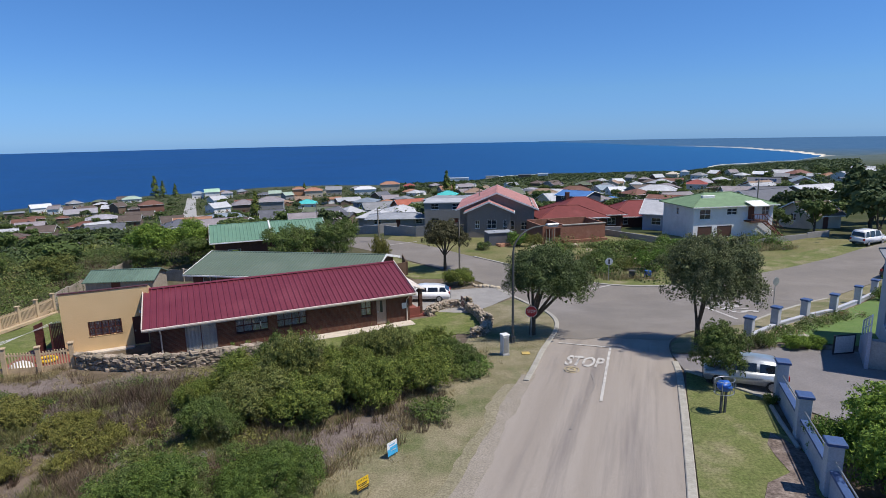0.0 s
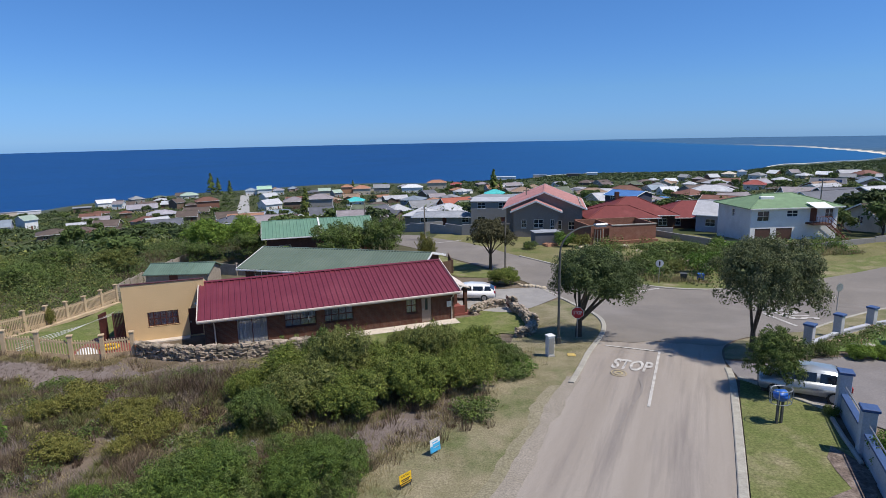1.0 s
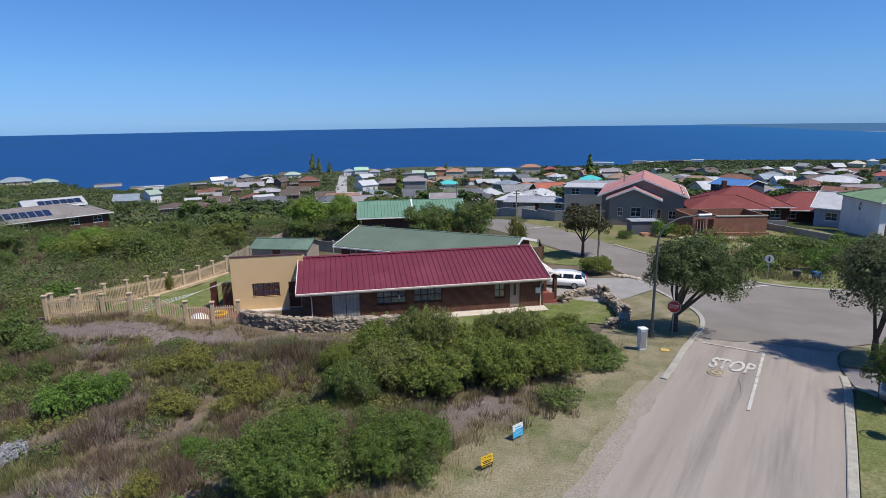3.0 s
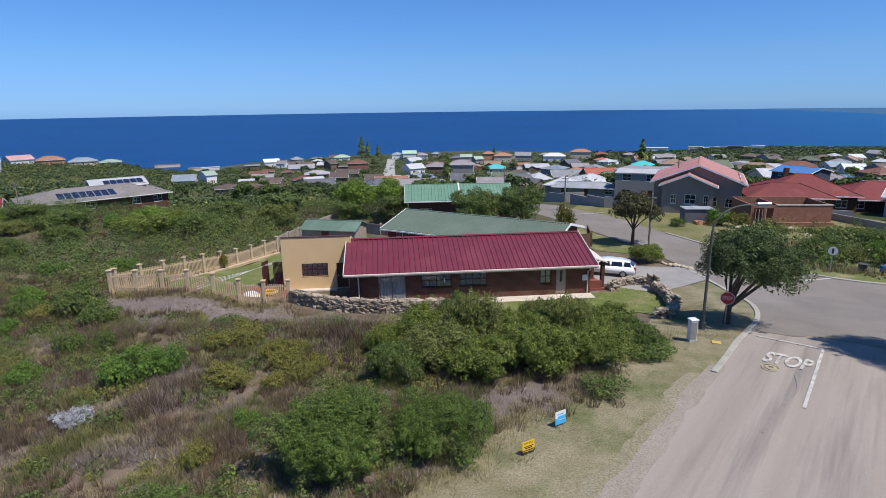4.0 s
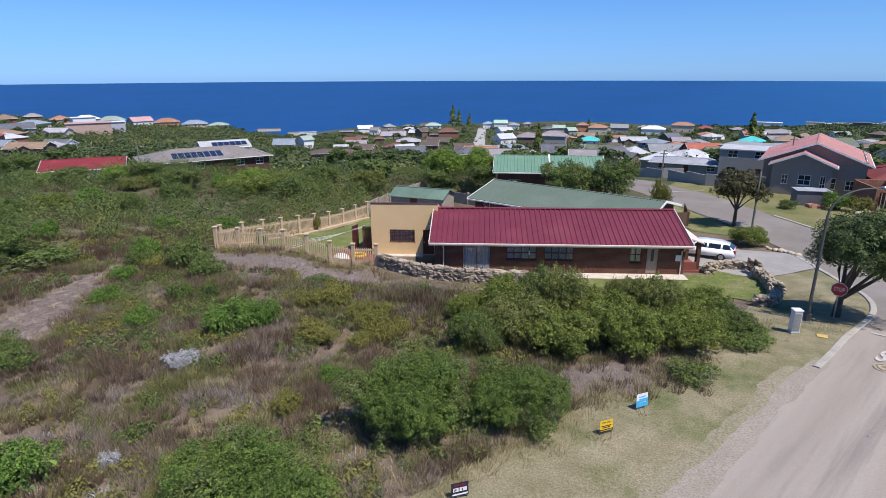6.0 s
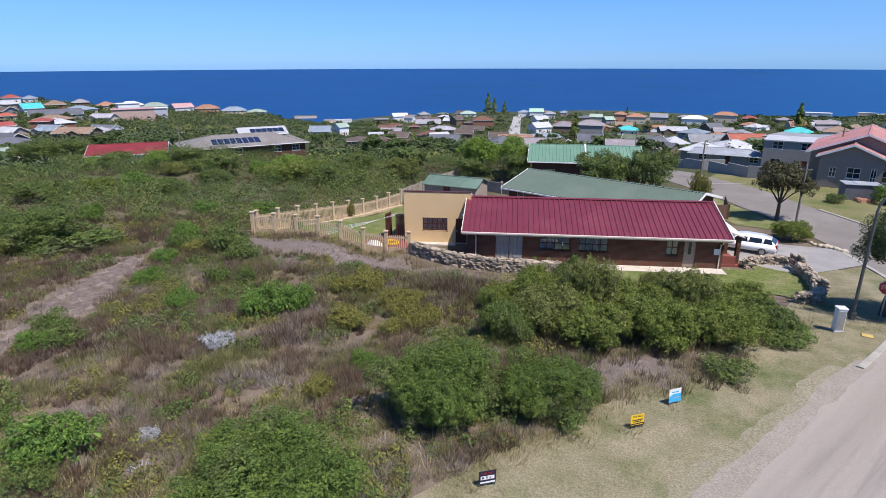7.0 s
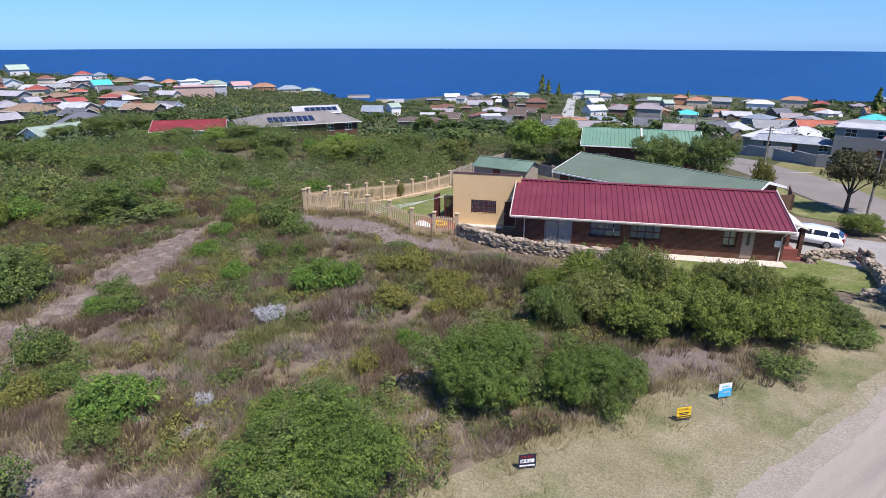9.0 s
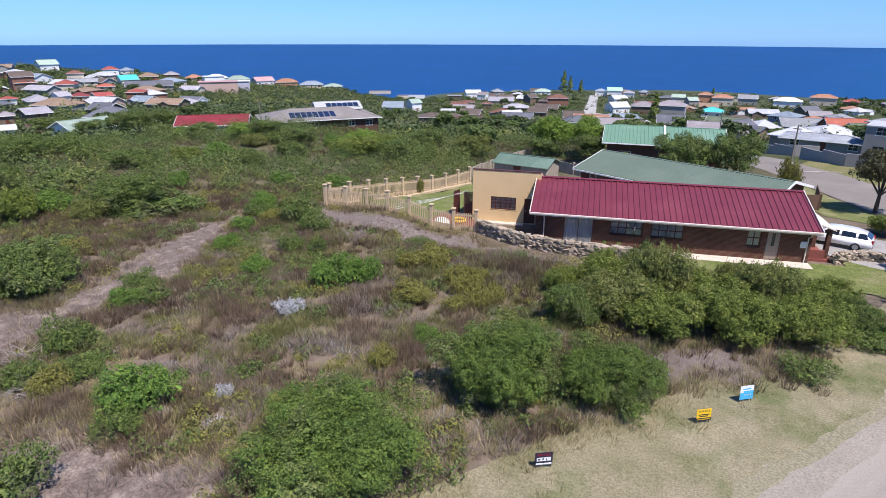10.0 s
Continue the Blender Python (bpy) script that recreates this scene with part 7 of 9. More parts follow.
def car(x, y, rot, kind, paint_mat, label):
    e = empty("car", pose(x, y, ground_z(x, y) + 0.05, 0, 0, rot), label, "car", "parked cars")
    if kind == "hatch":
        L, W, wb = 3.8, 0.82, 1.22
        low = [(-1.88, 0.3), (1.85, 0.28), (1.9, 0.55), (1.82, 0.74), (0.85, 0.9), (-1.75, 0.95), (-1.9, 0.7)]
        cab = [(0.98, 0.88), (0.3, 1.36), (-0.2, 1.43), (-1.2, 1.40), (-1.55, 1.22), (-1.8, 0.93)]
    elif kind == "wagon":
        L, W, wb = 4.7, 0.88, 1.38
        low = [(-2.33, 0.32), (2.3, 0.28), (2.36, 0.55), (2.22, 0.74), (1.05, 0.92), (-2.2, 0.97), (-2.36, 0.7)]
        cab = [(1.3, 0.88), (0.5, 1.3), (-0.1, 1.39), (-1.3, 1.36), (-1.85, 1.2), (-2.28, 0.93)]
    else:
        L, W, wb = 4.6, 0.9, 1.42
        low = [(-2.28, 0.35), (2.2, 0.3), (2.3, 0.62), (2.15, 0.9), (1.6, 1.04), (-2.2, 1.1), (-2.3, 0.8)]
        cab = [(1.7, 1.02), (0.95, 1.72), (0.3, 1.86), (-1.9, 1.86), (-2.1, 1.72), (-2.24, 1.08)]
    bm = bmesh.new()
    prism(bm, low, W, 0.03)
    prism(bm, [(cx, cz) for cx, cz in cab], W - 0.05, 0.16)
    bmesh.ops.bevel(bm, geom=bm.edges[:], offset=0.05, segments=2, affect="EDGES")
    part("body", bm, paint_mat, e, "", True)
    zb, zt = cab[0][1] + 0.05, max(c[1] for c in cab) - 0.1
    xf, xr = cab[0][0], cab[-1][0]

    def half_at(z):
        return W - 0.05 - 0.16 * (z - cab[0][1] + 0.02) / (max(c[1] for c in cab) - cab[0][1] + 0.02)

    posts = (0.50, 0.02, 0.0) if kind == "hatch" else (0.6, 0.34, 0.02)
    span = xf - xr
    for s in (-1, 1):
        for f0, f1 in ((0.16, 0.44), (0.48, 0.72), (0.76, 0.93)) if kind != "hatch" else ((0.14, 0.52), (0.57, 0.9)):
            xa, xb = xf - span * f0, xf - span * f1
            bm = bmesh.new()
            lean0 = 0.3 if f0 < 0.2 else 0.02
            lean1 = 0.16 if f1 > 0.85 else 0.0
            q = [(xa, zb), (xa - lean0, zt), (xb + lean1, zt), (xb, zb)]
            o = [bm.verts.new((px, s * (half_at(pz) + 0.012), pz)) for px, pz in q]
            i = [bm.verts.new((px, s * (half_at(pz) - 0.02), pz)) for px, pz in q]
            bm.faces.new(o)
            bm.faces.new(i[::-1])
            for k in range(4):
                bm.faces.new((o[k], o[(k + 1) % 4], i[(k + 1) % 4], i[k]))
            part("side_window", bm, CAR_GLASS, e)
    for nm, (ax, az), (bx, bz), off in (("windscreen", cab[0], cab[1], 0.012), ("rear_window", cab[-1], cab[-2], -0.012)):
        bm = bmesh.new()
        p0, p1 = Vector((ax, 0, az)).lerp(Vector((bx, 0, bz)), 0.12), Vector((ax, 0, az)).lerp(Vector((bx, 0, bz)), 0.9)
        n = Vector((p1.z - p0.z, 0, p0.x - p1.x)).normalized() * (0.02 if nm == "windscreen" else -0.02)
        if nm == "rear_window":
            n = Vector((-abs(n.x), 0, abs(n.z)))
        else:
            n = Vector((abs(n.x), 0, abs(n.z)))
        vs = [bm.verts.new(p + n * k + Vector((0, yy, 0))) for k in (1, -1) for p, yy in ((p0, half_at(p0.z) - 0.08), (p0, -half_at(p0.z) + 0.08), (p1, -half_at(p1.z) + 0.08), (p1, half_at(p1.z) - 0.08))]
        bm.faces.new(vs[:4])
        bm.faces.new(vs[4:][::-1])
        for k in range(4):
            bm.faces.new((vs[k], vs[(k + 1) % 4], vs[4 + (k + 1) % 4], vs[4 + k]))
        part(nm, bm, CAR_GLASS, e)
    for sx in (wb, -wb):
        for s in (-1, 1):
            bm = bmesh.new()
            m = Matrix.Translation((sx, s * (W - 0.09), 0.3)) @ pose(0, 0, 0, 90)
            bmesh.ops.create_cone(bm, cap_ends=True, segments=20, radius1=0.31, radius2=0.31, depth=0.2, matrix=m)
            bmesh.ops.bevel(bm, geom=[ed for ed in bm.edges if len(ed.link_faces) == 2 and any(len(f.verts) > 4 for f in ed.link_faces)], offset=0.03, segments=2, affect="EDGES")
            w = part("wheel", bm, TYRE, e)
            bm = bmesh.new()
            bmesh.ops.create_cone(bm, cap_ends=True, segments=14, radius1=0.19, radius2=0.19, depth=0.03, matrix=Matrix.Translation((sx, s * (W + 0.012), 0.3)) @ pose(0, 0, 0, 90))
            part("rim", bm, METAL, w)
    for s in (-1, 1):
        part("headlamp", boxed(L / 2 - 0.22, L / 2 - 0.03, s * (W - 0.2) - 0.16, s * (W - 0.2) + 0.16, 0.58, 0.72, bevel=0.03), SIGN_WHITE, e)
        part("tail_lamp", boxed(-L / 2 - 0.012, -L / 2 + 0.14, s * (W - 0.14) - 0.1, s * (W - 0.14) + 0.1, 0.68, 0.92, bevel=0.02), LIGHT_RED, e)
        part("wing_mirror", boxed(xf - 0.45, xf - 0.3, s * (W + 0.08) - 0.08, s * (W + 0.08) + 0.08, zb, zb + 0.12, bevel=0.03), paint_mat, e)
    part("bumper", boxed(L / 2 - 0.08, L / 2 + 0.03, -W + 0.08, W - 0.08, 0.3, 0.46, bevel=0.03), DARK_POLE, e)
    part("bumper", boxed(-L / 2 - 0.03, -L / 2 + 0.1, -W + 0.08, W - 0.08, 0.34, 0.52, bevel=0.03), DARK_POLE, e)
    return e


silver = car(13.9, 24.85, 156, "hatch", car_paint("silver_paint", (0.42, 0.45, 0.47), 0.5), "silver hatchback parked in the driveway")
silver.scale = (0.91, 0.95, 0.95)
bm = bmesh.new()
tube(bm, [(x, y, ground_z(x, y) + 0.09) for x, y in ((13.75, 22.3), (13.3, 20.8), (13.05, 19.8), (12.8, 18.9))], 0.09, 8)
tagged(finish("garden_edging", bm, CONCRETE, None, "", True), "pale concrete edging along the wall foot", "edging")
car(-1.7, 49.0, 178, "wagon", car_paint("white_car_paint", (0.78, 0.78, 0.78)), "white estate car parked beside the house")
car(52.9, 69.6, 25, "van", car_paint("white_car_paint", (0.78, 0.78, 0.78)), "white van parked beside the street")
car(43.6, 53.2, 35, "hatch", car_paint("dark_car_paint", (0.03, 0.035, 0.045)), "dark car parked on the street")

# ---- drives and verges round the junction ----
DRIVE = material("drive_concrete", (0.30, 0.285, 0.265), (0.25, 0.235, 0.22), scale=0.8, rough=0.9, bump=0.4, third=(0.36, 0.34, 0.31), third_scale=0.3, third_amount=0.7, detail=10)
drape("driveway", [at_house(19.0, 4.8)[:2], at_house(21.0, 1.9)[:2], (2.4, 44.4), (4.4, 46.8), (6.4, 49.4), (5.0, 53.0), (1.0, 52.6), (-5.5, 55.2), (-6.4, 52.0)], 0.06, DRIVE, "dusty concrete driveway beside the house")
drape("verge_corner", [(2.2, 36.2), (3.2, 41.5), (2.6, 44.4), (4.2, 46.6), (6.2, 48.6), (7.4, 45.6), (7.8, 42.5), (7.7, 39.0), (7.0, 35.6), (6.0, 32.6), (2.4, 33.6)], 0.035, VERGE, "shaded grass corner under the tree")
LOT = material("weedy_lot_grass", (0.15, 0.15, 0.06), (0.215, 0.19, 0.1), scale=0.5, rough=0.95, bump=0.9, bump_scale=20, third=(0.105, 0.13, 0.042), third_scale=0.25, third_amount=0.9, detail=12, spec=0.1, grain=0.4, grain_scale=9)
drape("lot_ground", [p for p in far_arm if -9 < p[0] < 53] + [(54, 76), (46, 80), (34, 86), (24, 92), (12, 94), (3, 93), (-3.5, 89), (-8, 90)], 0.02, LOT, "weedy grass of the lots across the street", step=2)
drape("verge_green", [(-6.6, 73.5), (-3.6, 68.0), (-0.4, 62.6), (2.8, 57.2), (-3, 58.5), (-7.5, 66)], 0.035, DRY_LAWN, "grass strip along the cross street")
drape("right_verge", [(8.5, 17.5), (11.0, 24.2), (11.9, 26.4), (13.2, 24.5), (14.2, 23.0), (14.0, 22.5), (12.9, 19.4), (11.9, 16.2), (9.6, 10), (3.2, 3.5)], 0.045, DRY_LAWN, "mown verge between the kerb and the wall")
drape("soil_patch", ragged([(12.5, 20.2), (13.0, 19.4), (11.9, 16.2), (10.6, 12.2), (9.0, 11.0), (9.9, 15.6), (11.4, 17.6)], 9, 0.5), 0.06, BARE, "bare sandy soil along the wall")
drape("driveway", [(11.9, 26.6), (12.2, 28.9), (14.6, 28.5), (18.0, 29.6), (22.5, 28.5), (34, 24), (30, 12), (18, 17), (15.0, 22.0), (14.4, 22.9), (13.2, 24.5)], 0.05, material("drive_asphalt", (0.215, 0.198, 0.195), (0.18, 0.166, 0.165), scale=0.8, rough=0.9, bump=0.4, third=(0.2, 0.19, 0.19), third_scale=0.3, third_amount=0.6), "grey paved driveway behind the wall")
drape("corner_verge", [(12.9, 30.8), (14.5, 33.0), (17.0, 34.8), (19.9, 35.8), (24.0, 39.6), (29.2, 43.85), (35.4, 48.0), (42, 52.4), (52, 58.9), (53, 57.3), (36.6, 46.4), (18.0, 31.2), (17.3, 29.8), (14.6, 28.7), (12.3, 29.1)], 0.06, VERGE, "dusty pavement along the garden wall")
drape("right_lawn", [(17.7, 31.0), (21.1, 34.3), (24.7, 37.0), (28.0, 38.9), (32.8, 43.0), (36.5, 46.2), (52, 57), (54, 40), (34, 30), (24.5, 29.0)], 0.05, material("watered_lawn", (0.1, 0.175, 0.035), (0.135, 0.2, 0.05), scale=1.2, rough=0.95, bump=0.9, bump_scale=40, third=(0.09, 0.15, 0.035), third_scale=0.3, third_amount=0.6, grain=0.3, grain_scale=12), "green mown garden lawn behind the wall")
drape("far_verge", [p for p in far_arm if 10 < p[0] < 53] + [(54, 72), (44, 67.5), (32, 60), (26, 56.2), (20, 54.4), (16, 55.2), (12.6, 59), (9.5, 63)], 0.03, DRY_LAWN, "grassy verge across the street", step=2)
kerb("kerb", [(11.9, 26.5), (12.58, 25.6), (13.2, 24.5), (14.2, 23.0)], 0.22, 0.12, "pale concrete edge of the driveway")


# ---- the pillared garden wall ----
PILLAR = material("pale_blue_plaster", (0.47, 0.48, 0.52), (0.41, 0.42, 0.46), scale=1.5, rough=0.85, bump=0.1, third=(0.34, 0.355, 0.4), third_scale=0.8, third_amount=0.4)
CAPBLUE = material("dark_blue_cap", (0.05, 0.10, 0.24), (0.04, 0.08, 0.19), scale=2, rough=0.6)


def pillared_wall(pts, height, panel, label, coping=CAPBLUE):
    x0, y0 = pts[0]
    z0 = ground_z(x0, y0)
    e = empty("garden_wall", pose(x0, y0, z0), label, "garden wall", "pillared walls")
    prev = None
    for i, (x, y) in enumerate(pts):
        q = pts[min(i + 1, len(pts) - 1)] if i + 1 < len(pts) else (2 * x - pts[i - 1][0], 2 * y - pts[i - 1][1])
        ang = math.atan2(q[1] - y, q[0] - x)
        p = Vector((x - x0, y - y0, ground_z(x, y) - z0))
        m = Matrix.Translation(p) @ Matrix.Rotation(ang, 4, "Z")
        o = part("pillar", boxed(-0.22, 0.22, -0.22, 0.22, -0.4, height, bevel=0.015), PILLAR, e)
        o.matrix_basis = m
        bm = bmesh.new()
        box(bm, -0.28, 0.28, -0.28, 0.28, height, height + 0.12, bevel=0.02)
        c = part("cap", bm, CAPBLUE, o, "dark blue coping")
        if prev is not None:
            pp, pa = prev
            d = p - pp
            w = d.to_2d().length
            sh = d.z / w
            mm = Matrix.Translation(pp) @ Matrix.Rotation(math.atan2(d.y, d.x), 4, "Z")
            for nm, z_a, z_b, th, mat in (("panel", -0.4, panel, 0.16, PILLAR), ("coping", panel, panel + 0.09, 0.24, coping)):
                bm = boxed(0.22, w - 0.22, -th / 2, th / 2, z_a, z_b)
                for v in bm.verts:
                    v.co.z += v.co.x * sh
                part(nm, bm, mat, e).matrix_basis = mm
            if panel > 0.5:
                bm = bmesh.new()
                tube(bm, [(0.22, 0, height - 0.5), (w - 0.22, 0, height - 0.5 + sh * w)], 0.025, 6)
                part("rail", bm, METAL, e).matrix_basis = mm
        prev = (p, ang)
    return e


pillared_wall([(17.57, 31.3), (21.0, 34.5), (24.6, 37.2), (28.0, 39.3), (32.6, 43.2), (36.4, 46.5)], 1.35, 0.26, "pale blue pillars with dark caps along the garden", PILLAR)
pillared_wall([(14.5, 23.0), (13.3, 19.6), (12.1, 16.2), (10.7, 12.2), (9.2, 8.0)], 1.75, 0.85, "pale blue wall with tall pillars beside the verge")


# the pale blue house at the drive
h = house(21.45, 25.5, -32, 11, 8, 4.6, ROOFS["grey"], WALLS["lilacwall"], "pale blue house with a white stair rail beside the drive", rise=1.4, roof="hip", over=0.3, group="houses near the junction", sink=0.6)
bm = bmesh.new()
lo, hi = [[bm.verts.new((x, v, z)) for v, z in ((0.2, -0.6), (3.4, -0.6), (3.4, 0.7), (0.2, 1.9))] for x in (-1.15, -1.0)]
bm.faces.new(lo)
bm.faces.new(hi[::-1])
for k in range(4):
    bm.faces.new((lo[k], lo[(k + 1) % 4], hi[(k + 1) % 4], hi[k]))
part("stair_wall", bm, WALLS["lilacwall"], h)
for k in range(7):
    part("step", boxed(-1.0, -0.003, 0.4 + k * 0.42, 0.82 + k * 0.42, -0.6, 1.4 - k * 0.18), CONCRETE, h)
bm = bmesh.new()
tube(bm, [(-1.07, 0.2, 2.75), (-1.07, 3.4, 1.55)], 0.045, 6)
tube(bm, [(-1.07, 0.2, 2.3), (-1.07, 3.4, 1.1)], 0.03, 6)
for v, z in ((0.25, 2.72), (1.3, 2.35), (2.35, 1.95), (3.35, 1.58)):
    tube(bm, [(-1.07, v, z - 1.0), (-1.07, v, z)], 0.035, 6)
part("stair_rail", bm, WHITE, h, "white stair rail")
# small dark gate by the garden
g = empty("gate", pose(20.4, 28.3, ground_z(20.4, 28.3), 0, 0, 8), "low dark framed garden gate", "gate")
for a in ((0, 0.06, 0, 1.1), (1.2, 1.26, 0, 1.1)):
    part("upright", boxed(a[0], a[1], -0.03, 0.03, a[2], a[3]), BLACK, g)
for z in (0.05, 1.04):
    part("rail", boxed(0.06, 1.2, -0.025, 0.025, z, z + 0.06), BLACK, g)
part("panel", boxed(0.06, 1.2, -0.008, 0.008, 0.12, 1.03), SIGN_WHITE, g)
FLOWER = foliage("flowers", (0.55, 0.5, 0.45), (0.5, 0.2, 0.1), island=0.5, trans=0.1)
bed = [(18.3, 31.5), (21.3, 34.2), (24.9, 36.9), (28.2, 38.9)]


def bed_spot(rng):
    k = rng.integers(0, len(bed) - 1)
    t = rng.random()
    return bed[k][0] + (bed[k + 1][0] - bed[k][0]) * t + rng.uniform(-0.2, 1.2), bed[k][1] + (bed[k + 1][1] - bed[k][1]) * t + rng.uniform(-1.1, 0.2), rng.uniform(0.6, 1.2)


tufts("flower_bed", 61, 90, LEAF_MID, "flower bed plants along the garden wall", bed_spot, 0.4, 60, 0.1, 0.4, leafy=True)
tufts("flower_bed_blooms", 62, 45, FLOWER, "white and red blooms in the bed", bed_spot, 0.42, 14, 0.08, 0.4, leafy=True)
plant("garden", 19.3, 29.5, 1.6, 0.75, "garden shrub beside the drive")
plant("garden", 20.3, 29.6, 1.3, 0.7, "garden shrub beside the drive")
plant("scrub", 39.5, 47.0, 3.0, 1.8, "garden shrub behind the wall")
plant("scrub", 35.6, 44.2, 2.2, 1.1, "garden shrub behind the wall")
plant("scrub", 17.6, 29.9, 1.5, 0.9, "twiggy shrub at the wall's end")
plant("scrub", 14.0, 22.7, 0.6, 0.5, "small shrub at the wall foot")
for x, y, s in ((20.0, 30.9, 0.5), (20.8, 31.2, 0.4)):
    bm = bmesh.new()
    bmesh.ops.create_icosphere(bm, subdivisions=2, radius=s)
    for v in bm.verts:
        v.co *= 1 + 0.3 * noise.noise(v.co * 3)
        v.co.z *= 0.6
    o = tagged(finish("boulder", bm, KERB, None, "", True), "pale garden boulder on the bed", "rock")
    o.location = (x, y, ground_z(x, y) + 0.1)

# ---- houses across the street ----
GREYBRICK = material("grey_brick", (0.255, 0.225, 0.205), (0.2, 0.175, 0.16), scale=5, rough=0.9, bump=0.4, third=(0.2, 0.175, 0.16), third_scale=1.5, third_amount=0.6)
h = house(14.2, 86.8, 84, 13, 11.4, 4.6, ROOFS["pinkred"], GREYBRICK, "grey two-storey house with a pinkish red roof", rise=2.3, over=0.6, storeys=2, group="houses across the street",
          side=[(1.2, 2.6, 3.2, 4.3, "w"), (3.2, 4.6, 1.0, 2.2, "w"), (6.6, 8.4, 1.2, 2.6, "w"), (9.4, 10.4, 1.2, 2.4, "w"), (3.3, 4.7, 3.2, 4.3, "w")])
house(10.4, 84.6, 84, 2.9, 6.6, 3.9, ROOFS["pinkred"], GREYBRICK, "gabled front wing under a pinkish red roof", rise=1.4, over=0.45, group="houses across the street", side=[(1.2, 1.9, 1.3, 2.5, "w"), (3.0, 4.4, 1.3, 2.6, "w"), (5.4, 6.0, 0.5, 2.6, "w")], openings=[])
tagged(h, "grey two-storey house with a pinkish red roof")
h = house(19.5, 97.5, 4, 12, 10, 2.7, ROOFS["tilered"], BRICK, "brick house with a broad dark red tiled roof", rise=2.6, roof="hip", over=0.6, group="houses across the street", chimney=True)
house(16.2, 91.5, 4, 10.5, 7.0, 2.4, ROOFS["tilered"], BRICK, "brick wing with a dark red tiled roof", rise=1.6, roof="hip", over=0.6, group="houses across the street")
house(30.2, 100.5, 2, 13.5, 9, 2.3, ROOFS["tilered"], BRICK, "long brick house with a dark red tiled roof", rise=2.3, roof="hip", over=0.6, group="houses across the street")
h = house(35.5, 79.6, 9, 12.4, 8.0, 4.7, ROOFS["midgreen"], WALLS["white"], "white two-storey house with a green roof and outside stair", rise=1.5, roof="hip", over=0.55, storeys=2, group="houses across the street",
          openings=[(0.9, 2.6, 2.9, 4.3, "w"), (5.1, 6.7, 3.4, 4.3, "w"), (0.7, 2.9, 0.2, 1.9, "d"), (3.7, 6.0, 0.3, 1.9, "d"), (8.4, 9.4, 2.65, 4.6, "d"), (10.6, 11.8, 3.1, 4.4, "w")], side=[(3.5, 4.1, 3.1, 4.2, "w")])
part("balcony", boxed(7.8, 10.4, -1.6, 0.0, 2.4, 2.6), BRICK, h)
for k in range(7):
    part("baluster", boxed(7.8 + k * 0.42, 7.85 + k * 0.42, -1.6, -1.55, 2.6, 3.5), WOOD, h)
part("handrail", boxed(7.75, 10.4, -1.62, -1.52, 3.5, 3.57), WOOD, h)
for k in range(11):
    part("step", boxed(10.42 + k * 0.27, 10.72 + k * 0.27, -1.5, -0.4, 2.28 - k * 0.21, 2.34 - k * 0.21), WOOD, h)
for yy in (-1.55, -0.4):
    bm = bmesh.new()
    tube(bm, [(10.4, yy, 3.4), (13.3, yy, 1.15)], 0.04, 6)
    tube(bm, [(10.4, yy, 2.3), (13.3, yy, 0.0)], 0.07, 6)
    part("stringer", bm, WOOD, h)
bm = bmesh.new()
ribbed_slope(bm, 2.6, 4.75, 5.3, -1.7, 0.3, 7.9, 0)
part("porch_roof", bm, WHITE, h)
part("solar_geyser", boxed(2.6, 4.6, 2.2, 2.7, 5.55, 6.0, bevel=0.05), WHITE, h, "white solar water tank")


# the unfinished brick shell
def brick_shell(x, y, rot):
    e = empty("building_shell", pose(x, y, ground_z(x, y), 0, 0, rot), "roofless unfinished brick building shell", "building", "houses across the street")
    m = BRICKWORK_RED
    bm = bmesh.new()
    wall_with_openings(bm, 0, 9.6, 0, 0.22, -1.0, 2.5, [(0.4, 1.6, 0.0, 2.2), (1.9, 2.7, 0.9, 2.2)])
    part("wall", bm, m, e)
    part("wall", boxed(0, 9.6, 5.6, 5.82, -1, 2.7), m, e)
    for xa in (0, 3.2, 9.38):
        part("cross_wall", boxed(xa, xa + 0.22, 0.22, 5.6, -1, 2.6), m, e)
    part("ring_beam", boxed(3.0, 9.7, -0.06, 0.3, 2.5, 2.62), KERB, e)
    part("ledge", boxed(3.0, 9.75, -0.5, 0.0, -0.1, 0.45), m, e)
    for k in range(4):
        part("prop", boxed(0.5 + k * 0.4, 0.57 + k * 0.4, -0.2, -0.13, -0.2, 2.1), KERB, e)
    return e


BRICKWORK_RED = material("red_stock_brick", (0.27, 0.12, 0.075), (0.20, 0.085, 0.055), scale=5, rough=0.9, bump=0.5, bump_scale=14, third=(0.32, 0.17, 0.12), third_scale=1.2, third_amount=0.6)
brick_shell(14.0, 78.2, 14)
o = empty("container", pose(6.5, 78.0, ground_z(6.5, 78), 0, 0, 12), "grey steel builder's box behind orange rubble", "container", "")
part("body", boxed(0, 3.6, 0, 2.2, -0.2, 1.75, bevel=0.02), ROOFS["slate"], o)
for k in range(3):
    part("lid_sheet", boxed(-0.1 + k * 1.26, 1.15 + k * 1.26, -0.12, 2.3, 1.752, 1.8 + 0.03 * (k % 2)), ROOFS["steel"], o)
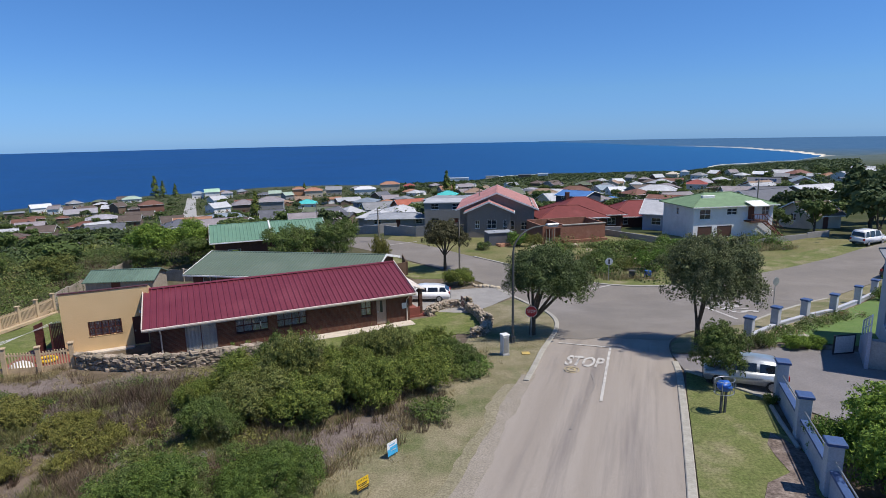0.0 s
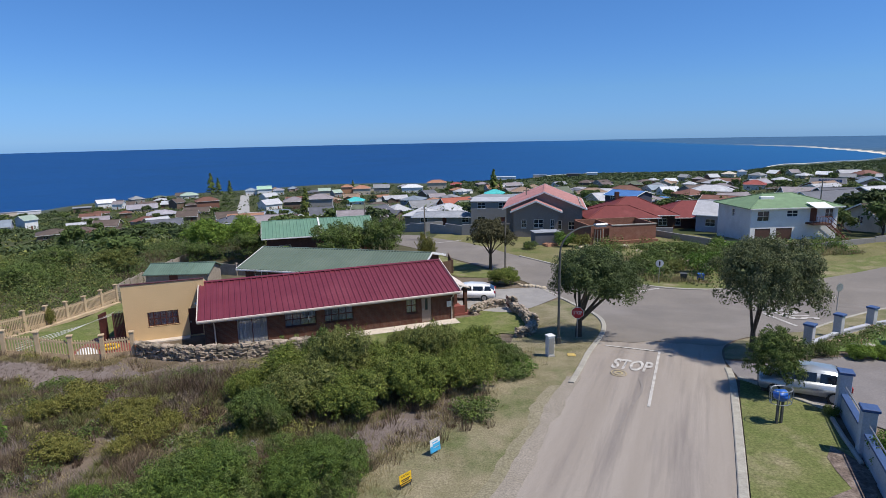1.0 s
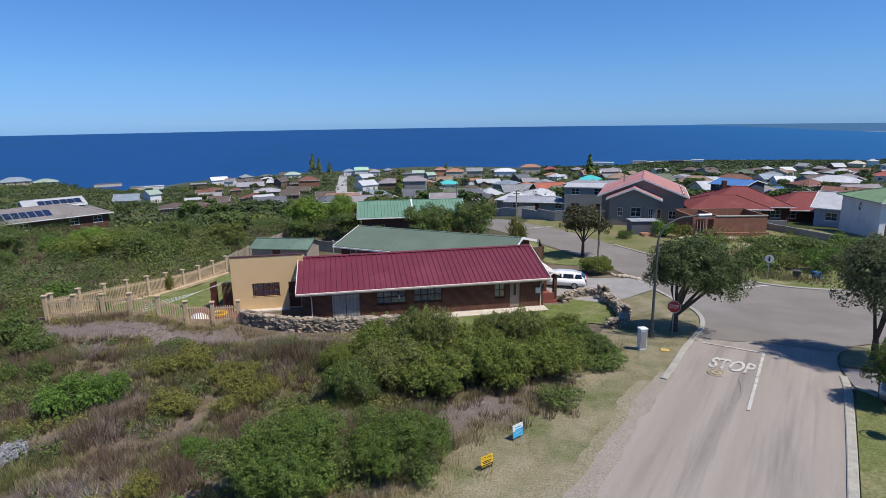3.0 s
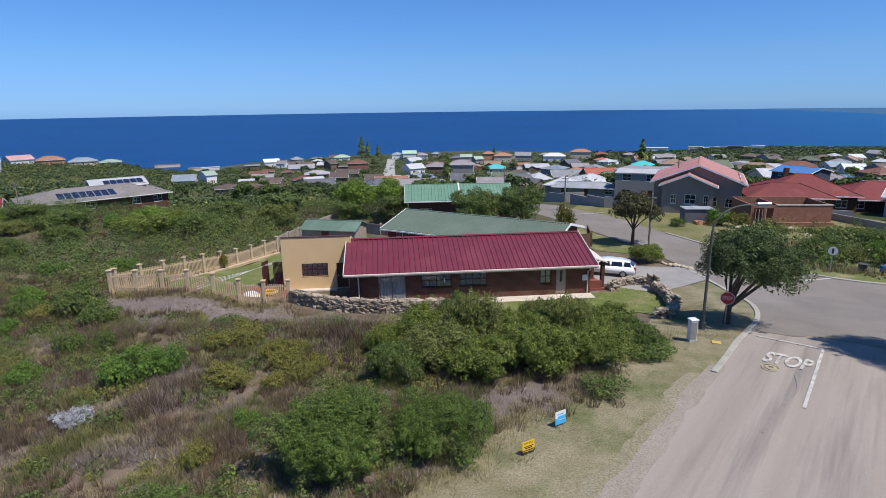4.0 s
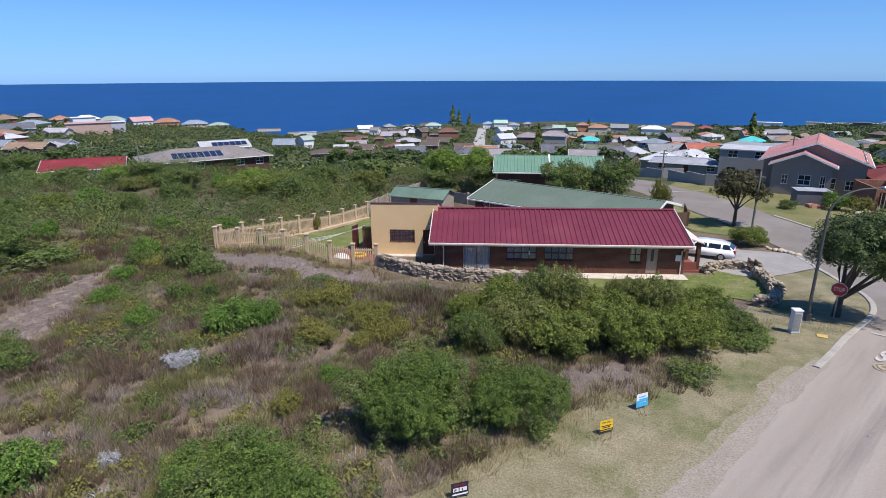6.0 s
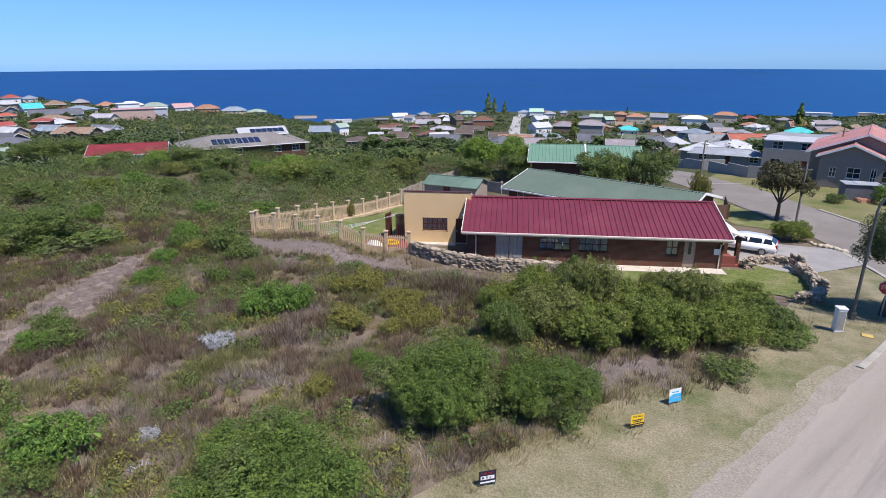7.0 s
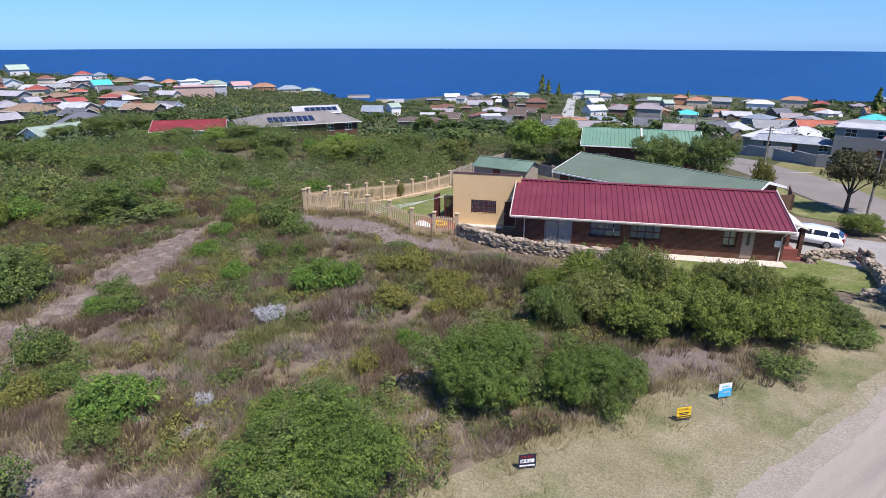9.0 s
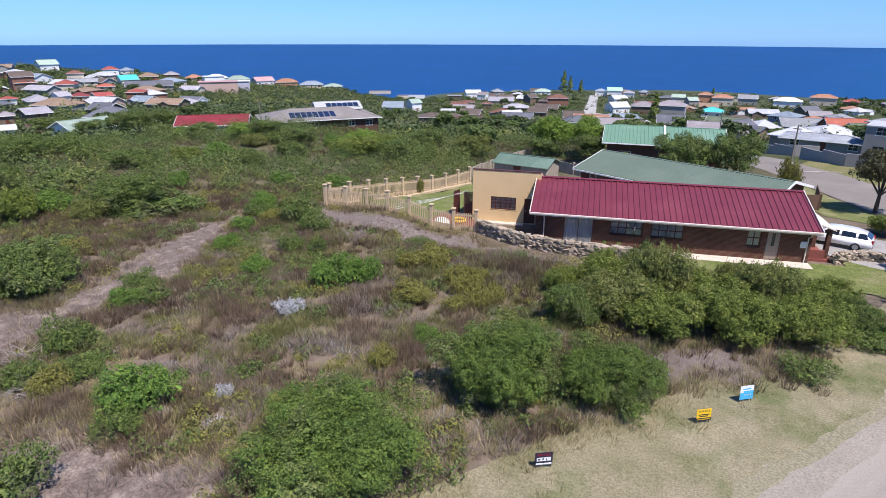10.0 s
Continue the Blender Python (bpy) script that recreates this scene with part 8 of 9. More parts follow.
for k in range(14):
    a = random.Random(k)
    x, y, r = 7.6 + a.uniform(0, 2.0), 77.4 + a.uniform(-0.5, 0.5), a.uniform(0.2, 0.42)
    bm = boxed(-r, r, -r * 0.6, r * 0.6, -0.1, r * 1.1, bevel=0.04)
    ob = tagged(finish("rubble", bm, ROOFS["orange"]), "loose orange brick rubble before the builder's box", "rubble", "brick rubble")
    ob.matrix_basis = pose(x, y, ground_z(x, y), a.uniform(-12, 12), a.uniform(-12, 12), a.uniform(0, 90))
house(33.6, 94.6, -32, 8.6, 6.4, 3.0, ROOFS["lightgrey"], WALLS["lilacwall"], "pale gabled house with a light grey roof", rise=1.8, over=0.5, group="houses across the street")
house(-3.2, 107.6, -4, 8.0, 7.0, 4.9, ROOFS["lightgrey"], WALLS["grey"], "grey flat-roofed two-storey building", roof="flat", over=0.15, storeys=2, group="houses across the street")
for k, x, y, w, h in (("small", 22.0, 58.6, 3.6, 2.4), ("mid", 16.6, 60.2, 4.4, 2.2), ("grey", 19.2, 59.2, 2.6, 1.5), ("small", 29.4, 73.2, 3.6, 1.6), ("small", 31.8, 72.6, 3.2, 1.3), ("small", 20.6, 81.0, 2.6, 1.3), ("scrub", 21.6, 72.4, 4.2, 1.4), ("mid", 24.8, 71.4, 5.4, 1.7),
                      ("small", 10.4, 77.4, 3.2, 2.0), ("scrub", 5.4, 75.4, 2.0, 1.1), ("olive", 12.4, 76.4, 2.6, 1.8), ("mid", 27.0, 66.4, 4.6, 1.8), ("small", 33.5, 66.5, 3.8, 1.5), ("scrub", 13.8, 65.8, 3.4, 1.5), ("grey", 37.0, 68.2, 3.0, 1.4)):
    plant(k, x, y, w, h, "rounded green bush on the weedy lot")
for k in range(9):
    a = random.Random(40 + k)
    x, y, r = 3.0 + 0.27 * k + a.uniform(-0.1, 0.1), 54.1 - 0.19 * k + a.uniform(-0.25, 0.25), a.uniform(0.16, 0.32)
    bm = bmesh.new()
    bmesh.ops.create_icosphere(bm, subdivisions=2, radius=r)
    for v in bm.verts:
        v.co *= 1 + 0.35 * noise.noise(v.co * 4 + Vector((k, 0, 0)))
        v.co.z *= 0.7
    ob = tagged(finish("edging_stone", bm, PALE_RUBBLE, None, "", True), "pale round edging stone beside the driveway", "rock", "edging stones")
    ob.location = (x, y, ground_z(x, y) + 0.1)


def plain_wall(pts, h, mat, label, thick=0.2, name="boundary_wall", posts=0.0):
    x0, y0 = pts[0]
    z0 = ground_z(x0, y0)
    e = empty(name, pose(x0, y0, z0), label, "wall", "boundary walls")
    for p, q in zip(pts, pts[1:]):
        d = Vector(q) - Vector(p)
        n = max(1, int(d.length / 3.0))
        for k in range(n):
            a, b = Vector(p) + d * (k / n), Vector(p) + d * ((k + 1) / n)
            za = ground_z(a.x, a.y) - z0
            ang = math.atan2(d.y, d.x)
            o = part("panel", boxed(0, d.length / n + 0.002 * (k % 2), -thick / 2, thick / 2, -0.8, h), mat, e)
            o.matrix_basis = Matrix.Translation((a.x - x0, a.y - y0, za)) @ Matrix.Rotation(ang, 4, "Z")
            if posts:
                o = part("post", boxed(-0.09, 0.09, -0.14, 0.14, -0.8, h + posts, bevel=0.01), mat, e)
                o.matrix_basis = Matrix.Translation((a.x - x0, a.y - y0, za)) @ Matrix.Rotation(ang, 4, "Z")
    return e


GREYWALL = material("grey_wall", (0.25, 0.24, 0.235), (0.2, 0.195, 0.19), scale=1.2, rough=0.9, bump=0.3, third=(0.32, 0.31, 0.3), third_scale=0.4, third_amount=0.6)
plain_wall([(-9.5, 93.5), (-4.0, 88.5), (0.5, 88), (2.6, 90)], 1.7, GREYWALL, "grey boundary wall along the cross street")
plain_wall([(-30, 112), (-20, 104.5), (-11, 100), (-8, 101)], 1.7, GREYWALL, "long grey boundary wall before the workshop")
plain_wall([(24.5, 85.5), (27.5, 81.2), (29.7, 78.1), (31.1, 74.9), (33.2, 71.5)], 0.9, GREYWALL, "low boundary wall beside the weedy lot")
plain_wall([(33.2, 71.5), (42, 73.5), (53, 77)], 0.8, GREYWALL, "low garden wall before the white house")
plain_wall([(12, 88), (20, 86), (27, 85)], 1.3, GREYWALL, "grey boundary wall behind the brick shell")
BROWNBOARD = material("brown_boards", (0.13, 0.075, 0.045), (0.1, 0.055, 0.035), scale=3, rough=0.8, stretch=(5, 5, 0.6))
plain_wall([(-7.0, 58.0), (-3.9, 60.6), (-4.6, 64.6)], 1.5, BROWNBOARD, "brown timber yard fence by the green house", 0.08, "timber_fence", 0.05)
VIBRA = material("weathered_precast", (0.36, 0.31, 0.25), (0.28, 0.24, 0.195), scale=2, rough=0.95, bump=0.4, third=(0.44, 0.39, 0.32), third_scale=0.7, third_amount=0.6)
plain_wall([(-36.8, 52.2), (-38.4, 61.5), (-38.8, 70)], 1.6, VIBRA, "weathered precast panel wall", 0.07, "precast_wall", 0.12)
plain_wall([(-38.4, 63.5), (-32.5, 64.5), (-26.5, 62.6)], 1.4, VIBRA, "weathered precast panel wall behind the shed", 0.07, "precast_wall", 0.12)
h = house(-35.6, 55.4, 6, 6.4, 3.8, 1.9, tiles("shedgreen", (0.10, 0.16, 0.125)), VIBRA, "garden shed with a dull green sheet roof", rise=0.7, over=0.25, ribs=0.25, name="shed", group="", openings=[(2.4, 3.3, 0.05, 1.8, "d")], side=[], fascia=False)
h["category"] = "shed"

# the solar-roofed house on the slope, and odd things in the garden
TAUPE = tiles("taupe", (0.24, 0.215, 0.20))
h = house(-95.5, 67.0, 61, 22.5, 11, 2.5, TAUPE, BRICK, "large low brick house with solar panels on a taupe roof", rise=1.7, roof="hip", over=0.7, base=-6.3, group="houses on the slope", solar=8)
u = house(-95.4, 80.0, 58, 9, 7, 3.9, ROOFS["lightgrey"], WALLS["grey"], "raised white upper storey with solar panels", rise=1.0, over=0.4, base=-6.3, group="houses on the slope", solar=6, openings=[(0.6, 2.8, 3.4, 4.1, "w"), (3.6, 5.6, 3.4, 4.1, "w")])


# ---- the town ----
house(-325.0, 452.8, 45, 14.0, 10.5, 5.12, ROOFS["white"], WALLS["white"], "white-roofed house near the sea edge", rise=2.52, roof="gable", far=True)
house(-302.8, 438.6, 14, 7.7, 8.7, 4.49, ROOFS["mauve"], WALLS["white"], "small white house with a mauve grey roof", rise=2.08, roof="gable", far=True)
house(-328.0, 503.9, 48, 11.3, 10.5, 4.03, ROOFS["grey"], WALLS["grey"], "grey house with a hipped roof", rise=2.52, roof="hip", far=True)
house(-254.5, 384.6, 32, 19.3, 10.5, 3.16, ROOFS["lilac"], WALLS["cream"], "long house with a lilac grey roof", rise=2.52, roof="gable", far=True)
house(-223.0, 394.1, 64, 6.9, 9.4, 5.49, ROOFS["brown"], WALLS["brown"], "dark brown gabled house with white trim", rise=2.26, roof="gable", far=True)
house(-181.4, 330.9, 28, 5.3, 5.0, 5.80, ROOFS["brown"], WALLS["brick"], "brown-roofed brick house in the town", rise=1.20, roof="hip", far=True)
house(-192.4, 364.1, 32, 14.2, 10.5, 6.08, ROOFS["redbrown"], WALLS["brick"], "brick house with a red-brown tiled roof", rise=2.52, roof="hip", far=True)
house(-194.5, 311.0, 31, 15.4, 10.5, 2.40, ROOFS["lilac"], WALLS["brown"], "long house under lilac grey tiles", rise=2.03, roof="hip", far=True)
house(-140.2, 227.0, 56, 9.0, 10.5, 2.55, ROOFS["lightgrey"], WALLS["pink"], "pinkish house with a pale grey sheet roof", rise=2.52, roof="gable", far=True)
house(-182.4, 248.1, 20, 10.4, 10.5, 2.40, ROOFS["brown"], WALLS["brown"], "brown house with a white-trimmed gable", rise=2.22, roof="gable", far=True)
house(-266.6, 360.9, 36, 12.5, 10.5, 2.40, ROOFS["redbrown"], WALLS["brick"], "house with a rusty red roof", rise=1.38, roof="hip", far=True)
house(-222.7, 329.0, 34, 6.2, 5.3, 3.39, ROOFS["redbrown"], WALLS["brown"], "small house with a red roof", rise=1.27, roof="hip", far=True)
house(-158.3, 278.1, 19, 9.6, 9.4, 3.05, ROOFS["brown"], WALLS["brown"], "brown double-gabled house in the town", rise=2.27, roof="gable", far=True)
house(-288.6, 518.1, 28, 15.5, 10.5, 3.22, ROOFS["palegreen"], WALLS["white"], "house with a pale green roof", rise=2.52, roof="hip", far=True)
house(-314.9, 410.9, 37, 11.7, 10.0, 4.32, ROOFS["grey"], WALLS["brown"], "low flat-roofed grey house in the town", rise=0.00, roof="flat", far=True)
house(-205.4, 262.2, 37, 7.6, 6.4, 2.26, ROOFS["lightgrey"], WALLS["brown"], "low house with a pale grey roof", rise=0.80, roof="gable", far=True)
house(-94.2, 180.2, 27, 5.7, 5.0, 2.48, ROOFS["redbrown"], WALLS["pink"], "pinkish house with rusty roof tiles", rise=1.20, roof="hip", far=True)
house(-217.5, 527.7, 22, 12.9, 10.5, 5.92, ROOFS["lightgreen"], WALLS["white"], "house with a light green sheet roof", rise=2.52, roof="gable", far=True)
house(-230.1, 529.6, 23, 10.1, 8.6, 4.93, ROOFS["bluegrey"], WALLS["white"], "small house with a blue-grey roof", rise=2.06, roof="hip", far=True)
house(-198.8, 518.7, 20, 9.7, 8.2, 4.36, ROOFS["lilac"], WALLS["white"], "small house with a lilac roof", rise=1.98, roof="hip", far=True)
house(-179.3, 450.8, 51, 11.5, 10.5, 3.68, ROOFS["lightgrey"], WALLS["white"], "white house with pale grey gables", rise=2.52, roof="gable", far=True)
house(-135.9, 341.3, 51, 11.0, 10.5, 3.73, ROOFS["lightgrey"], WALLS["white"], "white house with two pale grey gables", rise=2.52, roof="gable", far=True)
house(-119.9, 327.8, 19, 12.2, 10.4, 5.19, ROOFS["mauve"], WALLS["brown"], "long house with a mauve grey roof", rise=2.48, roof="hip", far=True)
house(-103.3, 317.9, 12, 14.8, 10.5, 6.47, ROOFS["mauve"], WALLS["grey"], "large house under a mauve grey roof", rise=2.52, roof="hip", far=True)
house(-110.2, 265.9, 21, 17.6, 10.5, 2.40, ROOFS["bluegrey"], WALLS["grey"], "house with a pale blue-grey roof", rise=1.54, roof="hip", far=True)
house(-79.1, 194.0, 0, 11.4, 10.5, 2.40, ROOFS["brown"], WALLS["grey"], "grey house with a brown roof and white gable", rise=1.37, roof="gable", far=True)
house(-84.9, 175.0, 33, 8.5, 8.1, 3.05, ROOFS["slate"], WALLS["bluewall"], "slate-roofed house with solar panels", rise=1.94, roof="hip", solar=9, far=True)
house(-43.8, 92.9, 24, 4.8, 5.0, 1.80, ROOFS["rust"], WALLS["brown"], "low building with a rusty red sheet roof", rise=0.80, roof="gable")
house(-85.8, 341.5, 13, 11.1, 9.4, 3.03, ROOFS["turq"], WALLS["white"], "house with a bright turquoise roof", rise=2.26, roof="hip", far=True)
house(-49.9, 204.4, -0, 12.6, 10.5, 2.76, ROOFS["olivegreen"], WALLS["grey"], "long house with an olive green roof", rise=2.52, roof="gable", far=True)
house(-141.0, 470.0, 16, 9.4, 8.0, 5.66, ROOFS["palegreen"], WALLS["cream"], "small house with a pale green gable", rise=1.92, roof="gable", far=True)
house(-125.3, 461.2, 40, 7.1, 8.5, 4.42, ROOFS["palegreen"], WALLS["grey"], "gabled house with a grey-green roof", rise=2.04, roof="gable", far=True)
house(-126.5, 489.3, 14, 9.7, 8.2, 7.02, ROOFS["orange"], WALLS["orange"], "orange house with a tiled roof", rise=1.98, roof="hip", far=True)
house(-115.1, 483.9, 13, 14.8, 10.5, 5.63, ROOFS["orange"], WALLS["cream"], "house with an orange tiled roof", rise=2.52, roof="hip", far=True)
house(-99.4, 496.9, 11, 13.3, 10.5, 5.37, ROOFS["grey"], WALLS["grey"], "grey house near the sea edge", rise=2.52, roof="gable", far=True)
house(-44.2, 286.7, -13, 10.5, 10.5, 5.00, ROOFS["bluegrey"], WALLS["bluewall"], "blue-grey two-storey house in the town", rise=1.79, roof="hip", storeys=2, far=True)
house(-40.1, 376.9, 41, 8.8, 10.5, 3.71, ROOFS["slate"], WALLS["brown"], "dark gabled house with a slate roof", rise=2.52, roof="gable", far=True)
house(-73.8, 489.5, 8, 18.1, 10.5, 4.79, ROOFS["white"], WALLS["white"], "white house with a hipped white roof", rise=2.52, roof="hip", far=True)
house(-57.5, 546.7, 5, 18.2, 10.5, 6.20, ROOFS["orange"], WALLS["cream"], "house with an orange hipped roof", rise=2.52, roof="hip", far=True)
house(-35.5, 549.9, 3, 10.6, 9.0, 3.96, ROOFS["red"], WALLS["brick"], "small house with a red roof", rise=2.16, roof="hip", far=True)
house(-30.8, 182.6, 29, 6.8, 7.7, 3.39, ROOFS["lightgrey"], WALLS["grey"], "grey house with pale hipped roofs", rise=1.85, roof="hip", far=True)
house(-19.9, 135.9, -13, 6.6, 7.4, 2.40, ROOFS["lightgrey"], WALLS["grey"], "house with a broad pale grey hipped roof", rise=1.73, roof="hip")
house(-16.1, 122.5, -1, 13.5, 7.0, 2.16, ROOFS["steel"], WALLS["grey"], "low workshop with a grey sheet roof", rise=0.80, roof="hip")
house(-14.6, 203.2, 23, 10.6, 10.5, 3.20, ROOFS["orangered"], WALLS["brick"], "house with an orange-red tiled roof", rise=2.52, roof="gable", far=True)
house(-4.4, 146.2, -19, 10.7, 10.5, 5.22, ROOFS["grey"], WALLS["grey"], "modern grey flat-roofed two-storey house", rise=0.00, roof="flat", storeys=2)
house(-1.9, 345.4, -1, 12.1, 10.2, 2.51, ROOFS["turq"], WALLS["white"], "house with a teal sheet roof", rise=2.46, roof="hip", far=True)
house(14.0, 333.0, -3, 11.6, 9.9, 3.74, ROOFS["tan"], WALLS["cream"], "house with a tan hipped roof", rise=2.37, roof="hip", far=True)
house(26.8, 347.1, -5, 9.7, 8.3, 2.43, ROOFS["aqua"], WALLS["white"], "house with an aqua hipped roof", rise=1.98, roof="hip", far=True)
house(32.8, 272.8, 23, 8.0, 10.2, 4.09, ROOFS["olivegreen"], WALLS["brown"], "gabled house with an olive roof", rise=2.45, roof="gable", far=True)
house(46.1, 297.8, -5, 15.4, 10.5, 2.85, ROOFS["tan"], WALLS["cream"], "long house with a tan tiled roof", rise=2.52, roof="hip", far=True)
house(15.0, 972.6, -2, 32.3, 14.0, 6.42, ROOFS["white"], WALLS["white"], "large white building by the shore", rise=0.00, roof="flat", far=True)
house(147.0, 1086.0, -8, 23.0, 14.0, 6.18, ROOFS["slate"], WALLS["brown"], "low dark building by the shore", rise=0.00, roof="flat", far=True)
house(185.6, 1097.9, -10, 19.4, 10.0, 6.17, ROOFS["white"], WALLS["white"], "small pale building by the shore", rise=0.00, roof="flat", far=True)
house(112.6, 1441.0, -5, 32.8, 10.0, 6.85, ROOFS["cream"], WALLS["cream"], "low pale building by the shore", rise=0.00, roof="flat", far=True)
house(36.7, 182.3, -42, 10.2, 10.5, 5.00, ROOFS["blue"], WALLS["navy"], "dark two-storey house with a bright blue roof", rise=1.15, roof="gable", storeys=2, far=True)
house(58.9, 208.2, -17, 6.0, 5.1, 2.40, ROOFS["blue"], WALLS["white"], "low annexe with a blue roof", rise=0.83, roof="hip", far=True)
house(39.3, 113.9, 13, 6.1, 8.0, 2.40, ROOFS["grey"], WALLS["white"], "white house with a grey gabled roof", rise=1.93, roof="gable")
house(64.9, 180.4, -32, 10.0, 9.9, 2.40, ROOFS["redbrown"], WALLS["brown"], "house with a red-brown tiled roof", rise=1.67, roof="gable", far=True)
house(97.9, 283.8, -21, 18.3, 10.5, 3.41, ROOFS["lightgrey"], WALLS["cream"], "pale-roofed house with solar panels", rise=2.52, roof="hip", solar=6, far=True)
house(140.9, 329.1, -24, 11.2, 9.6, 3.13, ROOFS["red"], WALLS["white"], "house with a bright red roof", rise=2.29, roof="hip", far=True)
house(71.2, 338.4, -8, 17.3, 10.5, 2.40, ROOFS["redbrown"], WALLS["brick"], "house with a brown-red hipped roof", rise=2.45, roof="hip", far=True)
house(92.8, 311.4, 3, 9.0, 10.1, 2.40, ROOFS["white"], WALLS["white"], "white gabled house in the town", rise=2.05, roof="gable", far=True)
house(146.6, 524.9, 14, 6.9, 8.9, 2.40, ROOFS["lightgrey"], WALLS["cream"], "distant house with a pale grey roof", rise=1.90, roof="hip", far=True)
house(141.1, 463.2, 13, 8.6, 10.5, 2.40, ROOFS["white"], WALLS["white"], "distant house with a white roof", rise=2.21, roof="gable", far=True)
house(170.3, 530.5, -48, 7.1, 9.0, 4.20, ROOFS["grey"], WALLS["grey"], "distant house with a grey roof", rise=2.17, roof="gable", far=True)
house(157.3, 456.5, -30, 7.3, 7.1, 3.79, ROOFS["mauve"], WALLS["brick"], "distant house with a mauve grey roof", rise=1.71, roof="hip", far=True)
house(195.8, 522.8, 9, 8.6, 10.5, 3.79, ROOFS["lightgrey"], WALLS["brick"], "distant house with a pale grey roof", rise=2.52, roof="gable", far=True)
house(236.7, 604.6, -32, 11.9, 10.5, 4.77, ROOFS["cream"], WALLS["cream"], "distant house with a cream roof", rise=2.52, roof="hip", far=True)
house(275.7, 656.4, -8, 8.0, 8.4, 6.01, ROOFS["lightgrey"], WALLS["white"], "distant house with a pale grey roof", rise=2.03, roof="hip", far=True)
house(223.1, 512.8, -54, 10.7, 10.5, 3.54, ROOFS["grey"], WALLS["white"], "distant house with a grey roof", rise=2.52, roof="hip", far=True)
house(250.6, 539.5, -56, 8.2, 10.5, 2.86, ROOFS["white"], WALLS["brick"], "distant house with a white roof", rise=2.52, roof="gable", far=True)
house(174.9, 364.4, -11, 9.1, 9.6, 2.40, ROOFS["lightgrey"], WALLS["brick"], "distant house with a pale grey roof", rise=1.87, roof="hip", far=True)
house(260.7, 516.4, 3, 7.4, 9.4, 3.00, ROOFS["mauve"], WALLS["cream"], "distant house with a mauve grey roof", rise=2.27, roof="gable", far=True)
house(217.6, 426.4, -58, 7.2, 9.2, 2.40, ROOFS["lightgrey"], WALLS["cream"], "distant house with a pale grey roof", rise=1.81, roof="hip", far=True)
house(223.6, 411.6, -39, 8.5, 8.3, 2.40, ROOFS["white"], WALLS["brick"], "distant house with a white roof", rise=1.75, roof="gable", far=True)
house(194.0, 335.7, -31, 8.1, 6.9, 2.40, ROOFS["grey"], WALLS["brick"], "distant house with a grey roof", rise=1.62, roof="gable", far=True)
house(177.3, 291.3, -32, 7.1, 6.1, 2.40, ROOFS["slate"], WALLS["brick"], "distant house with a slate roof", rise=1.08, roof="hip", far=True)
house(187.3, 292.9, -43, 4.7, 5.0, 2.40, ROOFS["lightgrey"], WALLS["white"], "distant house with a pale grey roof", rise=1.12, roof="gable", far=True)
house(180.6, 254.1, -5, 4.0, 5.1, 1.80, ROOFS["mauve"], WALLS["cream"], "distant house with a mauve grey roof", rise=0.80, roof="hip", far=True)
house(104.8, 383.1, -16, 11.1, 9.4, 2.40, ROOFS["grey"], WALLS["white"], "distant house with a grey roof", rise=2.09, roof="hip", far=True)
house(126.3, 383.9, -29, 7.3, 7.2, 2.87, ROOFS["lightgrey"], WALLS["grey"], "distant house with a pale grey roof", rise=1.72, roof="hip", far=True)
house(132.9, 284.6, -56, 5.1, 6.5, 1.98, ROOFS["brown"], WALLS["brick"], "distant house with a brown roof", rise=0.80, roof="hip", far=True)
house(130.1, 258.0, -12, 6.1, 6.4, 2.22, ROOFS["mauve"], WALLS["grey"], "distant house with a mauve grey roof", rise=0.80, roof="hip", far=True)
house(131.1, 211.6, -17, 5.6, 5.9, 1.80, ROOFS["white"], WALLS["white"], "distant house with a white roof", rise=0.80, roof="hip", far=True)
house(128.4, 177.9, -21, 5.6, 5.9, 1.80, ROOFS["brown"], WALLS["white"], "distant house with a brown roof", rise=0.80, roof="gable", far=True)
house(89.8, 158.0, -2, 10.2, 10.5, 2.40, ROOFS["slate"], WALLS["navy"], "dark house with a slate grey roof", rise=2.13, roof="gable", far=True)
house(151.1, 281.4, -29, 13.4, 10.5, 2.40, ROOFS["slate"], WALLS["grey"], "house with a roof full of solar panels", rise=2.12, roof="gable", solar=8, far=True)
house(56.6, 86.6, 5, 5.0, 7.1, 2.40, ROOFS["brownroof"], WALLS["cream"], "cream gabled house with a brown tiled roof", rise=1.57, roof="gable")
house(184.2, 277.1, -34, 6.4, 5.4, 2.58, ROOFS["orange"], WALLS["cream"], "house with an orange roof", rise=1.30, roof="hip", far=True)
house(-196.6, 73.0, 56, 12.5, 10.5, 2.73, ROOFS["slate"], WALLS["bluewall"], "house with a slate grey roof", rise=2.52, roof="hip", far=True)
house(-150.5, 52.6, 98, 11.0, 9.0, 2.40, ROOFS["sage"], WALLS["white"], "house with a pale sage green roof", rise=1.74, roof="gable")
house(-103.6, 53.6, 51, 12.1, 9.0, 2.40, ROOFS["deepred"], WALLS["white"], "house with a deep red roof and white gables", rise=1.17, roof="gable")
house(-225.5, 66.9, 93, 7.4, 8.4, 2.40, ROOFS["lilac"], WALLS["brown"], "twin-gabled house with lilac grey sheets", rise=1.52, roof="gable", far=True)
house(-211.4, 55.4, 75, 3.8, 5.0, 3.16, ROOFS["mauve"], WALLS["brown"], "house with a mauve roof", rise=1.20, roof="hip", far=True)
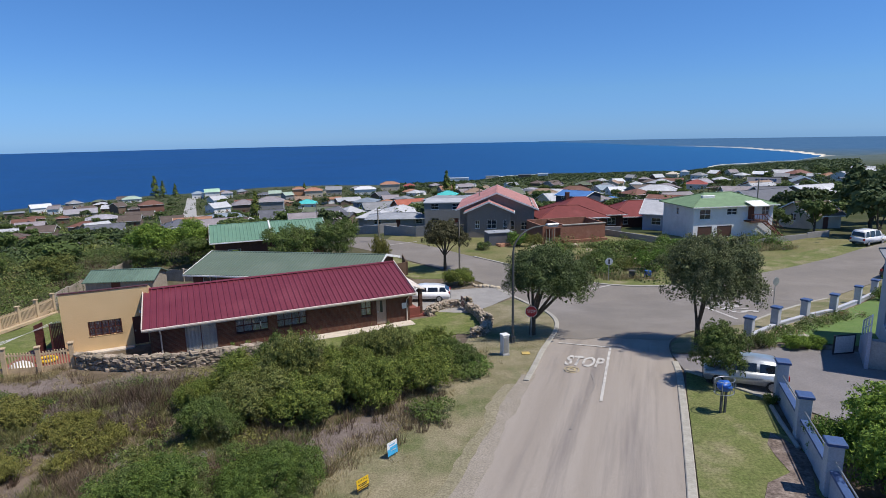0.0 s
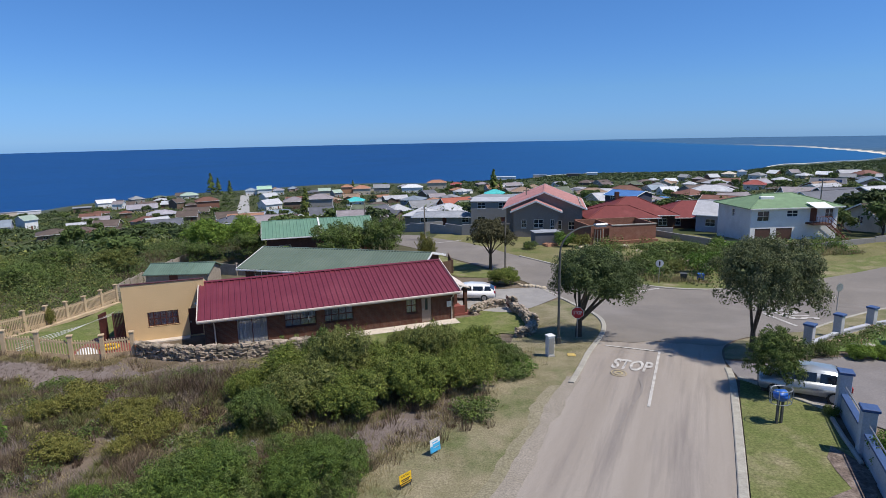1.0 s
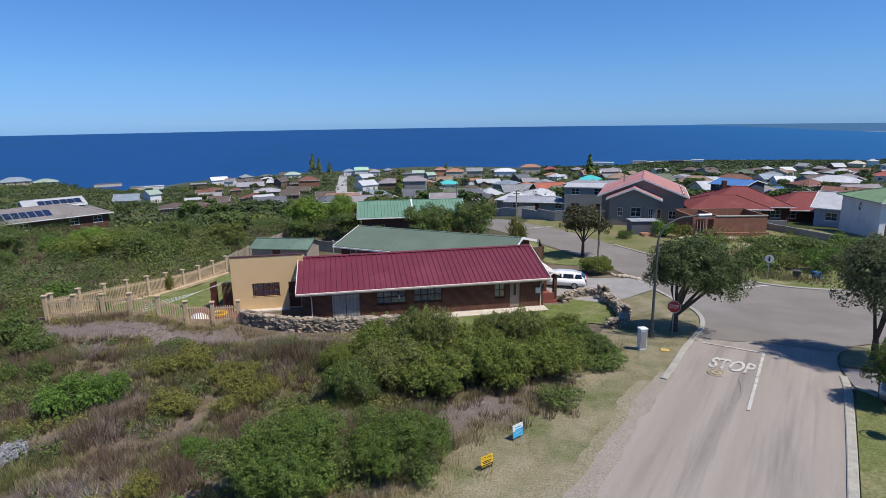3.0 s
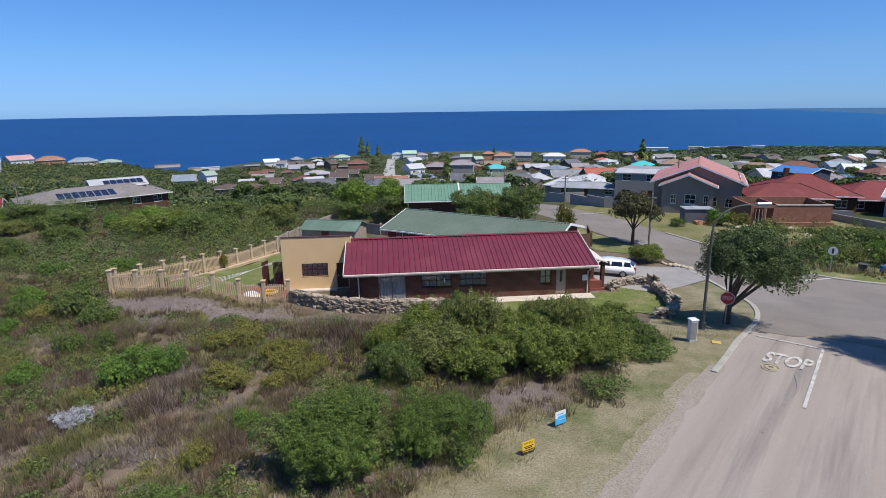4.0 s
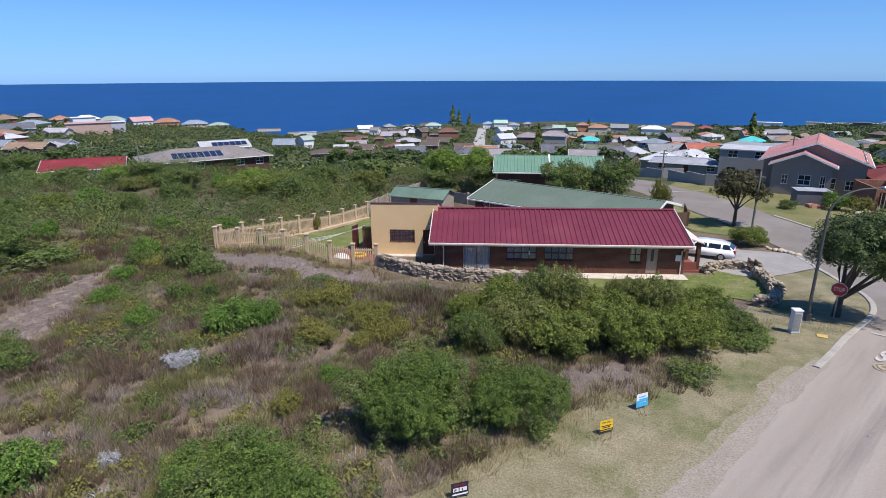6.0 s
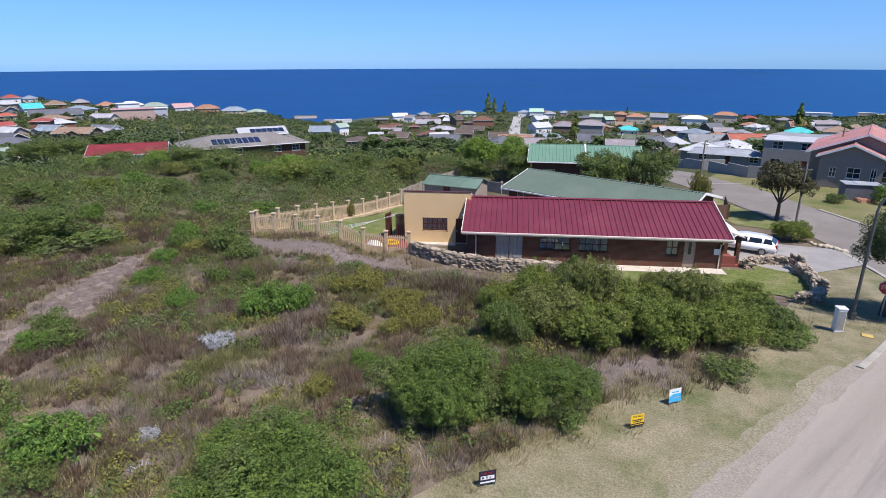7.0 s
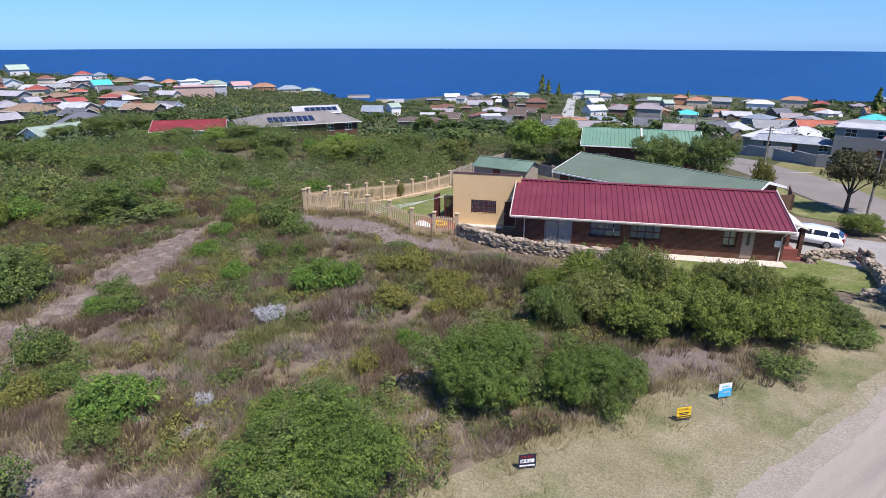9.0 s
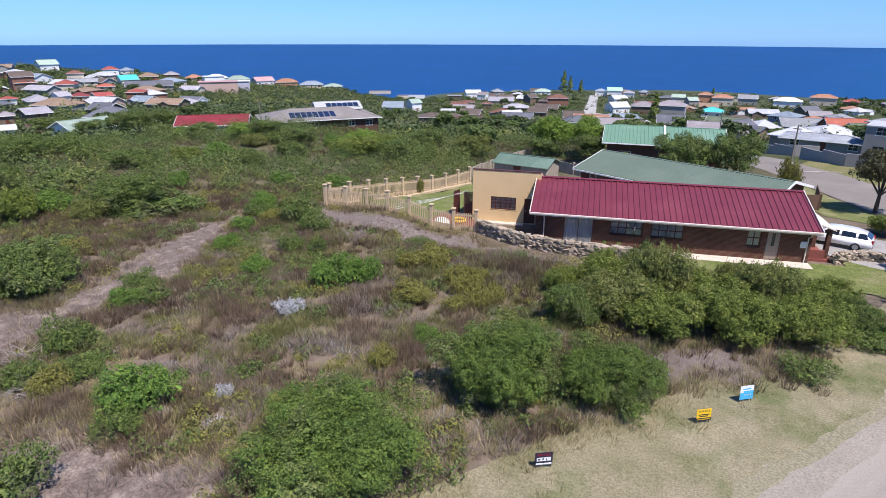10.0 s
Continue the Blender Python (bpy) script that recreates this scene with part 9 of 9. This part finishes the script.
house(-185.5, 47.9, 75, 3.5, 5.0, 1.80, ROOFS["white"], WALLS["white"], "low white-roofed outbuilding in the town", rise=0.80, roof="gable", far=True)
house(-186.6, 54.9, 73, 5.1, 5.0, 1.80, ROOFS["redbrown"], WALLS["brown"], "low house with a red-brown roof", rise=0.80, roof="hip", far=True)
house(-292.1, 100.4, 101, 5.0, 6.4, 3.73, ROOFS["lilac"], WALLS["white"], "white gabled house with a lilac roof", rise=1.54, roof="gable", far=True)
house(-298.7, 107.5, 70, 7.2, 6.1, 2.79, ROOFS["maroon"], WALLS["pink"], "pinkish house with a maroon roof", rise=1.47, roof="hip", far=True)
house(-300.3, 119.0, 88, 7.7, 8.6, 2.40, ROOFS["red"], WALLS["cream"], "house with a red tiled roof", rise=1.39, roof="gable", far=True)
house(-288.8, 127.5, 50, 7.5, 7.9, 5.00, ROOFS["red"], WALLS["brick"], "two-storey brick house with a red roof", rise=1.38, roof="hip", storeys=2, far=True)
house(-367.1, 160.8, 81, 9.6, 10.1, 3.08, ROOFS["turq"], WALLS["white"], "white house with a turquoise roof", rise=2.43, roof="gable", far=True)
house(-388.0, 181.2, 64, 11.2, 9.5, 3.01, ROOFS["tan"], WALLS["brick"], "house with a tan tiled roof", rise=2.29, roof="hip", far=True)
house(-340.3, 150.7, 64, 24.0, 10.5, 2.62, ROOFS["slate"], WALLS["grey"], "long dark grey house in the town", rise=2.52, roof="gable", far=True)
house(-338.6, 97.9, 83, 9.1, 8.9, 6.87, ROOFS["brown"], WALLS["brick"], "stepped brown brick house on the slope", rise=2.13, roof="gable", storeys=2, far=True)
house(-338.4, 98.6, 83, 9.1, 8.9, 3.90, ROOFS["orangered"], WALLS["brown"], "brown house with an orange-red roof", rise=2.13, roof="hip", far=True)
house(-337.6, 115.0, 55, 8.5, 8.9, 3.59, ROOFS["red"], WALLS["cream"], "cream house with a red roof", rise=2.15, roof="hip", far=True)
house(-434.1, 142.4, 86, 10.4, 10.5, 4.13, ROOFS["palegreen"], WALLS["white"], "white house with a pale green roof", rise=2.52, roof="gable", far=True)
house(-299.9, 80.5, 74, 6.0, 5.1, 2.40, ROOFS["red"], WALLS["white"], "house with a red roof", rise=0.86, roof="hip", far=True)
house(-341.2, 136.3, 68, 8.3, 7.1, 2.40, ROOFS["orangered"], WALLS["cream"], "house with an orange-red roof", rise=1.46, roof="hip", far=True)
house(-388.2, 226.3, 69, 13.3, 10.5, 5.54, ROOFS["white"], WALLS["white"], "white flat-roofed house in the town", rise=0.00, roof="flat", far=True)
house(-325.1, 185.3, 59, 21.5, 10.5, 6.23, ROOFS["pink"], WALLS["pink"], "pinkish flat-roofed house with terraces", rise=0.00, roof="flat", far=True)
house(-337.8, 212.9, 57, 12.5, 10.5, 5.67, ROOFS["white"], WALLS["lilacwall"], "pale two-storey flat-roofed house in the town", rise=0.00, roof="flat", far=True)
house(-418.8, 213.3, 62, 9.8, 8.4, 2.81, ROOFS["mauve"], WALLS["brick"], "house with a mauve roof on the ridge", rise=2.01, roof="hip", far=True)
house(-412.3, 225.7, 61, 11.5, 9.8, 2.51, ROOFS["orange"], WALLS["cream"], "house with an orange roof on the ridge", rise=2.34, roof="hip", far=True)
house(-405.9, 237.0, 59, 15.6, 10.5, 3.57, ROOFS["white"], WALLS["white"], "white house on the ridge", rise=2.52, roof="hip", far=True)
house(-398.3, 249.6, 57, 16.4, 10.5, 3.24, ROOFS["sage"], WALLS["white"], "house with a grey-green roof on the ridge", rise=2.52, roof="hip", far=True)
house(-386.6, 267.3, 75, 13.6, 10.5, 3.73, ROOFS["pink"], WALLS["white"], "white and pink house on the ridge", rise=2.52, roof="gable", far=True)
house(-378.8, 278.4, 53, 16.4, 10.5, 3.39, ROOFS["orange"], WALLS["orange"], "orange house on the ridge", rise=2.52, roof="hip", far=True)
house(-367.8, 292.7, 50, 17.2, 10.5, 2.59, ROOFS["bluegrey"], WALLS["cream"], "house with a blue-grey roof on the ridge", rise=2.52, roof="hip", far=True)
house(-356.3, 306.6, 48, 13.9, 10.5, 2.40, ROOFS["sage"], WALLS["cream"], "low house with a sage roof", rise=1.91, roof="hip", far=True)
house(-860.1, 857.4, 44, 44.5, 12.0, 8.80, ROOFS["slate"], WALLS["cream"], "low building near the shore", rise=0.00, roof="flat", far=True)
house(-718.5, 787.9, 42, 20.5, 10.5, 7.69, ROOFS["mauve"], WALLS["cream"], "small building near the shore", rise=0.00, roof="flat", far=True)
house(-645.9, 735.2, 40, 27.3, 10.5, 8.80, ROOFS["white"], WALLS["white"], "white building near the shore", rise=0.00, roof="flat", far=True)
house(-222.9, 257.1, 69, 6.1, 7.6, 5.18, ROOFS["palegreen"], WALLS["white"], "house with a grey-green gabled roof", rise=1.82, roof="gable", far=True)
house(-229.7, 239.4, 33, 11.0, 10.5, 2.81, ROOFS["bluegrey"], WALLS["lilacwall"], "pale blue gabled house in the town", rise=2.52, roof="gable", far=True)
house(-158.3, 186.8, 39, 10.3, 8.7, 2.40, ROOFS["brown"], WALLS["brown"], "brown hipped-roof house in the town", rise=1.50, roof="hip", far=True)
house(-385.4, 138.8, 70, 8.6, 7.3, 4.38, ROOFS["redbrown"], WALLS["cream"], "house with a red-brown roof", rise=1.75, roof="hip", far=True)
house(-434.6, 179.1, 67, 9.8, 8.4, 3.71, ROOFS["red"], WALLS["white"], "white house with a red roof", rise=2.01, roof="hip", far=True)
house(-436.6, 191.7, 66, 8.3, 7.1, 3.08, ROOFS["bluegrey"], WALLS["white"], "white house with a pale roof", rise=1.70, roof="hip", far=True)

drape_strip("town_road", [(-128, 286), (-140, 316), (-182, 414.6), (-232, 532)], 7.5, 1.0, CONCRETE, "pale town road climbing towards the sea")
drape_strip("town_road", [(-40, 118), (-75, 190), (-128, 286)], 6.5, 1.0, ASPHALT2, "grey town road between the houses")
drape_strip("town_road", [(-150, 322), (-95, 300), (-20, 296), (60, 300), (140, 262)], 6, 1.0, CONCRETE, "pale town street across the slope")
drape_strip("town_road", [(-330, 118), (-290, 130), (-250, 150), (-215, 175)], 6, 1.0, CONCRETE, "pale street between the hillside houses")

# more of the town's houses, street by street
rt = random.Random(5)
LOOKS = [("grey", "grey"), ("mauve", "mauve grey"), ("lilac", "lilac grey"), ("brown", "brown"), ("redbrown", "red-brown"), ("lightgrey", "pale grey"), ("slate", "slate"), ("tan", "tan"),
         ("olivegreen", "olive green"), ("mauve", "mauve grey"), ("lightgrey", "pale grey"), ("brown", "brown"), ("orange", "orange"), ("bluegrey", "blue-grey")]
made = 0
for k in range(6000):
    if made >= 118:
        break
    if rt.random() < 0.72:
        az, r = rt.uniform(-37, 38), rt.uniform(150, 620)
        if r > 560 - 60 * math.sin(radians(az * 3)) and az > -10:
            continue
    else:
        az, r = rt.uniform(-76, -61), rt.uniform(250, 455)
    x, y = r * math.sin(radians(az)), r * math.cos(radians(az))
    if any(math.hypot(x - a, y - b) < s + 6.5 for a, b, s in SITES) or abs(x + 140 + (y - 316) * 0.425) < 13 and y > 280:
        continue
    roof, word = rt.choice(LOOKS)
    L, D = rt.uniform(9, 15), rt.uniform(8, 11)
    house(x - L / 2, y - D / 2, rt.choice((20, 25, -65 + 90, -10, 62)) + rt.uniform(-6, 6), L, D, rt.uniform(2.3, 2.9), ROOFS[roof], WALLS[rt.choice(("white", "cream", "grey", "brown", "brick", "pink"))],
          "town house with a " + word + " roof", rise=D * rt.uniform(0.17, 0.25), roof=rt.choice(("hip", "gable")), far=True, wing=rt.choice((0.0, 0.06, 0.5, 0.58)))
    made += 1

# garden trees between them
placed = 0
while placed < 255:
    az, r = rt.uniform(-77, 41), 120 + 480 * rt.random() ** 1.1
    if -60 < az < -38 and rt.random() < 0.75 or az < -38 and r < 170:
        continue
    x, y = r * math.sin(radians(az)), r * math.cos(radians(az))
    if any(math.hypot(x - a, y - b) < s * 0.9 for a, b, s in SITES) or abs(x + 140 + (y - 316) * 0.425) < 7 and y > 260:
        continue
    plant_tree(rt.choice(("far", "far", "fardark")), x, y, rt.uniform(2.6, 5.2), rt.uniform(4.5, 9.5))
    placed += 1


def garden_spot(rng):
    r, az = rng.uniform(130, 600), rng.uniform(-37, 41) if rng.random() < 0.75 else rng.uniform(-77, -60)
    x, y = r * math.sin(radians(az)), r * math.cos(radians(az))
    if any(math.hypot(x - a, y - b) < s * 0.85 for a, b, s in SITES) or abs(x + 140 + (y - 316) * 0.425) < 7 and y > 260 or (az < -50 and r < 190):
        return None
    return x, y, 0.5 + 0.9 * rng.random() ** 2


tufts("town_shrubbery", 63, 1500, LEAF_MID, "garden trees and shrubs between the town houses", garden_spot, 3.6, 34, 0.62, 2.6, leafy=True)

# rubble and pale heaps on the lot across the street
for k in range(26):
    x, y, s = rt.uniform(12, 36), rt.uniform(64, 78), rt.uniform(0.25, 0.9)
    bm = bmesh.new()
    bmesh.ops.create_icosphere(bm, subdivisions=2, radius=s)
    for v in bm.verts:
        v.co *= 1 + 0.4 * noise.noise(v.co * 2.5 + Vector((k, 0, 0)))
        v.co.z *= 0.55
    o = tagged(finish("rubble_heap", bm, PALE_RUBBLE, None, "", True), "pale sandy rubble heap in the weeds", "rubble", "rubble heaps")
    o.location = (x, y, ground_z(x, y) + 0.05)
for x, y, m, label in ((18.9, 55.4, DARK_POLE, "small dark litter bin on the verge"), (20.4, 55.2, BAG, "small blue litter bin on the verge")):
    b = empty("litter_bin", pose(x, y, ground_z(x, y), 0, 0, -15), label, "litter bin", "bins on the verge")
    part("body", boxed(-0.32, 0.32, -0.25, 0.25, 0.1, 0.68, bevel=0.04), m, b)
    part("lid", boxed(-0.35, 0.35, -0.28, 0.28, 0.68, 0.74, bevel=0.02), m, b)
    part("foot", boxed(-0.3, 0.3, -0.2, 0.2, -0.1, 0.1), DARK_POLE, b)

# washing lines, a paddling ring and pots by the house
bm = bmesh.new()
for k in range(4):
    a, b = Vector(at_house(-6.0 + 0.25 * k, 6.2, FLOOR + 2.0)), Vector(at_house(-10.6 - 0.2 * k, 0.9 + 0.5 * k, FLOOR + 1.55))
    tube(bm, [a, a.lerp(b, 0.5) - Vector((0, 0, 0.12)), b], 0.012, 4)
tagged(finish("washing_line", bm, SIGN_WHITE), "white washing lines over the lawn", "washing line")
bm = bmesh.new()
ring = [(0.55 * math.cos(a), 0.45 * math.sin(a), 0.12) for a in (2 * math.pi * k / 20 for k in range(21))]
tube(bm, ring, 0.12, 8)
o = tagged(finish("paddling_ring", bm, B_YEL, None, "", True), "yellow inflatable ring on the red patio", "toy")
o.location = at_house(-6.1, 3.6, FLOOR + 0.08)
bm = bmesh.new()
bmesh.ops.create_icosphere(bm, subdivisions=3, radius=0.7)
for v in bm.verts:
    v.co *= 1 + 0.15 * noise.noise(v.co * 4)
    v.co.z = max(0, v.co.z * 0.75)
o = tagged(finish("garden_cover", bm, SIGN_WHITE, None, "", True), "white covered heap behind the fence", "heap")
o.location = at_house(-7.4, 3.0, FLOOR - 0.02)
for k, a in enumerate((5.3, 6.3, 8.1, 9.2)):
    pt = empty("plant_pot", Matrix.Translation(at_house(a, 0.2, FLOOR + 0.02)), "small clay plant pot with a green plant", "plant pot", "pots along the wall")
    bm = bmesh.new()
    bmesh.ops.create_cone(bm, cap_ends=True, segments=12, radius1=0.11, radius2=0.16, depth=0.28, matrix=Matrix.Translation((0, 0, 0.14)))
    part("pot", bm, CLAY, pt)
    rng = np.random.default_rng(70 + k)
    d = rng.normal(size=(60, 3))
    d /= np.linalg.norm(d, axis=1)[:, None]
    o = new("plant", leaf_mesh("plant", leaf_tris(rng, d * 0.16 + (0, 0, 0.4), d, 0.14), LEAF_MID))
    o.parent = pt
